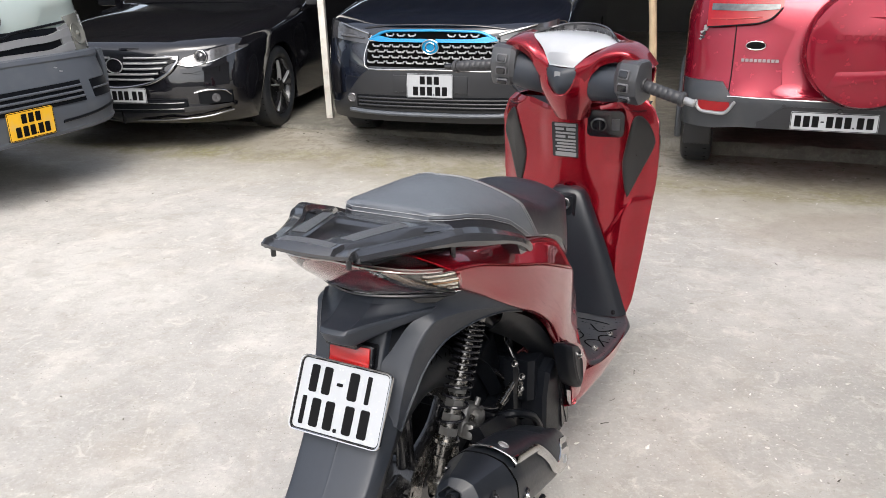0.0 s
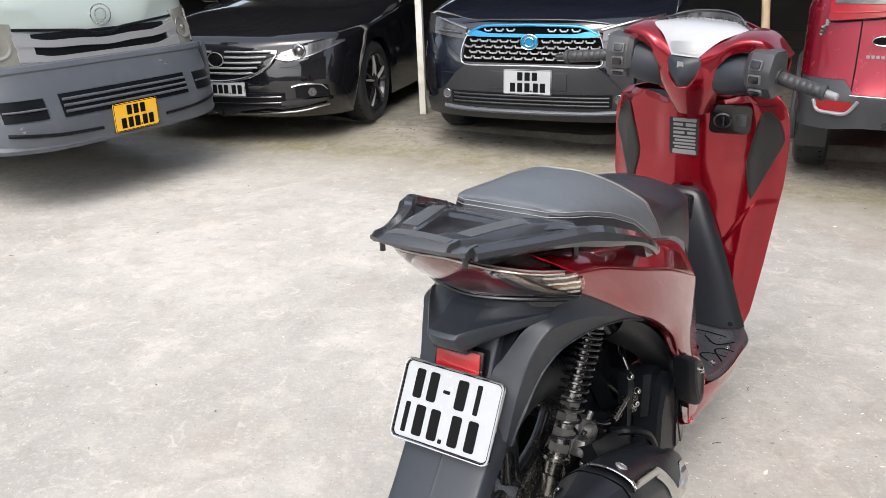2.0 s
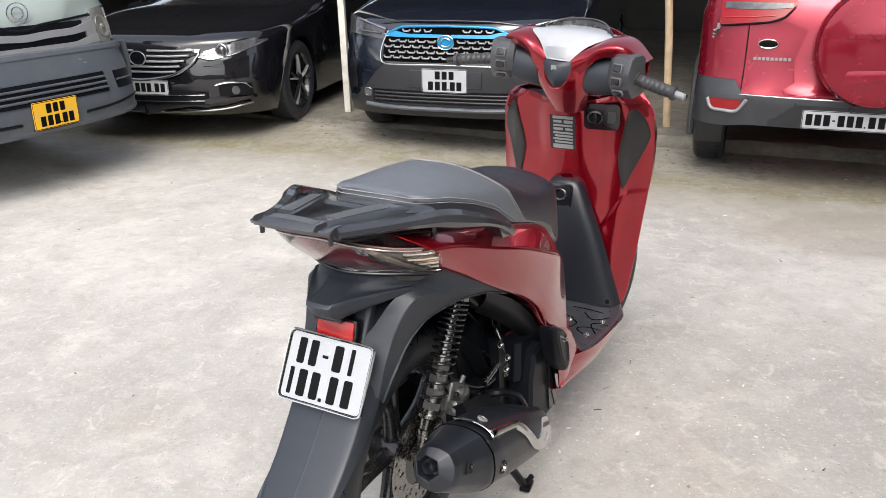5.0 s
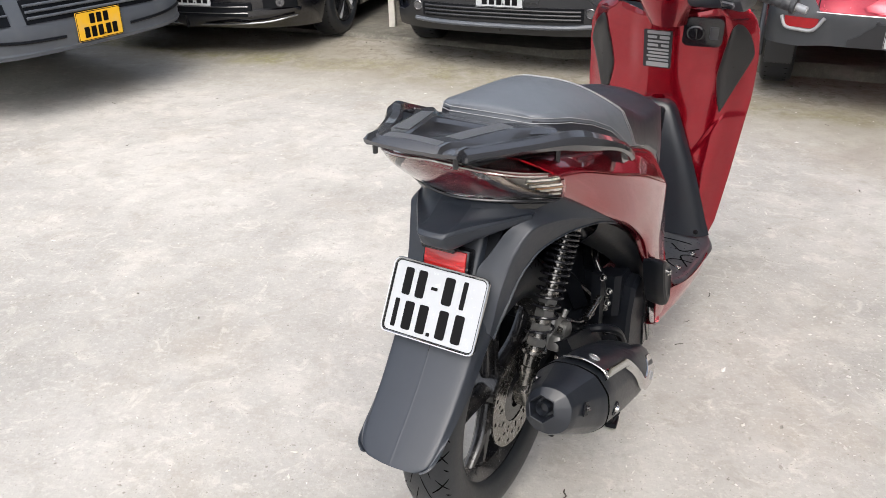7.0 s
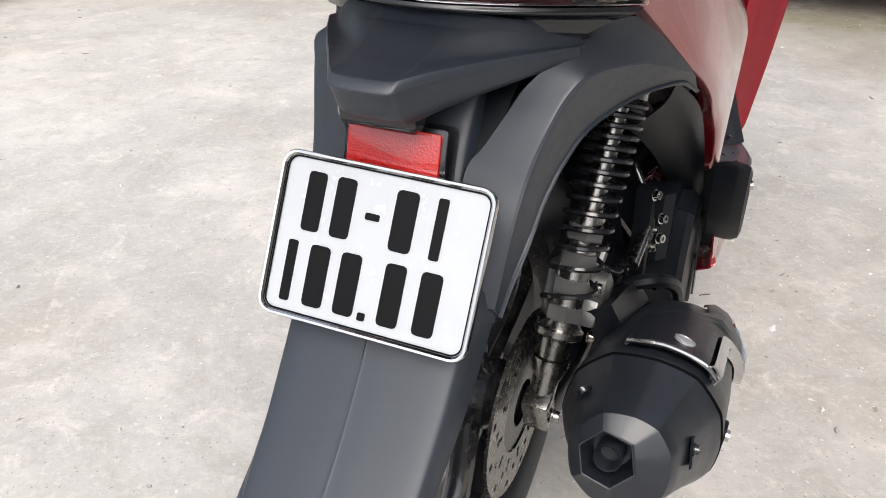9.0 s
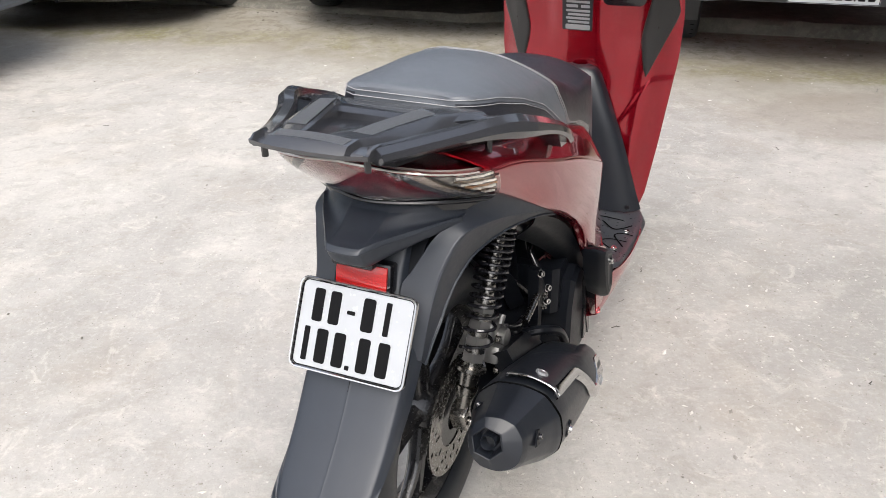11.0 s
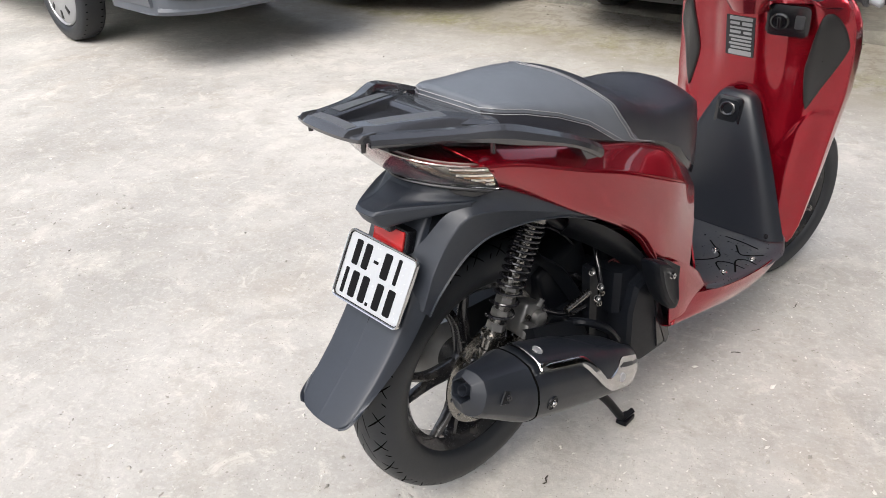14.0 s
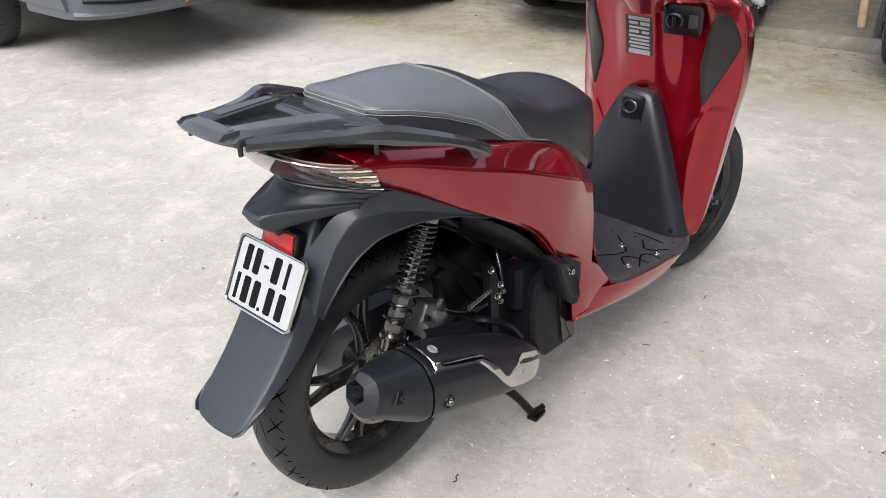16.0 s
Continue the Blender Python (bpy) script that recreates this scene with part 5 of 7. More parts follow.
# ---- rack with grab rails ----
def beam(stations):
    """A chamfered beam along y from stations of (y, inner x, outer x, top z, bottom z, fall to the outside)."""
    rings = []
    for y, xi, xo, zt, zb, fall in stations:
        c = min(0.004, (xo - xi) * 0.25)
        rings.append([(xi + c * 0.5, y, zb), (xi, y, zb + 0.003), (xi, y, zt - 0.003), (xi + c, y, zt), (xo - c * 1.2, y, zt - fall * 0.8), (xo, y, zt - fall - 0.003), (xo + 0.013, y, zb + 0.003), (xo + 0.012, y, zb)])
    return loft(rings)


def tilt_up(y):
    """The rack rises gently towards its rear end."""
    return 0.975 - 0.092 * (y + 0.11)


rear_rows = []
for x in np.linspace(-0.084, 0.084, 43):
    a = abs(x)
    yr = -0.3845 + 0.6 * max(0.0, a - 0.045) ** 1.5 + 0.9 * a * a
    drop = 0.008 * smooth(0.058, 0.060, a) * (1 - smooth(0.0765, 0.0785, a))
    yf = -0.344 + 0.010 * smooth(0.030, 0.075, a)
    zt = 1.0005 - 0.25 * a * a * 4 - drop
    rear_rows.append([(x, yr + 0.010, 0.979), (x, yr + 0.001, 0.983), (x, yr, 0.989), (x, yr + 0.005, zt - 0.004), (x, yr + 0.011, zt), (x, yf - 0.004, zt - 0.001), (x, yf, zt - 0.006), (x, yf, 0.979)])
rack = rp("luggage_rack", loft(rear_rows), RACK, "black plastic luggage rack with grab rails", None, 24)


def rail_path(s):
    return [(0.081 * s, -0.350, 0.984), (0.107 * s, -0.278, 0.976), (0.140 * s, -0.205, 0.970), (0.172 * s, -0.150, 0.967), (0.190 * s, -0.090, 0.951), (0.203 * s, -0.010, 0.925), (0.208 * s, 0.050, 0.899), (0.205 * s, 0.098, 0.872)]


for s in (1, -1):
    arm = [(-0.348, 0.024, 0.052, tilt_up(-0.348), 0.980, 0.0), (-0.318, 0.028, 0.072, tilt_up(-0.318) + 0.001, 0.977, 0.001), (-0.270, 0.038, 0.082, tilt_up(-0.270) + 0.003, 0.968, 0.002), (-0.215, 0.052, 0.095, tilt_up(-0.215) + 0.004, 0.960, 0.003), (-0.185, 0.060, 0.102, tilt_up(-0.185) + 0.004, 0.956, 0.004), (-0.150, 0.078, 0.118, tilt_up(-0.150), 0.953, 0.004), (-0.105, 0.112, 0.136, 0.968, 0.950, 0.004)]
    ab = beam(arm)
    rp("rack_arm", mirror(ab) if s < 0 else ab, RACK, "", rack, 24)
    pad = grid([[(s * (xi + 0.006 + (xo - xi - 0.016) * f), y, zt - fall * 0.8 * f + 0.0004) for f in (0, 0.33, 0.66, 1)] for y, xi, xo, zt, zb, fall in arm[1:5]])
    shell(pad, 0.001)
    rp("rack_pad", pad, CARBON, "patterned grip pad", rack)
    rings = []
    path = spline(rail_path(s), 48)
    for i, (p, side, up) in enumerate(frame_of(path)):
        t = i / 48
        tall = 0.85 + 0.75 * math.exp(-((t - 0.50) / 0.16) ** 2) + 0.2 * smooth(0.75, 1.0, t)
        rings.append([p + side * (s * a) + up * (b * tall + (0.004 * a / 0.016) * (tall - 1)) for a, b in ((-0.017, 0.000), (-0.012, 0.007), (0.002, 0.0085), (0.012, 0.002), (0.016, -0.007), (0.012, -0.0135), (-0.004, -0.015), (-0.016, -0.010))])
    rp("grab_rail", loft(rings), RACK, "", rack, 30)
    rp("slot_web", loft([[(s * x, y, z) for x, z in ((x0, 0.960), (x1, 0.962), (x1, 0.957), (x0, 0.955))] for y, x0, x1 in ((-0.320, 0.065, 0.094), (-0.26, 0.075, 0.118), (-0.20, 0.095, 0.146), (-0.14, 0.12, 0.178))]), DEEP, "", rack)
    rp("rack_peg", tube([(0.074 * s, -0.356, 0.985), (0.074 * s, -0.356, 0.961)], 0.0045, 8), BLACK, "", rack)
    rp("rack_peg", tube([(0.150 * s, -0.135, 0.965), (0.150 * s, -0.135, 0.905)], 0.0055, 8), BLACK, "", rack)
    rp("rail_foot", loft([[(s * (0.200 + dx), y, z) for y, z in ((0.035, 0.895), (0.080, 0.890), (0.104, 0.872), (0.098, 0.856), (0.060, 0.862))] for dx in (-0.03, 0.0, 0.007)]), RACK, "", rack)
rp("rack_floor", loft([[(x, y, z) for x, z in ((-w, zt - 0.006), (-w + 0.002, zt), (w - 0.002, zt), (w, zt - 0.006))] for y, w, zt in ((-0.312, 0.036, 0.979), (-0.300, 0.038, 0.977), (-0.250, 0.046, 0.970), (-0.190, 0.064, 0.963))]), RACK, "", rack, 24)
rp("rack_rib", box((0.022, 0.085, 0.006), pose(0, -0.285, 0.9765, -6), 0.002), RACK, "", rack)
rp("rack_bridge", loft([[(x, y, z) for x, z in ((-w, 0.952), (-w, zt - 0.006), (-w * 0.9, zt), (w * 0.9, zt), (w, zt - 0.006), (w, 0.952))] for y, w, zt in ((-0.200, 0.098, 0.974), (-0.188, 0.102, 0.978), (-0.150, 0.130, 0.974), (-0.108, 0.172, 0.962), (-0.085, 0.180, 0.952))]), RACK, "", rack, 24)
bar_pad = grid([[(x, y, 1.0005 - x * x + 0.0003) for x in np.linspace(-0.050, 0.050, 24)] for y in np.linspace(-0.3705, -0.349, 5)])
shell(bar_pad, 0.001)
rp("rack_pad", bar_pad, CARBON, "patterned grip pad", rack)

# ---- footboard, tunnel, leg shield ----
floor_bm = patch([[(x, y, z) for x, z in ((-0.226, zz - 0.012), (-0.205, zz), (-0.1, zz + 0.004), (0, zz + 0.006), (0.1, zz + 0.004), (0.205, zz), (0.226, zz - 0.012))] for y, zz in ((0.56, 0.375), (0.66, 0.352), (0.78, 0.332), (0.90, 0.318), (0.99, 0.315), (1.055, 0.322))], 26, 16, 0.006)
for v in floor_bm.verts:
    k = 1 - 0.14 * smooth(0.95, 1.07, v.co.y) - 0.10 * smooth(0.62, 0.56, v.co.y)
    v.co.x *= k
footboard = sp("footboard", floor_bm, FOOTMAT, "black ribbed rubber footboard", None, 50)
for s in (1, -1):
    def mat_z(y):
        return float(np.interp(y, (0.56, 0.66, 0.78, 0.90, 0.99, 1.02), (0.375, 0.352, 0.332, 0.318, 0.315, 0.322))) + 0.0042

    # dark grooves that part the mat into blocks
    for line in (((0.060, 0.870), (0.112, 0.815), (0.130, 0.785), (0.124, 0.740), (0.100, 0.690)), ((0.205, 0.680), (0.150, 0.735), (0.170, 0.770), (0.215, 0.775)), ((0.212, 0.730), (0.175, 0.800), (0.190, 0.830), (0.222, 0.830)), ((0.120, 0.900), (0.160, 0.850), (0.185, 0.870), (0.205, 0.905)), ((0.075, 0.930), (0.125, 0.930), (0.175, 0.925))):
        sp("mat_groove", tube([(s * x * 0.96, y, mat_z(y) - 0.004 * smooth(0.15, 0.22, x)) for x, y in line], 0.0024, 6, 18, 0.45), GROOVE, "", footboard)
    for p in ((0.098, 0.818), (0.190, 0.849), (0.186, 0.698)):
        sp("bolt", bolt((p[0] * s, p[1], mat_z(p[1]) - 0.004 * smooth(0.15, 0.22, p[0])), (0, 0, 1), 0.0085, 0.005), CHROME, "", footboard)


def ty(x, z):
    """How far forward the inner shield lies."""
    side = abs(x)
    bend = float(np.interp(z, (0.28, 0.42, 0.545, 0.70), (0.225, 0.165, 0.115, 0.205)))
    wing = -0.005 * smooth(bend - 0.006, bend + 0.006, side) * smooth(0.71, 0.67, z)
    column = -0.025 * (1 - smooth(0.034, 0.105, side)) * smooth(0.66, 0.86, z)
    return 1.055 + wing + column + 0.020 * smooth(0.06, 0.17, side) + 0.055 * smooth(0.17, 0.28, side) - 0.03 * smooth(0.80, 1.0, z)


def shield_w(z):
    return float(np.interp(z, (0.26, 0.33, 0.49, 0.62, 0.74, 0.86, 0.93, 0.98, 1.0), (0.183, 0.204, 0.225, 0.239, 0.252, 0.254, 0.248, 0.228, 0.205)))


rows = []
for i in range(121):
    z = 0.27 + 0.73 * i / 120
    w = shield_w(z)
    row = []
    for k in range(161):
        x = w * (-1 + 2 * k / 160)
        dip = 0.022 * max(0.0, 1 - (x / 0.12) ** 2) * smooth(0.955, 1.0, z)
        row.append((x, ty(x * 0.27 / w * 0.98, z), z - dip))
    rows.append(row)
rb = grid(rows)
bmesh.ops.recalc_face_normals(rb, faces=rb.faces[:])
shell(rb, 0.004)
sp("shield_top", grid([[(x, ty(x * 1.05, 0.98) + f, 0.985 - 0.022 * max(0.0, 1 - (x / 0.12) ** 2) - 0.012 * (1 - f / 0.11)) for x in np.linspace(-0.215, 0.215, 31)] for f in (0.001, 0.04, 0.11)]), DEEP, "dark cover behind the shield's top edge")
legshield = sp("leg_shield", rb, RED, "glossy red inner leg shield", None, 60)
tun = []
for z, w, y in ((0.728, 0.022, 1.030), (0.720, 0.044, 1.016), (0.690, 0.062, 1.001), (0.60, 0.100, 0.984), (0.48, 0.145, 0.975), (0.38, 0.179, 0.975), (0.322, 0.201, 0.971)):
    tun.append([(-w, y + 0.045, z), (-w * 0.85, y + 0.012, z), (-w * 0.4, y, z), (0, y - 0.002, z), (w * 0.4, y, z), (w * 0.85, y + 0.012, z), (w, y + 0.045, z)])
tunnel = sp("tunnel_panel", patch(tun, 24, 20, 0.004), HEATBLACK, "black plastic centre panel above the footboard", None, 55)
sp("bolt", bolt((0.168, 0.965, 0.345), (0, -1, 0.2), 0.006, 0.004), BLACK, "", tunnel)
HM = axes((-0.002, 0.9985, 0.672), (1, 0, 0), (0, 0.12, 1))
hook = sp("lock_surround", prism(rounded(0.070, 0.082, 0.012), HM @ Matrix.Translation((0, 0, -0.003)), 0.008, 0.002), BLACK, "black bag hook in a square recess", tunnel)
sp("lock_well", prism(rounded(0.052, 0.062, 0.010), HM @ Matrix.Translation((0, 0, 0.0035)), 0.003, 0.0008), DEEP, "", hook)
sp("bag_hook", revolve([(0.004, 0.014), (0.004, 0.021), (0.012, 0.022), (0.014, 0.019), (0.012, 0.014)], HM @ Vector((0, 0.006, 0)), HM.to_3x3() @ Vector((0, 0, 1)), 8, closed=True), BLACK, "", hook)


def pocket():
    out = [(0.151, 0.800), (0.155, 0.840), (0.166, 0.905), (0.181, 0.956), (0.205, 0.956), (0.230, 0.926), (0.245, 0.885), (0.245, 0.862), (0.230, 0.822), (0.200, 0.755), (0.177, 0.702), (0.172, 0.699), (0.161, 0.735)]
    pts = spline(out, 52, True)
    c = np.mean(out, axis=0)
    rows = []
    for f, lift in ((1.0, 0.002), (0.985, 0.009), (0.92, 0.011), (0.7, 0.010), (0.4, 0.009), (0.2, 0.009), (0.02, 0.009)):
        rows.append([(c[0] + (p[0] - c[0]) * f, ty((c[0] + (p[0] - c[0]) * f) * 0.27 / shield_w(c[1] + (p[1] - c[1]) * f) * 0.98, c[1] + (p[1] - c[1]) * f) - lift, c[1] + (p[1] - c[1]) * f) for p in pts])
    return grid(rows, True)


both("pocket_panel", pocket, POCKET, "dark grey knee panel set in the leg shield", legshield, 60)
STM = axes((-0.010, ty(0.0, 0.878) - 0.0045, 0.878), (1, 0, 0), (0, -0.20, 1))
label = sp("warning_label", prism(rounded(0.074, 0.115, 0.003), STM, 0.0012, 0), DARKBUMP, "silver and black printed warning label", legshield)
lrow = [(0.0, 0.050, 0.068, 0.010), (-0.018, 0.036, 0.028, 0.008), (0.018, 0.036, 0.030, 0.010), (0.0, 0.023, 0.064, 0.006), (-0.016, 0.011, 0.032, 0.008), (0.020, 0.011, 0.024, 0.008)]
lrow += [(0.002 * (k % 2), -0.002 - 0.0105 * k, 0.066 - 0.006 * (k % 2), 0.0062) for k in range(4)] + [(0.0, -0.048, 0.068, 0.014)]
bars(label, STM @ Matrix.Translation((0, 0, 0.0012)), lrow, SILVERP, 0.0006)
KEYM = axes((0.100, ty(0.100, 0.938) - 0.010, 0.938), (1, 0.15, 0), (0, -0.15, 1))
key = sp("ignition_panel", prism(rounded(0.106, 0.084, 0.018), KEYM, 0.012, 0.003), BLACK, "black ignition switch panel", legshield)
sp("ignition_knob", revolve([(0.010, 0.022), (0.016, 0.022), (0.018, 0.018), (0.015, 0.017), (0.015, 0.0001)], KEYM @ Vector((-0.020, -0.002, 0)), KEYM.to_3x3() @ Vector((0, 0, 1)), 28), BLACK, "", key)
sp("knob_grip", box((0.008, 0.030, 0.010), KEYM @ pose(-0.020, -0.002, 0.019), 0.002), BLACK, "", key)
sp("switch_button", prism(rounded(0.024, 0.036, 0.004), KEYM @ Matrix.Translation((0.027, 0, 0.011)), 0.004, 0.001), GREYP, "", key)


# ---- front body ----
def nose(z, grow=0.0):
    w = shield_w(z) * 1.0
    fwd = float(np.interp(z, (0.27, 0.45, 0.7, 0.9, 1.0), (0.09, 0.14, 0.20, 0.20, 0.15)))
    out = []
    for k in range(33):
        a = math.pi * k / 32
        out.append((w * math.cos(a), ty(0.2646, z) + 0.006 + fwd * math.sin(a) ** 0.75, z))
    return out


nb = grid([nose(0.27 + 0.73 * i / 20) for i in range(21)])
shell(nb, 0.004)
fair = sp("front_fairing", nb, RED, "red front fairing", None, 60)
sp("edge_piping", tube([(shield_w(z) + 0.001, ty(0.2646, z) + 0.004, z) for z in np.linspace(0.28, 0.97, 30)], 0.0035, 6), RED, "", fair)
STM2 = Matrix.Translation(FA) @ pose(0, 0, 0, 0, 0, STEER)
for s in (1, -1):
    leg = sp("fork_leg", tube([STM2 @ Vector((0.075 * s, 0.0, 0.0)), STM2 @ Vector((0.08 * s, -0.13, 0.27)), STM2 @ Vector((0.08 * s, -0.22, 0.46))], lambda t: 0.021 - 0.005 * t, 14, 10), ALU, "grey front fork leg")
    sp("bolt", bolt(STM2 @ Vector((0.095 * s, 0, 0)), (s, 0, 0), 0.010, 0.016), STEEL, "", leg)
    sp("bolt", bolt(STM2 @ Vector((0.095 * s, -0.03, 0.06)), (s, 0, 0), 0.006, 0.010), STEEL, "", leg)
ff = []
for i in range(21):
    a = radians(75 + 95 * i / 20)
    ff.append([STM2 @ Vector((x, 0.312 * math.cos(a) * dr, 0.312 * math.sin(a) * dr)) for x, dr in ((-0.068, 0.86), (-0.066, 0.97), (-0.04, 1.03), (0, 1.05), (0.04, 1.03), (0.066, 0.97), (0.068, 0.86))])
fb = grid(ff)
shell(fb, 0.004)
sp("front_mudguard", fb, RED, "red front mudguard", None, 60)

# ---- handlebar ----
bar = new("handlebar")
bar.parent = scooter
bar.matrix_local = Matrix.Translation((0.015, 0.955, 1.088)) @ Matrix.Rotation(radians(STEER), 4, Vector((0, -0.44, 0.90))) @ Matrix.Translation((0, 0, -1.08))
tagged(bar, "handlebar with red cover, grey switches and black grips")


def hp(name, bm, material, label="", parent=None, angle=40):
    return part(name, bm, material, parent or bar, label, angle)


def wing():
    top = [(0.040, -0.060, 1.122), (0.080, -0.046, 1.150), (0.132, -0.010, 1.182), (0.190, 0.002, 1.176), (0.238, 0.020, 1.126)]
    low = [(0.056, -0.056, 1.055), (0.084, -0.056, 1.090), (0.118, -0.052, 1.126), (0.185, -0.036, 1.140), (0.236, 0.000, 1.098)]
    mid = [((a[0] + b[0]) / 2, min(a[1], b[1]) - 0.006, (a[2] + b[2]) / 2 + 0.006) for a, b in zip(top, low)]
    return patch([[(p[0], p[1] + 0.05, p[2] + 0.006) for p in top], top, mid, low], 22, 14, 0.004)


for flip in (False, True):
    hp("bar_cover", mirror(wing()) if flip else wing(), RED, "red handlebar cover wing")
hp("bar_neck", patch([[(-0.105, -0.030, 1.115), (-0.06, -0.058, 1.110), (0, -0.066, 1.100), (0.06, -0.058, 1.110), (0.105, -0.030, 1.115)], [(-0.092, -0.020, 1.060), (-0.060, -0.054, 1.055), (0, -0.064, 1.050), (0.060, -0.054, 1.055), (0.092, -0.020, 1.060)],
                      [(-0.070, 0.010, 1.005), (-0.050, -0.028, 1.005), (0, -0.040, 1.003), (0.050, -0.028, 1.005), (0.070, 0.010, 1.005)], [(-0.052, 0.05, 0.955), (-0.036, 0.012, 0.951), (0, 0.000, 0.948), (0.036, 0.012, 0.951), (0.052, 0.05, 0.955)]], 20, 20, 0.004), RED, "red steering column cover")
badge = hp("bar_badge", patch([[(-0.040, -0.064, 1.114), (0, -0.072, 1.108), (0.040, -0.064, 1.114)], [(-0.046, -0.066, 1.098), (0, -0.084, 1.092), (0.046, -0.066, 1.098)], [(-0.038, -0.067, 1.064), (0, -0.086, 1.056), (0.038, -0.067, 1.064)], [(-0.018, -0.063, 1.036), (0, -0.072, 1.032), (0.018, -0.063, 1.036)]], 18, 18, 0.006), MATT, "dark grey shield-shaped centre cap")
hp("badge_mark", prism(rounded(0.018, 0.018, 0.002), axes((-0.002, -0.0845, 1.090), (1, 0, 0), (0, -0.2, 1)), 0.0012, 0), SILVERP, "", badge)
hp("badge_lip", tube([(-0.044, -0.066, 1.080), (-0.036, -0.069, 1.056), (-0.018, -0.066, 1.033), (0, -0.072, 1.029), (0.018, -0.066, 1.033), (0.036, -0.069, 1.056), (0.044, -0.066, 1.080)], 0.0028, 6, 20), RED, "", badge)


def arc_row(x, y, z, cy, cz):
    return [(-x, y, z), (-x * 0.55, y + cy * 0.7, z + cz * 0.8), (0, y + cy, z + cz), (x * 0.55, y + cy * 0.7, z + cz * 0.8), (x, y, z)]


meter = hp("instrument_panel", patch([arc_row(0.038, -0.068, 1.112, -0.006, 0.000), arc_row(0.078, -0.042, 1.156, -0.008, 0.006), arc_row(0.127, -0.004, 1.182, -0.004, 0.008), arc_row(0.126, 0.050, 1.186, 0.02, 0.012), arc_row(0.080, 0.090, 1.188, 0.02, 0.008)], 24, 16, 0.004), METER, "instrument panel under a glossy cover, its white reflection in the colour")
hp("meter_window", patch([arc_row(0.036, -0.068, 1.117, -0.006, 0.002), arc_row(0.046, -0.061, 1.130, -0.008, 0.004), arc_row(0.055, -0.053, 1.143, -0.009, 0.006)], 12, 6, 0.002), SILVERP, "", meter)
for k in range(9):
    a = radians(12 + 156 * k / 8)
    hp("meter_dot", disc((0.106 * math.cos(a), 0.024 + 0.070 * math.sin(a), 1.189 + 0.010 * math.sin(a)), (0, 0.1, 1), 0.0042, 0.004, 10), GREYP, "", meter)
visor = hp("wind_visor", patch([arc_row(0.146, 0.000, 1.172, 0.125, 0.012), arc_row(0.141, 0.006, 1.184, 0.116, 0.026), arc_row(0.128, 0.012, 1.190, 0.104, 0.030)], 26, 10, 0.004), SMOKE, "smoked black meter visor")
hp("bar_front", patch([[(-0.24, 0.05, 1.12), (-0.12, 0.13, 1.18), (0, 0.16, 1.20), (0.12, 0.13, 1.18), (0.24, 0.05, 1.12)], [(-0.22, 0.05, 1.06), (-0.12, 0.14, 1.06), (0, 0.18, 1.06), (0.12, 0.14, 1.06), (0.22, 0.05, 1.06)], [(-0.10, 0.04, 1.00), (-0.06, 0.08, 0.99), (0, 0.10, 0.98), (0.06, 0.08, 0.99), (0.10, 0.04, 1.00)]], 24, 14, 0.004), RED, "red front of the handlebar cover")
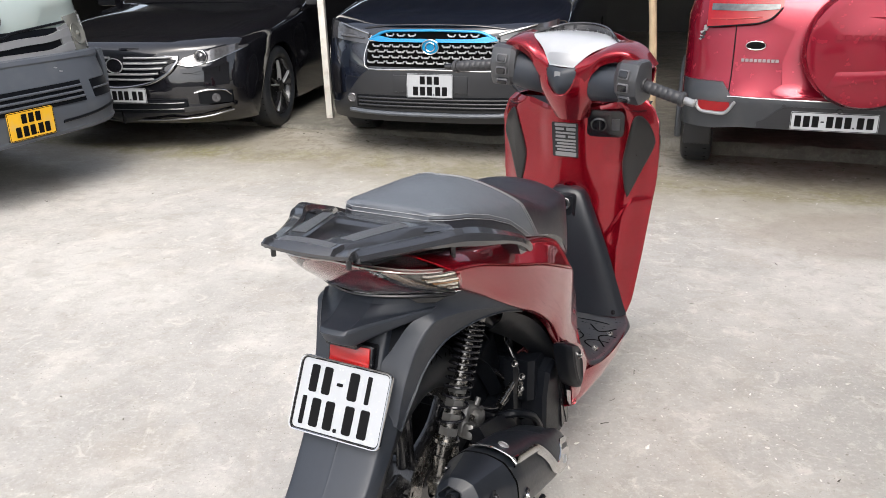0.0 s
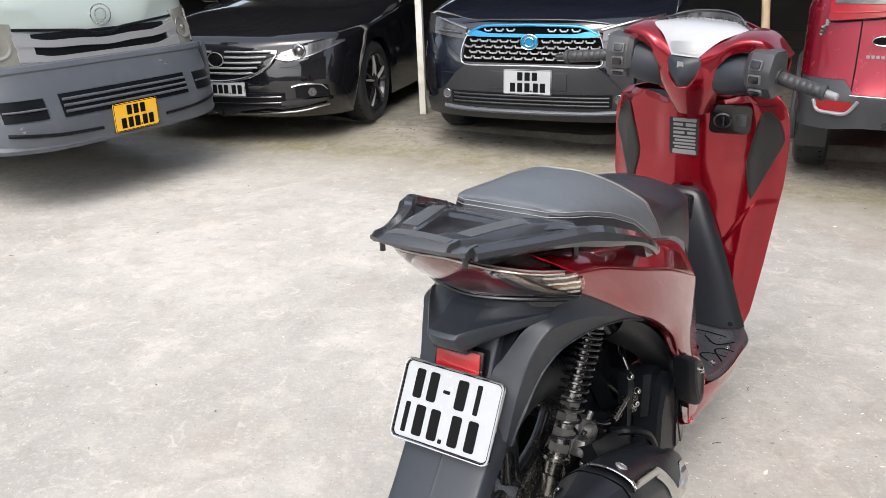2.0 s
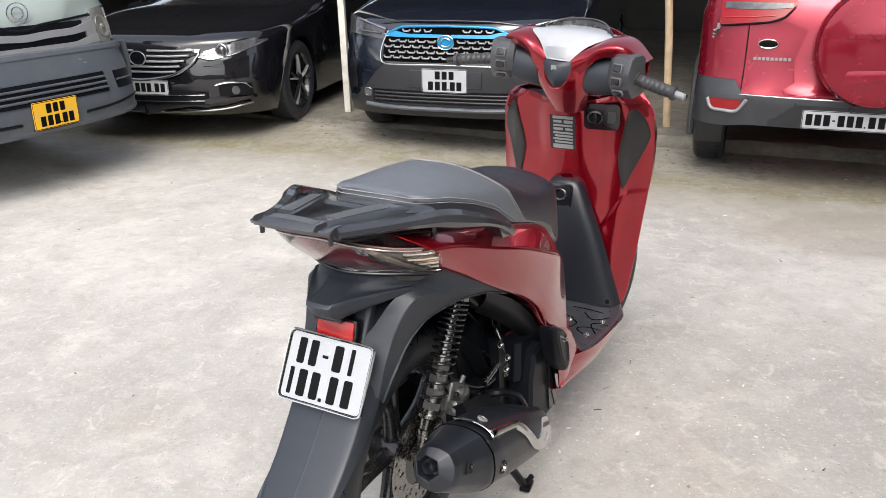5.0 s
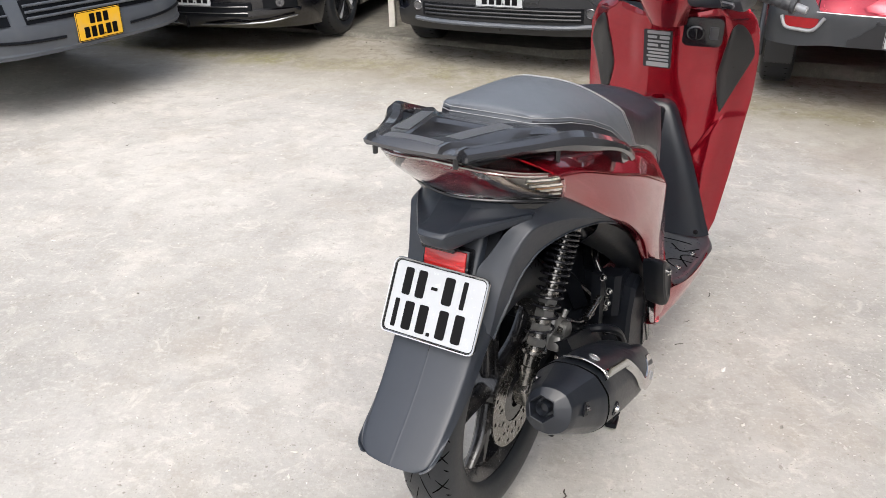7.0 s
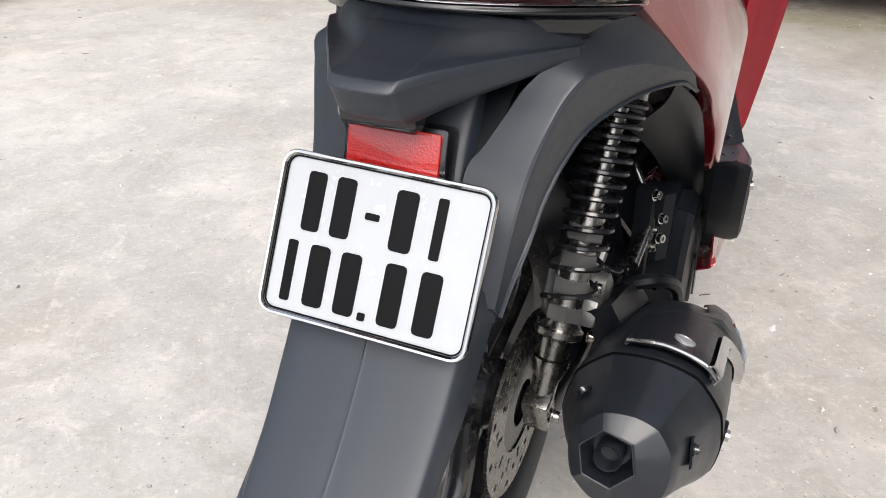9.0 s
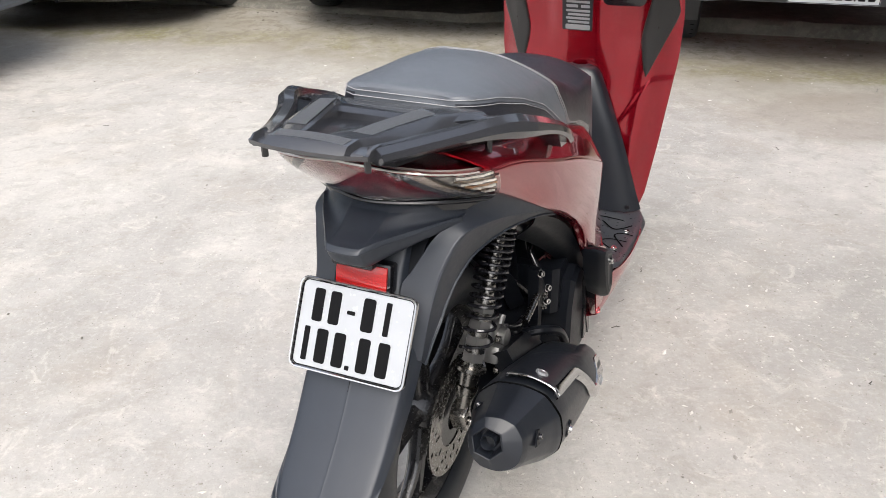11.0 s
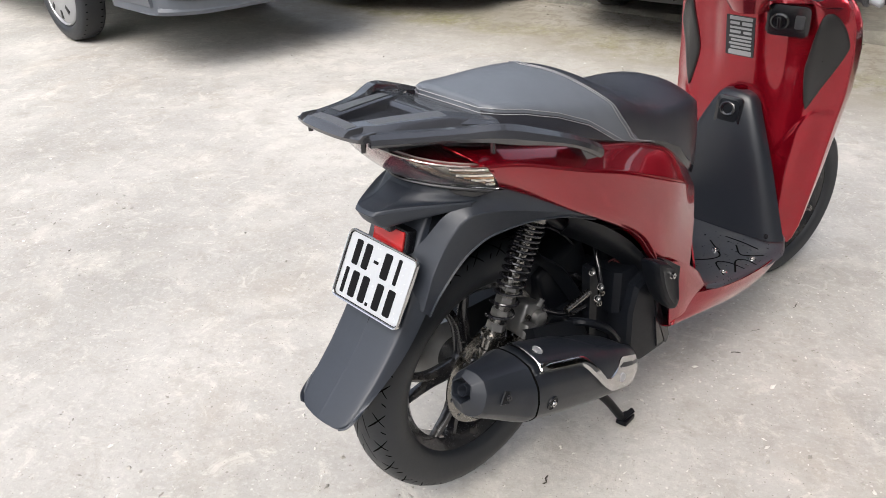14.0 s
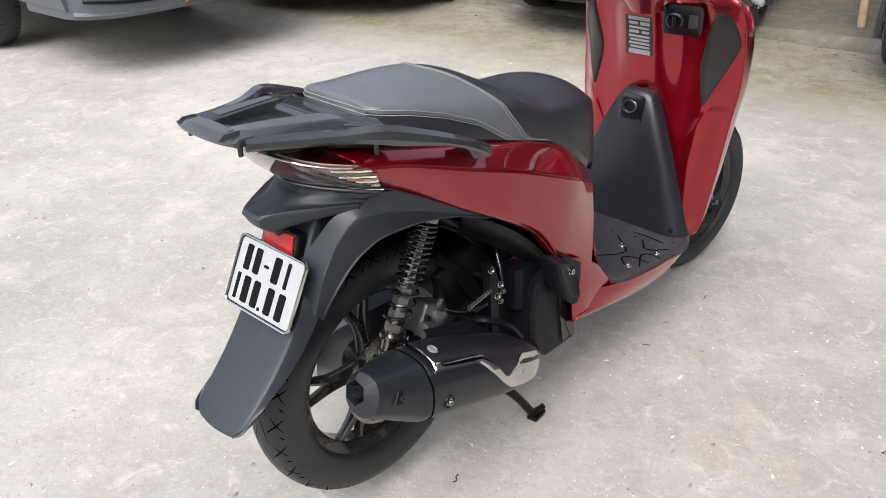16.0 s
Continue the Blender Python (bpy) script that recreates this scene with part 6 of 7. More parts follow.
for s in (1, -1):
    hp("bar_shroud", loft([[Vector((s * x, y + r * math.cos(a) * 0.9, z + r * math.sin(a))) for a in (2 * math.pi * k / 20 for k in range(20))] for x, y, z, r in ((0.045, 0.015, 1.075, 0.050), (0.080, 0.005, 1.073, 0.060), (0.135, -0.002, 1.075, 0.057), (0.19, -0.012, 1.080, 0.048))]), MATT, "dark grey plastic lower bar cover")
    SW = Matrix.Translation((0.205 * s, -0.022, 1.088)) @ pose(0, 0, 0, 12, 0, -10 * s) @ Matrix.Scale(1.18, 4)
    ring0 = [(-0.024, 0.052), (-0.012, 0.056), (0.024, 0.050), (0.034, 0.040), (0.036, -0.034), (0.026, -0.046), (-0.014, -0.050), (-0.026, -0.046), (-0.038, -0.026), (-0.041, -0.020), (-0.042, 0.014), (-0.040, 0.022)]
    hb = loft([[SW @ Vector((s * x, p[0] * k, p[1] * k)) for p in ring0] for x, k in ((-0.036, 0.72), (-0.034, 0.84), (-0.022, 0.98), (0.020, 1.0), (0.027, 0.95), (0.031, 0.70))])
    house = hp("switch_housing", hb, GREYP, "grey handlebar switch housing", None, 22)
    for y, z, w, h, tilt in ((-0.040, 0.030, 0.026, 0.022, 25), (-0.046, 0.000, 0.028, 0.020, 0), (-0.040, -0.030, 0.030, 0.014, -25)):
        M = SW @ Matrix.Translation((-0.003 * s, y, z)) @ pose(0, 0, 0, 90 - tilt, 0, 0)
        hp("switch_frame", prism(rounded(w, h, 0.004), M @ Matrix.Translation((0, 0, -0.003)), 0.006, 0.001), SWRIM, "", house)
        hp("switch_button", prism(rounded(w * 0.80, h * 0.76, 0.003), M @ Matrix.Translation((0, 0, 0.0015)), 0.005, 0.001), BLACK, "", house)
    g0, g1 = Vector((0.235 * s, -0.030, 1.084)), Vector((0.362 * s, -0.062, 1.066))
    gd = (g1 - g0).normalized()
    gl = (g1 - g0).length
    prof = [(0, 0.001), (0, 0.022), (0.006, 0.022), (0.008, 0.0165)]
    for k in range(6):
        h = 0.012 + k * (gl - 0.03) / 6
        prof += [(h, 0.0165), (h + 0.002, 0.0175), (h + 0.013, 0.0180), (h + 0.015, 0.0168)]
    prof += [(gl - 0.012, 0.0165), (gl - 0.010, 0.0205), (gl, 0.0205), (gl + 0.002, 0.018), (gl + 0.002, 0.001)]
    grip = hp("grip", revolve(prof, g0, gd, 20), GRIP, "black ribbed rubber grip")
    hp("bar_end", revolve([(gl, 0.0001), (gl, 0.011), (gl + 0.03, 0.010), (gl + 0.034, 0.006), (gl + 0.034, 0.0001)], g0, gd, 16), SILVERP if s > 0 else BLACK, "pale wrapped bar end" if s > 0 else "black bar end", grip)
    hp("brake_lever", sweep([(0.20 * s, 0.03, 1.075), (0.25 * s, 0.035, 1.07), (0.32 * s, 0.02, 1.06), (0.375 * s, -0.01, 1.052)], [(0.008, 0.005), (0.008, -0.005), (-0.008, -0.005), (-0.008, 0.005)], 12), BLACK, "black brake lever")


# ---- parked cars ----
class Shape:
    """A car's outer form. v runs forward (0 at the nose, less behind), u to the car's left, z up."""

    def __init__(self, length, half, nose, rake, low, shoulder, top, arches, tail=0.35, n=3.0, tumble=0.14):
        self.length, self.half, self.nose, self.rake, self.n, self.tail, self.tumble = length, half, nose, rake, n, tail, tumble
        self.low, self.shoulder, self.top, self.arches = low, shoulder, top, arches

    def at(self, table, v):
        xs, ys = zip(*sorted(table))
        return float(np.interp(v, xs, ys))

    def back(self, z):
        xs, ys = zip(*self.rake)
        return float(np.interp(z, xs, ys))

    def width(self, v, z):
        """Half the width at v and z."""
        q = -v - self.back(z)
        if q <= 0:
            return 0.0
        w = self.half
        if q < self.nose:
            w *= (1 - (1 - q / self.nose) ** self.n) ** (1 / self.n)
        r = self.length + v
        if r < self.tail:
            w *= (1 - (1 - max(r, 0) / self.tail) ** 4) ** 0.25 * 0.06 + 0.94
        return w

    def front(self, u, z, off=0.0):
        """The point of the nose at u and z."""
        k = min(0.9995, abs(u) / self.half)
        return Vector((u, -self.back(z) - self.nose * (1 - (1 - k ** self.n) ** (1 / self.n)) + off, z))

    def ring(self, v, sides=10, tops=10):
        zb, zs, zt = self.at(self.low, v), self.at(self.shoulder, v), self.at(self.top, v)
        lim = max(z for z in np.linspace(0.30, 2.2, 191) if self.back(z) <= -v - 0.0015 or z < 0.36)
        zs, zt = min(zs, lim), min(zt, lim + 0.03)
        za = zb
        for av, ar, az in self.arches:
            d = abs(v - av)
            if d < ar:
                za = max(za, az + math.sqrt(ar * ar - d * d))
        wb = self.width(v, zb)
        pts = [(0, zb), (wb * 0.55, zb), (wb * 0.57, za)]
        for i in range(sides + 1):
            z = za + (zs - za) * i / sides
            tuck = 1 - 0.05 * max(0, (0.45 - z) / 0.45)
            pts.append((self.width(v, z) * tuck, z))
        ws = self.width(v, zs)
        e = 2 / 3.4
        for i in range(1, tops + 1):
            a = math.pi / 2 * i / tops
            x = ws * math.cos(a) ** e if i < tops else 0.0
            z = zs + (zt - zs) * math.sin(a) ** e
            pts.append((x * (1 - self.tumble * (z - zs) / 0.5 * (1 if zt - zs > 0.12 else 0.2)), z))
        return [(u, v, z) for u, z in pts] + [(-u, v, z) for u, z in reversed(pts[1:-1])]

    def body(self):
        vs = [-0.002 - self.nose * 1.3 * (i / 16) ** 2.2 for i in range(17)]
        while vs[-1] > -self.length + 0.12:
            vs.append(vs[-1] - 0.09)
        vs += [-self.length + 0.04, -self.length]
        return loft([self.ring(v) for v in vs])

    def band(self, u0, u1, lo, hi, off=0.012, thick=0.03, n=16, m=4, fwd=True):
        """A piece laid on the nose between u0 and u1, from lo(u) to hi(u)."""
        lo_ = lo if callable(lo) else (lambda u: lo)
        hi_ = hi if callable(hi) else (lambda u: hi)
        rows = []
        us = [u0 + (u1 - u0) * i / n for i in range(n + 1)]
        for j in range(m + 1):
            rows.append([self.front(u, lo_(u) + (hi_(u) - lo_(u)) * j / m, off) for u in us])
        rows.insert(0, [self.front(u, lo_(u), off - thick) for u in us])
        rows.append([self.front(u, hi_(u), off - thick) for u in us])
        bm = grid(rows)
        for i in (0, n):
            vs = [Vector(r[i]) for r in rows]
            bm.faces.new([bm.verts.new(v) for v in vs])
        bmesh.ops.remove_doubles(bm, verts=bm.verts[:], dist=1e-5)
        return bm

    def bead(self, pts, r, off=0.01, sub=24, flat=1.0):
        """A round strip through (u, z) points on the nose."""
        return tube([self.front(p[0], p[1], off) for p in spline([(a, b) for a, b in pts], sub)], r, 8, 0, flat)

    def plate(self, u, z, off):
        """A pose for a flat piece on the nose, x to the viewer's right."""
        return Matrix.Translation(self.front(u, z, off)) @ Matrix(((1, 0, 0, 0), (0, 0, 1, 0), (0, 1, 0, 0), (0, 0, 0, 1)))


def car_root(name, x, y, z, yaw, label, category="car"):
    """The car's v axis points from the nose outwards; yaw turns it from facing the yard."""
    a = radians(yaw)
    flip = Matrix.Translation((x, y, z)) @ Matrix.Rotation(a + math.pi, 4, "Z")
    return thing(name, flip, label, category)


def cp(root, name, bm, material, label="", angle=40, parent=None):
    """Links a car part; the car is drawn with u to the viewer's right, so it is turned over here."""
    for v in bm.verts:
        v.co.x = -v.co.x
    bmesh.ops.reverse_faces(bm, faces=bm.faces[:])
    return part(name, bm, material, parent or root, label, angle)


def car_wheel(root, u, v, r, w, side, spokes, style, drop, label):
    """A road wheel; side is the outer face's direction along u."""
    o = Vector((u, v, r - drop))
    hub = new("wheel")
    hub.parent = root
    tagged(hub, label)
    rim = r * 0.68
    ax = (side, 0, 0)
    prof = [(-w, rim), (-w, r - 0.03), (-w * 0.75, r - 0.004), (0, r), (w * 0.75, r - 0.004), (w, r - 0.035), (w + 0.006, r - 0.07), (w - 0.01, rim + 0.012), (w - 0.025, rim)]
    cp(root, "tyre", revolve([tuple(p) for p in spline(prof, 32)], o, ax, 56), RUBBER, "dusty black tyre", 40, hub)
    cuts = []
    for k in range(40):
        a = 2 * math.pi * k / 40
        for x0, x1 in ((-0.68, -0.25), (0.25, 0.68)):
            cuts.append(box((w * (x1 - x0), 0.006, 0.004), Matrix.Translation(o) @ Matrix.Rotation(a, 4, "X") @ Matrix.Translation((w * (x0 + x1) / 2, 0, r - 0.003)), 0))
    tg = cp(root, "tread_groove", join(*cuts), GROOVE, "", 30, hub)
    tagged(tg, kind="stuff")
    cp(root, "rim", revolve([(w - 0.03, rim), (w - 0.012, rim + 0.004), (w - 0.004, rim - 0.004), (w - 0.02, rim - 0.016), (-w * 0.2, rim - 0.03), (-w * 0.3, 0.001)], o, ax, 48), RIMB if style != "cap" else SILVERP, "", 40, hub)
    if style == "cap":
        rows = []
        cpb = revolve([(w - 0.02, rim - 0.01), (w + 0.004, rim * 0.8), (w + 0.010, rim * 0.4), (w + 0.012, 0.001)], o, ax, 48)
        cp(root, "hub_cap", cpb, SILVERP, "silver plastic hub cap", 40, hub)
        for k in range(spokes):
            a = 2 * math.pi * k / spokes
            M = Matrix.Translation(o) @ Matrix.Rotation(a, 4, "X")
            cp(root, "cap_slot", box((0.01, rim * 0.16, rim * 0.34), M @ Matrix.Translation((side * (w + 0.003), 0, rim * 0.62)), 0.004), DEEP, "", 40, hub)
    else:
        for k in range(spokes):
            a = 2 * math.pi * k / spokes + 0.3
            for d in (-0.13, 0.13):
                p0 = o + Vector((side * (w - 0.018), 0.05 * math.cos(a), 0.05 * math.sin(a)))
                p1 = o + Vector((side * (w - 0.012), (rim - 0.012) * math.cos(a + d), (rim - 0.012) * math.sin(a + d)))
                cp(root, "spoke", tube([p0, p0 * 0.5 + p1 * 0.5 + Vector((side * 0.006, 0, 0)), p1], lambda s: 0.020 - 0.007 * s, 6, 6, 0.6), SILVERP if d < 0 and style == "bright" else RIMB, "", 30, hub)
        cp(root, "hub_centre", disc(o + Vector((side * (w - 0.03), 0, 0)), ax, 0.055, 0.025), RIMB, "", 40, hub)
    return hub


def four_wheels(root, sh, track, r, w, spokes, style, drop=0.0):
    for av, ar, az in sh.arches:
        for side in (1, -1):
            car_wheel(root, track * side, av, r, w, side, spokes, style, drop, "road wheel with black tyre")


def greenhouse(root, sh, v0, v1, z0, inset=0.02):
    """Window band, pillars left out, as dark glass a little proud of the body."""
    for side in (1, -1):
        rows = []
        for i in range(13):
            v = v0 + (v1 - v0) * i / 12
            zs, zt = sh.at(sh.shoulder, v), sh.at(sh.top, v)
            row = []
            for j in range(6):
                a = math.pi / 2 * (0.06 + 0.46 * j / 5)
                e = 2 / 3.4
                ws = sh.width(v, zs)
                z = zs + (zt - zs) * math.sin(a) ** e
                x = ws * math.cos(a) ** e * (1 - sh.tumble * (z - zs) / 0.5)
                row.append((side * (x + 0.006), v, z + 0.002))
            rows.append(row)
        cp(root, "side_window", grid(rows), GLASS, "dark side window")


def screen(root, sh, v0, v1, name, label):
    rows = []
    for i in range(9):
        v = v0 + (v1 - v0) * i / 8
        zs, zt = sh.at(sh.shoulder, v), sh.at(sh.top, v)
        row = []
        for j in range(13):
            a = math.pi / 2 * (0.42 + 0.58 * (1 - abs(j - 6) / 6))
            e = 2 / 3.4
            z = zs + (zt - zs) * math.sin(a) ** e
            x = sh.width(v, zs) * (math.cos(a) ** e if a < math.pi / 2 - 1e-4 else 0) * (1 - sh.tumble * (z - zs) / 0.5)
            row.append((math.copysign(x, j - 6), v + 0.006, z + 0.006))
        rows.append(row)
    cp(root, name, grid(rows), GLASS, label)


def emblem(root, sh, u, z, w, h, off, material=CHROME, fill=None):
    """A plain oval badge."""
    M = sh.plate(u, z, off)
    if fill:
        cp(root, "badge_field", prism([(w * math.cos(a), h * math.sin(a)) for a in np.linspace(0, 2 * math.pi, 24, endpoint=False)], M, 0.006, 0.001), fill)
    for rw, rh, dy in ((w, h, 0), (w * 0.55, h * 0.6, 0)) if not fill or fill is BLUE else ((w, h, 0),):
        cp(root, "badge_ring", tube([M @ Vector((rw * math.cos(a), dy + rh * math.sin(a), 0.009)) for a in np.linspace(0, 2 * math.pi, 33)], w * 0.055, 6), material, "plain bright oval badge ring")


def car_plate(root, sh, u, z, w, h, off, rows, ground_mat, label):
    M = sh.plate(u, z, off)
    pl = cp(root, "number_plate", prism(rounded(w, h, 0.008), M, 0.004, 0.001, 1), ground_mat, label)
    for x, y, bw, bh in rows:
        cp(root, "marking_bar", prism(rounded(bw, bh, 0.003, 2), M @ Matrix.Translation((x, y, 0.004)), 0.0015, 0), INK, "", 40, pl)
    rim = [[M @ Vector((x, y, q)) for x, y in rounded(w - d, h - d, 0.007)] for d, q in ((0.004, 0.0045), (0.012, 0.0045))]
    cp(root, "plate_border", grid(rim, True), INK, "", 40, pl)
    return pl


def two_rows(h):
    k = h / 0.165
    return [(-0.05, 0.038 * k, 0.036, 0.055 * k), (0.0, 0.038 * k, 0.036, 0.055 * k), (0.05, 0.038 * k, 0.036, 0.055 * k),
            (-0.10, -0.035 * k, 0.036, 0.06 * k), (-0.05, -0.035 * k, 0.036, 0.06 * k), (0.0, -0.035 * k, 0.036, 0.06 * k), (0.028, -0.058 * k, 0.010, 0.010), (0.058, -0.035 * k, 0.036, 0.06 * k), (0.106, -0.035 * k, 0.036, 0.06 * k)]


def one_row():
    return [(-0.195, 0, 0.036, 0.066), (-0.147, 0, 0.036, 0.066), (-0.099, 0, 0.036, 0.066), (-0.062, 0, 0.018, 0.008)] + [(-0.022 + 0.048 * k, 0, 0.036, 0.066) for k in range(3)] + [(0.105, -0.029, 0.010, 0.010), (0.140, 0, 0.036, 0.066), (0.190, 0, 0.036, 0.066)]


# ---- dark sport utility car ----
def suv():
    sh = Shape(4.46, 0.905, 0.62, [(0.15, 0.10), (0.30, 0.02), (0.55, 0.0), (0.68, 0.03), (0.90, 0.10), (1.05, 0.22)], [(-4.46, 0.42), (-4.0, 0.24), (-0.5, 0.22), (0, 0.25)],
               [(-4.46, 0.95), (-3.0, 1.02), (-1.2, 0.96), (-0.3, 0.82), (0, 0.76)], [(-4.46, 1.10), (-4.2, 1.40), (-3.6, 1.58), (-2.6, 1.62), (-2.1, 1.58), (-1.35, 1.10), (-0.8, 1.05), (-0.3, 0.95), (-0.1, 0.88), (0, 0.82)],
               [(-0.86, 0.37, 0.33), (-3.50, 0.37, 0.33)])
    root = car_root("parked_suv", -0.08, 5.57, 0.085, -14, "dark blue-black sport utility car, nose to the yard", "car")
    cp(root, "body", sh.body(), NAVY, "glossy blue-black body", 45)
    greenhouse(root, sh, -1.75, -3.7, 1.0)
    screen(root, sh, -1.40, -2.05, "windscreen", "dark windscreen")
    cp(root, "lower_bumper", sh.band(-0.80, 0.80, 0.225, lambda u: 0.595 - 0.26 * smooth(0.42, 0.76, abs(u)), 0.022, 0.08, 28, 6), DARKBUMP, "charcoal plastic lower bumper")
    cp(root, "grille_back", sh.band(-0.47, 0.47, 0.610, lambda u: 0.855 - 0.05 * smooth(0.28, 0.47, abs(u)), 0.012, 0.03, 24), GROOVE, "black grille opening")
    for r in range(5):
        for c in range(13):
            u = -0.432 + 0.072 * c + (0.036 if r % 2 else 0)
            z = 0.640 + 0.036 * r
            if abs(u) > 0.435 - 0.05 * (r / 5) * 0 or (abs(u) < 0.08 and r > 2):
                continue
            pts = [(u - 0.030, z + 0.010), (u - 0.021, z - 0.004), (u + 0.021, z - 0.004), (u + 0.030, z + 0.010)]
            cp(root, "grille_cell", tube([sh.front(a, b, 0.020) for a, b in pts], 0.0066, 6), SILVERG, "", 30)
    for u in (-0.30, -0.22, -0.14, 0.14, 0.22, 0.30):
        cp(root, "grille_cell", tube([sh.front(u - 0.028, 0.827, 0.022), sh.front(u - 0.016, 0.813, 0.022), sh.front(u + 0.016, 0.813, 0.022), sh.front(u + 0.028, 0.827, 0.022)], 0.006, 6), SILVERG, "", 30)
    for s in (1, -1):
        cp(root, "blue_trim", sh.band(0.03 * s, 0.46 * s, lambda u: 0.775 + 0.012 * smooth(0.38, 0.46, abs(u)), lambda u: 0.797 + 0.020 * smooth(0.28, 0.40, abs(u)) - 0.03 * smooth(0.42, 0.46, abs(u)), 0.030, 0.02, 14, 2), BLUE, "bright blue grille trim")
        cp(root, "blue_trim", sh.bead([(0.0, 0.852), (0.10 * s, 0.850), (0.30 * s, 0.845), (0.37 * s, 0.830), (0.43 * s, 0.800)], 0.010, 0.024, 14), BLUE, "bright blue grille trim")
        cp(root, "chrome_edge", sh.bead([(0.44 * s, 0.815), (0.475 * s, 0.735), (0.49 * s, 0.655), (0.47 * s, 0.600), (0.38 * s, 0.588)], 0.0065, 0.018, 20), SATIN, "chrome grille edge")
        cp(root, "head_lamp", sh.band(0.47 * s, 0.83 * s, lambda u: 0.755 + 0.10 * (abs(u) - 0.47) - 0.02 * smooth(0.75, 0.83, abs(u)), lambda u: 0.840 + 0.20 * (abs(u) - 0.47), 0.012, 0.03, 16), SMOKE, "slim smoked head lamp")
        cp(root, "lamp_strip", sh.bead([(0.46 * s, 0.823), (0.60 * s, 0.860), (0.70 * s, 0.885)], 0.008, 0.018, 12), SATIN, "bright lamp strip")
        cp(root, "lamp_bowl", sh.band(0.55 * s, 0.74 * s, lambda u: 0.805 + 0.10 * (abs(u) - 0.47), lambda u: 0.825 + 0.16 * (abs(u) - 0.47), 0.015, 0.01, 8), HEADL)
        cp(root, "lamp_strip", sh.bead([(0.50 * s, 0.793), (0.60 * s, 0.803), (0.70 * s, 0.805)], 0.008, 0.018, 12), HEADL)
        fog = cp(root, "fog_lamp", revolve([(0, 0.034), (0.012, 0.034), (0.016, 0.028), (0.012, 0.024), (0.010, 0.001)], sh.front(0.60 * s, 0.383, 0.018), (0, 1, 0), 22), HEADL, "round fog lamp")
        cp(root, "side_scoop", sh.band(0.70 * s, 0.80 * s, lambda u: 0.400, lambda u: 0.615 - 0.5 * abs(abs(u) - 0.76), 0.026, 0.03, 8), BLACK, "black corner intake")
        cp(root, "side_mirror", loft([[(s * (0.98 + dx), -1.45 + dv, 1.12 + dz) for dv, dz in ((0.05, -0.05), (0.06, 0.05), (-0.02, 0.07), (-0.05, 0.0), (-0.02, -0.06))] for dx in (-0.07, 0.07, 0.10)]), NAVY, "door mirror")
    cp(root, "lower_intake", sh.band(-0.56, 0.56, 0.322, 0.415, 0.026, 0.03, 20), DEEP, "black lower intake")
    for z in (0.342, 0.368, 0.394):
        cp(root, "intake_slat", sh.bead([(-0.54, z), (0, z), (0.54, z)], 0.007, 0.030, 20), DARKBUMP)
    cp(root, "skid_strip", sh.bead([(-0.62, 0.297), (-0.4, 0.287), (0, 0.284), (0.4, 0.287), (0.62, 0.297)], 0.016, 0.026, 30), BUMPER, "grey skid strip")
    emblem(root, sh, 0, 0.747, 0.060, 0.048, 0.036, CHROME, BLUE)
    cp(root, "chrome_edge", sh.bead([(-0.40, 0.590), (0, 0.596), (0.40, 0.590)], 0.007, 0.022, 24), SATIN, "chrome grille edge")
    cp(root, "hood_edge", sh.bead([(-0.50, 0.860), (-0.3, 0.880), (0, 0.885), (0.3, 0.880), (0.50, 0.860)], 0.006, 0.006, 30), BLACK)
    for s in (1, -1):
        cp(root, "plate_bracket", box((0.10, 0.012, 0.115), Matrix.Translation(sh.front(0.215 * s, 0.500, 0.022)), 0.004), DARKBUMP)
    car_plate(root, sh, 0, 0.490, 0.33, 0.165, 0.030, two_rows(0.165), WHITE, "white number plate with plain bars")
    four_wheels(root, sh, 0.78, 0.335, 0.105, 5, "dark")


suv()


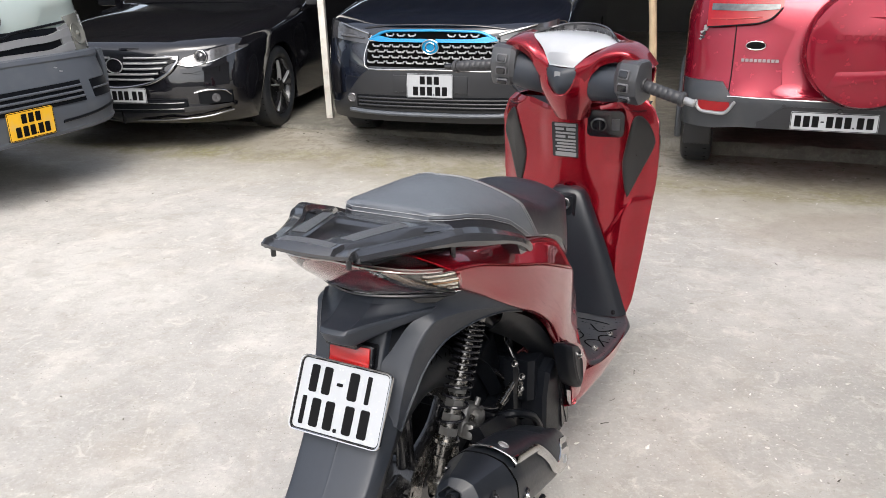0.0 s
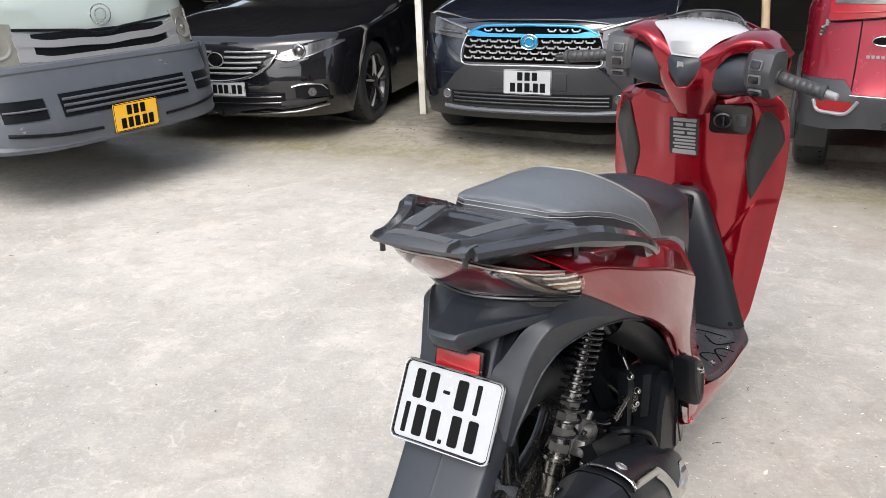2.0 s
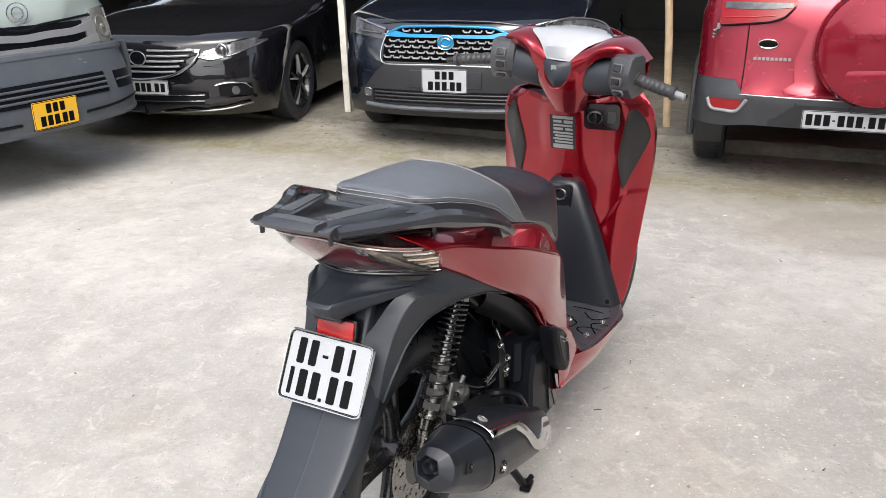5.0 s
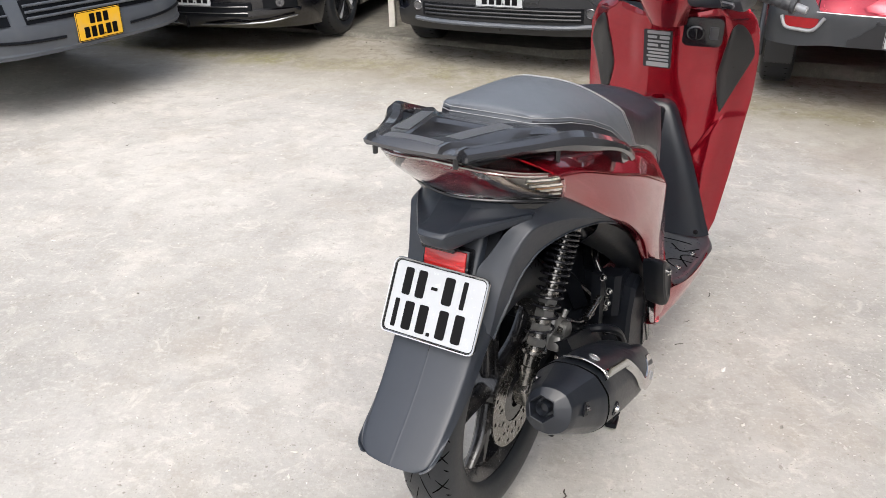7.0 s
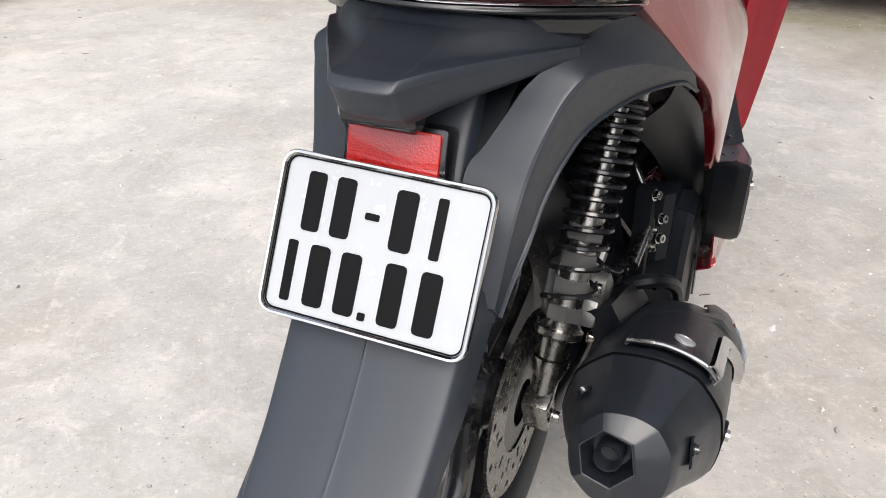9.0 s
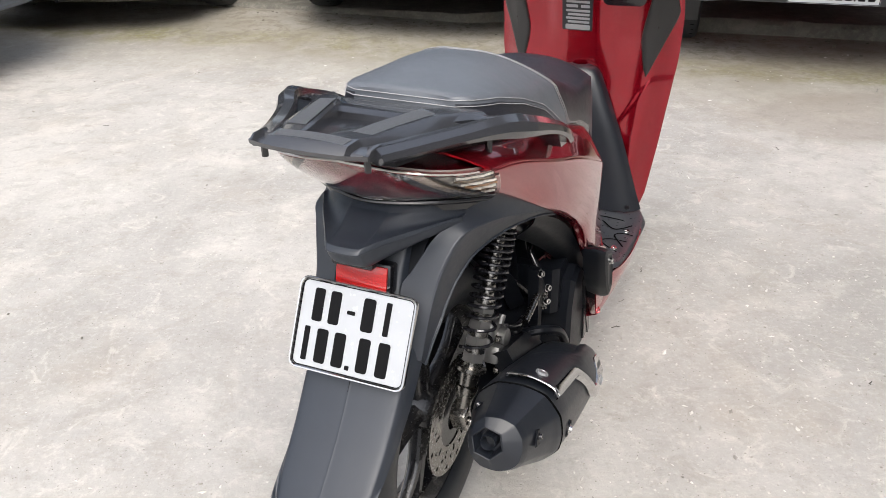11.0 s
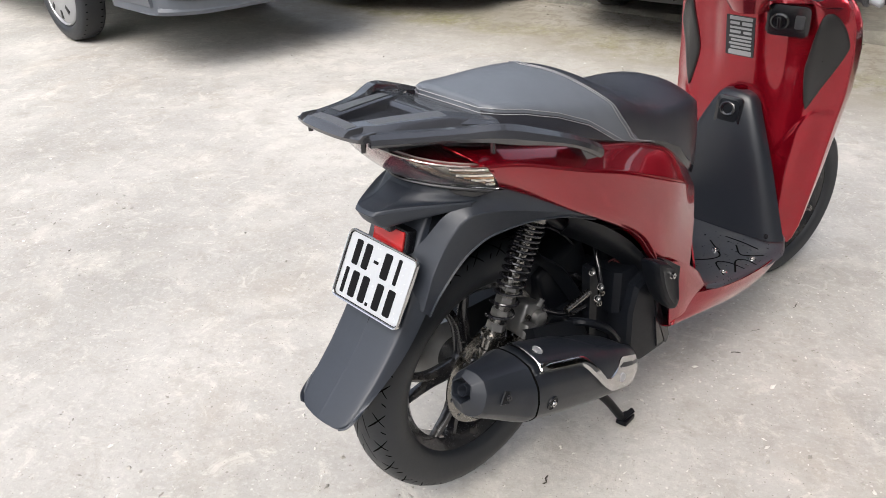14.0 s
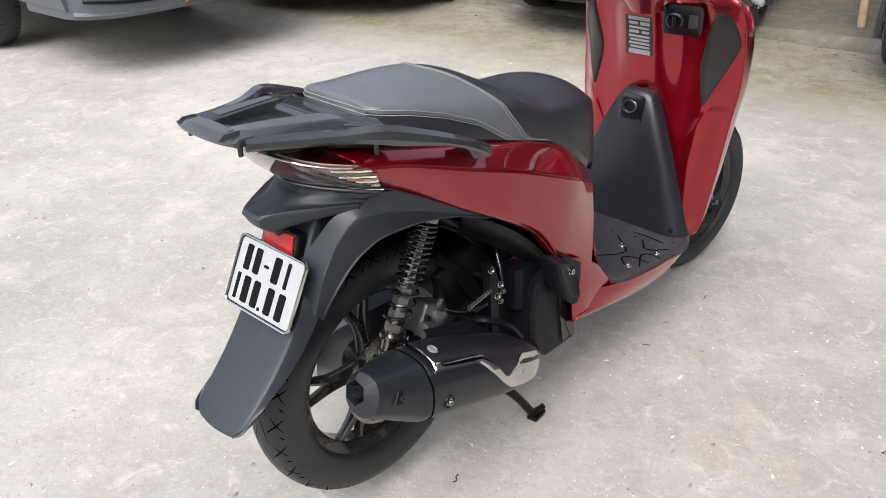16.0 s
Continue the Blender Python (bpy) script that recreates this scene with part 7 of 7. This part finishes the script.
# ---- black saloon ----
def saloon():
    sh = Shape(4.87, 0.92, 0.75, [(0.15, 0.12), (0.25, 0.02), (0.45, 0.0), (0.60, 0.03), (0.75, 0.10), (0.90, 0.30)], [(-4.87, 0.40), (-4.2, 0.20), (-0.5, 0.17), (0, 0.18)],
               [(-4.87, 0.86), (-3.0, 0.90), (-1.5, 0.87), (-0.5, 0.74), (0, 0.66)], [(-4.87, 1.0), (-4.2, 1.10), (-3.4, 1.40), (-2.6, 1.45), (-2.2, 1.40), (-1.45, 1.0), (-0.8, 0.92), (-0.3, 0.82), (0, 0.72)],
               [(-0.95, 0.37, 0.33), (-3.78, 0.37, 0.33)])
    root = car_root("parked_saloon", -2.42, 5.98, 0.07, -10, "glossy black saloon car, nose to the yard", "car")
    cp(root, "body", sh.body(), CARBLACK, "glossy black body", 45)
    greenhouse(root, sh, -1.9, -3.7, 1.0)
    screen(root, sh, -1.55, -2.25, "windscreen", "dark windscreen")
    top = lambda u: 0.70 - 0.05 * smooth(0.2, 0.46, abs(u))
    bot = lambda u: 0.47 + 0.17 * smooth(0.15, 0.46, abs(u))
    cp(root, "grille_back", sh.band(-0.46, 0.46, bot, top, 0.008, 0.03, 24), DEEP, "black grille opening")
    for k in range(5):
        z = 0.515 + 0.038 * k
        e = 0.30 + 0.033 * k
        for s in (1, -1):
            cp(root, "grille_bar", sh.bead([((0.06 if k > 1 else 0.0) * s, z), (e * 0.6 * s, z), (e * s, z + 0.006)], 0.0085, 0.020, 12), SILVERP, "silver grille bar")
    cp(root, "grille_edge", sh.bead([(-0.47, 0.645), (-0.40, 0.56), (-0.25, 0.487), (0, 0.455), (0.25, 0.487), (0.40, 0.56), (0.47, 0.645)], 0.011, 0.014, 40), SATIN, "chrome wing under the grille")
    emblem(root, sh, 0, 0.615, 0.066, 0.052, 0.034, SILVERP, BLACK)
    car_plate(root, sh, 0, 0.40, 0.47, 0.11, 0.022, one_row(), WHITE, "white number plate with plain bars")
    cp(root, "lower_grille", sh.band(-0.52, 0.52, 0.27, 0.37, 0.010, 0.03, 20), DEEP, "black lower grille")
    for z in (0.30, 0.345):
        cp(root, "grille_bar", sh.bead([(-0.50, z), (0, z - 0.005), (0.50, z)], 0.0045, 0.016, 20), SATIN)
    cp(root, "chin_strip", sh.bead([(-0.80, 0.27), (-0.55, 0.225), (0, 0.205), (0.55, 0.225), (0.80, 0.27)], 0.009, 0.014, 36), SATIN, "bright chin strip")
    for s in (1, -1):
        lamp = cp(root, "head_lamp", sh.band(0.46 * s, 0.87 * s, lambda u: float(np.interp(abs(u), (0.46, 0.52, 0.58, 0.72, 0.87), (0.628, 0.606, 0.605, 0.640, 0.716))), lambda u: float(np.interp(abs(u), (0.46, 0.52, 0.60, 0.74, 0.87), (0.634, 0.668, 0.695, 0.722, 0.732))), 0.012, 0.03, 24), HEADL, "clear head lamp with round projector")
        cp(root, "lamp_edge", sh.bead([(0.47 * s, 0.622), (0.54 * s, 0.606), (0.60 * s, 0.611), (0.72 * s, 0.642), (0.85 * s, 0.704)], 0.005, 0.016, 18), SATIN, "", 40, lamp)
        cp(root, "lamp_bowl", sh.band(0.50 * s, 0.60 * s, lambda u: 0.628 + 0.19 * (abs(u) - 0.46), lambda u: 0.655 + 0.24 * (abs(u) - 0.46), 0.016, 0.01, 8), SMOKE, "", 40, lamp)
        cp(root, "lamp_bowl", sh.band(0.68 * s, 0.83 * s, lambda u: 0.630 + 0.19 * (abs(u) - 0.46), lambda u: 0.675 + 0.20 * (abs(u) - 0.46), 0.016, 0.01, 8), HEADL, "", 40, lamp)
        cp(root, "wing_end", sh.band(0.37 * s, 0.47 * s, lambda u: 0.664 - 0.25 * max(0.0, abs(u) - 0.41), lambda u: 0.684 - 0.06 * (abs(u) - 0.36), 0.016, 0.02, 8), SATIN, "chrome wing end")
        o = sh.front(0.63 * s, 0.668, 0.016)
        cp(root, "projector", revolve([(0, 0.048), (0.012, 0.046), (0.014, 0.036), (0.008, 0.034), (0.022, 0.018), (0.026, 0.001)], o, (0.35 * s, 1, 0), 24), SMOKE, "round projector lens", 40, lamp)
        cp(root, "projector_ring", tube([o + Vector((0.047 * math.cos(a), 0.018, 0.047 * math.sin(a))) for a in np.linspace(0, 2 * math.pi, 25)], 0.005, 6), CHROME, "", 40, lamp)
        cp(root, "bumper_ledge", sh.band(0.50 * s, 0.88 * s, lambda u: float(np.interp(abs(u), (0.50, 0.58, 0.72, 0.88), (0.560, 0.560, 0.592, 0.660))), lambda u: float(np.interp(abs(u), (0.50, 0.58, 0.72, 0.88), (0.590, 0.598, 0.632, 0.705))), 0.030, 0.05, 16, 4), CARBLACK, "glossy ledge under the head lamp")
        cp(root, "lower_fin", sh.band(0.50 * s, 0.82 * s, lambda u: 0.275 + 0.10 * (abs(u) - 0.50), lambda u: 0.315 + 0.03 * (abs(u) - 0.50), 0.030, 0.04, 12), CARBLACK, "glossy lower bumper fin")
        cp(root, "washer_cap", sh.band(0.56 * s, 0.74 * s, lambda u: 0.545 + 0.06 * (abs(u) - 0.56), lambda u: 0.575 + 0.10 * (abs(u) - 0.56), 0.008, 0.012, 8), CARBLACK)
        fogbox = cp(root, "fog_recess", sh.band(0.60 * s, 0.80 * s, 0.33, 0.42, 0.006, 0.02, 10), DEEP, "dark fog lamp recess")
        cp(root, "fog_lamp", revolve([(0, 0.032), (0.01, 0.032), (0.012, 0.024), (0.008, 0.001)], sh.front(0.71 * s, 0.372, 0.008), (0.5 * s, 1, 0), 20), SMOKE, "round fog lamp", 40, fogbox)
        cp(root, "fog_trim", sh.bead([(0.58 * s, 0.415), (0.66 * s, 0.432), (0.76 * s, 0.425), (0.80 * s, 0.385)], 0.007, 0.014, 16), SATIN, "curved chrome strip", 40, fogbox)
        cp(root, "side_mirror", loft([[(s * (1.0 + dx), -1.65 + dv, 1.0 + dz) for dv, dz in ((0.05, -0.05), (0.06, 0.05), (-0.02, 0.07), (-0.05, 0.0), (-0.02, -0.06))] for dx in (-0.07, 0.07, 0.10)]), CARBLACK, "door mirror")
    four_wheels(root, sh, 0.80, 0.335, 0.105, 5, "bright")


saloon()


# ---- red small car, tail to the yard ----
def red_car():
    sh = Shape(4.02, 0.88, 0.42, [(0.15, 0.10), (0.30, 0.03), (0.55, 0.0), (0.62, 0.04), (1.0, 0.10), (1.3, 0.25), (1.7, 0.50)], [(-4.02, 0.30), (-3.6, 0.24), (-1.3, 0.26), (-1.1, 0.40), (-0.5, 0.42), (0, 0.44)],
               [(-4.02, 0.80), (-3.0, 0.98), (-1.5, 1.02), (-0.3, 1.02), (0, 1.0)], [(-4.02, 0.86), (-3.3, 1.05), (-2.8, 1.45), (-2.2, 1.62), (-1.0, 1.66), (-0.5, 1.60), (-0.25, 1.30), (-0.1, 1.10), (0, 1.02)],
               [(-0.72, 0.36, 0.33), (-3.24, 0.36, 0.33)], n=3.6)
    root = car_root("parked_hatchback", 2.30, 4.70, 0.025, -18.4, "red small utility car with covered spare wheel, tail to the yard", "car")
    cp(root, "body", sh.body(), CARRED, "red body", 45)
    greenhouse(root, sh, -0.6, -2.6, 1.0)
    screen(root, sh, -0.50, -0.26, "rear_window", "dark rear window")
    cp(root, "rear_bumper", sh.band(-0.865, 0.865, lambda u: 0.385 - 0.02 * smooth(0.5, 0.7, abs(u)), lambda u: 0.560 + 0.085 * smooth(0.58, 0.63, abs(u)), 0.030, 0.10, 60, 6), REARBUMP, "dark grey plastic rear bumper")
    cp(root, "bumper_chrome", sh.bead([(-0.60, 0.566), (0, 0.560), (0.60, 0.566)], 0.006, 0.026, 24), SATIN, "thin chrome strip")
    cp(root, "bumper_step", sh.band(-0.42, 0.42, lambda u: 0.388, lambda u: 0.525 - 0.10 * smooth(0.26, 0.42, abs(u)), 0.034, 0.02, 18), DARKBUMP, "plate recess")
    car_plate(root, sh, 0, 0.445, 0.47, 0.11, 0.040, one_row(), WHITE, "white number plate with plain bars")
    cp(root, "plate_lamp", disc(sh.front(0.02, 0.512, 0.035), (0, 1, 0), 0.013, 0.012), BLACK, "small black latch")
    cover = cp(root, "spare_wheel_cover", revolve([(0.0, 0.33), (0.06, 0.345), (0.15, 0.345), (0.19, 0.325), (0.205, 0.28), (0.20, 0.16), (0.205, 0.15), (0.20, 0.001)], sh.front(0.12, 0.875, 0.0), (0, 1, 0), 64), CARRED, "round red spare wheel cover")
    SM = sh.plate(0.12, 0.875, 0.206)
    for x, y, w, h in [(-0.17 + 0.045 * k, 0.06, 0.034, 0.030) for k in range(8)]:
        cp(root, "marking_bar", prism(rounded(w, h, 0.004, 2), SM @ Matrix.Translation((x, y, -0.003)), 0.006, 0.001, 1), CARRED, "", 40, cover)
    cp(root, "cover_recess", prism([(-0.16, -0.13), (0.18, -0.11), (0.20, -0.15), (0.05, -0.17), (-0.14, -0.21), (-0.20, -0.22)], SM @ Matrix.Translation((0, 0, -0.006)), 0.008, 0.003), CARRED, "", 40, cover)
    cp(root, "cover_ridge", prism([(-0.05, 0.17), (0.10, 0.175), (0.13, 0.20), (0.16, 0.21), (0.14, 0.165), (0.10, 0.155)], SM @ Matrix.Translation((0, 0, -0.010)), 0.008, 0.003), CARRED, "", 40, cover)
    for s in (1, -1):
        lamp = cp(root, "tail_lamp", sh.band(0.34 * s, 0.76 * s, lambda u: float(np.interp(abs(u), (0.34, 0.40, 0.47, 0.60, 0.76), (1.085, 1.020, 0.992, 0.978, 0.962))), lambda u: 1.12, 0.030, 0.05, 20), LAMPR, "red and clear tail lamp")
        cp(root, "clear_strip", sh.band(0.36 * s, 0.74 * s, lambda u: 1.056 + 0.08 * max(0.0, 0.50 - abs(u)), lambda u: 1.094, 0.034, 0.02, 14), HEADL, "clear strip", 40, lamp)
        cp(root, "lamp_gap", sh.bead([(0.345 * s, 1.075), (0.40 * s, 1.016), (0.47 * s, 0.988), (0.60 * s, 0.974), (0.755 * s, 0.958)], 0.005, 0.026, 16), DEEP, "", 40, lamp)
        cp(root, "lens_rib", sh.bead([(0.45 * s, 1.022), (0.60 * s, 1.012), (0.74 * s, 1.008)], 0.004, 0.032, 12), REFL, "", 40, lamp)
        cp(root, "fog_reflector", sh.band(0.585 * s, 0.765 * s, lambda u: 0.475 + 0.5 * max(0.0, 0.62 - abs(u)), lambda u: 0.532, 0.040, 0.02, 10), LAMPR, "red reflector in a silver frame")
        cp(root, "reflector_frame", sh.bead([(0.555 * s, 0.538), (0.605 * s, 0.468), (0.68 * s, 0.463), (0.755 * s, 0.472), (0.785 * s, 0.530)], 0.011, 0.040, 20), SILVERP, "silver reflector frame")
        cp(root, "bumper_sensor", disc(sh.front(0.28 * s, 0.530, 0.030), (0, 1, 0), 0.011, 0.006), DARKBUMP)
        cp(root, "mud_flap", box((0.17, 0.02, 0.24), Matrix.Translation((0.765 * s, -0.36, 0.31)), 0.006), DARKBUMP, "black mud flap")
        cp(root, "panel_gap", sh.bead([(0.595 * s, 0.58), (0.59 * s, 0.75), (0.59 * s, 1.08)], 0.0035, 0.001, 14), DEEP)
        cp(root, "arch_trim", tube([(s * 0.885, -0.72 + 0.375 * math.cos(a), 0.33 + 0.375 * math.sin(a)) for a in np.linspace(-0.25, math.pi + 0.25, 24)], 0.022, 8), REARBUMP, "grey wheel arch trim")
    emblem(root, sh, -0.470, 0.862, 0.055, 0.025, 0.016, CHROME, INK)
    for k in range(9):
        cp(root, "marking_bar", prism(rounded(0.018, 0.018, 0.002, 2), sh.plate(-0.535 + 0.024 * k, 0.775, 0.008), 0.004, 0), SILVERP)
    for k in range(15):
        u, z = -0.790 + 0.0035 * k + 0.008 * math.sin(k * 2.3), 0.885 + 0.0085 * k
        w = 0.010 + 0.005 * math.sin(k * 1.7)
        fleck = [(w * math.cos(a) * (1 + 0.45 * math.sin(3 * a + k)), w * math.sin(a) * (0.8 + 0.4 * math.sin(2 * a + k * 1.3))) for a in np.linspace(0, 2 * math.pi, 11, endpoint=False)]
        cp(root, "side_sticker", prism(fleck, sh.plate(u, z, 0.004 + 0.001 * (k % 3)), 0.001, 0), DARKBUMP if k % 3 == 1 else SILVERP, "torn silver sticker")
    four_wheels(root, sh, 0.765, 0.335, 0.10, 5, "dark")


red_car()


# ---- pale van ----
def van():
    sh = Shape(4.70, 0.82, 0.30, [(0.10, 0.10), (0.22, 0.02), (0.45, 0.0), (0.62, 0.05), (0.75, 0.10), (1.05, 0.17), (1.5, 0.48), (2.0, 0.95)], [(-4.70, 0.35), (-3.6, 0.28), (-1.9, 0.28), (-1.1, 0.42), (-0.6, 0.44), (0, 0.46)],
               [(-4.70, 1.30), (-2.0, 1.25), (-0.8, 1.15), (-0.3, 1.05), (0, 0.98)], [(-4.70, 1.92), (-4.0, 1.98), (-1.6, 1.98), (-1.1, 1.88), (-0.5, 1.38), (-0.2, 1.10), (0, 1.02)],
               [(-1.45, 0.37, 0.33), (-3.95, 0.37, 0.33)], n=3.4, tumble=0.06)
    root = car_root("parked_van", -2.455, 4.70, 0.10, 68.5, "pale green van with dark grey bumper, seen at an angle", "van")
    cp(root, "body", sh.body(), VANPAINT, "pale green metallic body", 45)
    greenhouse(root, sh, -1.3, -4.3, 1.2)
    screen(root, sh, -0.42, -1.15, "windscreen", "dark windscreen")
    cp(root, "front_bumper", sh.band(-0.818, 0.818, lambda u: 0.310 + 0.01 * smooth(0.5, 0.8, abs(u)), 0.760, 0.040, 0.45, 40, 10), BUMPER, "worn dark grey plastic bumper")
    cp(root, "bumper_top", sh.bead([(-0.812, 0.735), (-0.6, 0.742), (0, 0.745), (0.6, 0.742), (0.812, 0.735)], 0.034, 0.014, 40), BUMPER, "rounded top of the bumper")
    cp(root, "bumper_lip", sh.bead([(-0.79, 0.345), (-0.5, 0.332), (0, 0.328), (0.5, 0.332), (0.79, 0.345)], 0.026, 0.018, 40), BUMPER, "scraped lower lip")
    cp(root, "bumper_grille", sh.band(-0.46, 0.46, 0.485, 0.610, 0.046, 0.02, 22), DEEP, "black bumper grille")
    for z in (0.515, 0.547, 0.580):
        cp(root, "bumper_slat", sh.bead([(-0.45, z), (0, z), (0.45, z)], 0.008, 0.052, 22), BUMPER)
    for s in (1, -1):
        cp(root, "fog_recess", sh.band(0.55 * s, 0.76 * s, 0.490, 0.600, 0.046, 0.02, 10), DEEP, "black corner recess")
        cp(root, "bumper_slat", sh.bead([(0.55 * s, 0.545), (0.66 * s, 0.545), (0.76 * s, 0.545)], 0.006, 0.052, 10), BUMPER)
        cp(root, "head_lamp", sh.band(0.56 * s, 0.815 * s, 0.765, lambda u: 0.985 + 0.10 * (abs(u) - 0.56), 0.012, 0.04, 12, 6), YELLENS, "aged clear head lamp")
        for u, z, r in ((0.655, 0.875, 0.072),):
            cp(root, "lamp_bowl", revolve([(0.002, r), (0.010, r * 0.98), (0.010, r * 0.90), (-0.004, r * 0.55), (-0.010, r * 0.28), (0.012, r * 0.20), (0.016, 0.001)], sh.front(u * s, z, 0.008), (0.25 * s, 1, 0.25), 26), YELLENS, "round lamp reflector")
        cp(root, "grille_end", sh.band(0.475 * s, 0.565 * s, 0.772, lambda u: 0.925 + 0.02 * smooth(0.48, 0.565, abs(u)), 0.020, 0.02, 8, 4), SILVERP, "silver end of the grille frame")
        cp(root, "lamp_divider", sh.bead([(0.735 * s, 0.785), (0.74 * s, 0.88), (0.745 * s, 0.985)], 0.006, 0.014, 8), SILVERG)
        side = grid([[(s * (0.822 + 0.028 * math.sin(math.pi * min(1.0, (z - 0.36) / 0.40) * 0.9)), -0.16 - 0.90 * k / 12, z + 0.03 * smooth(0.6, 1.0, k / 12) * (0.75 - z) / 0.4) for k in range(13)] for z in np.linspace(0.37, 0.765, 9)])
        bmesh.ops.recalc_face_normals(side, faces=side.faces[:])
        shell(side, 0.03)
        cp(root, "bumper_side", side, BUMPER, "dusty grey bumper end")
        cp(root, "bumper_slot", sh.bead([(0.24 * s, 0.385), (0.5 * s, 0.395), (0.76 * s, 0.425)], 0.010, 0.040, 16), DEEP)
        cp(root, "side_mirror", loft([[(s * (0.98 + dx), -0.75 + dv, 1.35 + dz) for dv, dz in ((0.05, -0.10), (0.06, 0.10), (-0.02, 0.12), (-0.05, 0.0), (-0.02, -0.11))] for dx in (-0.08, 0.07, 0.10)]), BUMPER, "door mirror")
    cp(root, "grille_back", sh.band(-0.54, 0.54, 0.775, 0.925, 0.006, 0.03, 20), DEEP, "black grille opening")
    for lo, hi, dip in ((0.765, 0.800, 0.0), (0.845, 0.885, 0.012)):
        cp(root, "grille_bar", sh.band(-0.57, 0.57, lambda u: lo + 0.02 * smooth(0.3, 0.57, abs(u)) - dip * math.exp(-(u / 0.13) ** 2), lambda u: hi + 0.035 * smooth(0.35, 0.57, abs(u)) - dip * math.exp(-(u / 0.13) ** 2), 0.024, 0.02, 24, 3), SILVERP, "silver grille bar")
    cp(root, "hood_edge", sh.bead([(-0.56, 0.955), (-0.3, 0.935), (-0.13, 0.920), (-0.07, 0.900), (0.07, 0.900), (0.13, 0.920), (0.3, 0.935), (0.56, 0.955)], 0.008, 0.006, 24), DEEP)
    emblem(root, sh, 0, 1.0, 0.072, 0.058, 0.016)
    for u, z in ((0.32, 0.70), (0.35, 0.675), (-0.70, 0.46), (-0.69, 0.44)):
        cp(root, "paint_scrape", prism([(0.014 * math.cos(a) * (1 + 0.4 * math.sin(3 * a)), 0.006 * math.sin(a) * (1 + 0.5 * math.sin(2 * a + u * 9))) for a in np.linspace(0, 2 * math.pi, 10, endpoint=False)], sh.plate(u, z, 0.0405), 0.001, 0), SILVERP)
    car_plate(root, sh, 0.0, 0.42, 0.33, 0.165, 0.044, two_rows(0.165), YELLOW, "yellow number plate with plain bars")
    cp(root, "plate_shadow_tab", box((0.34, 0.02, 0.02), Matrix.Translation(sh.front(0.0, 0.345, 0.030)), 0.003), DARKBUMP)
    four_wheels(root, sh, 0.735, 0.335, 0.09, 8, "cap", 0.02)


van()
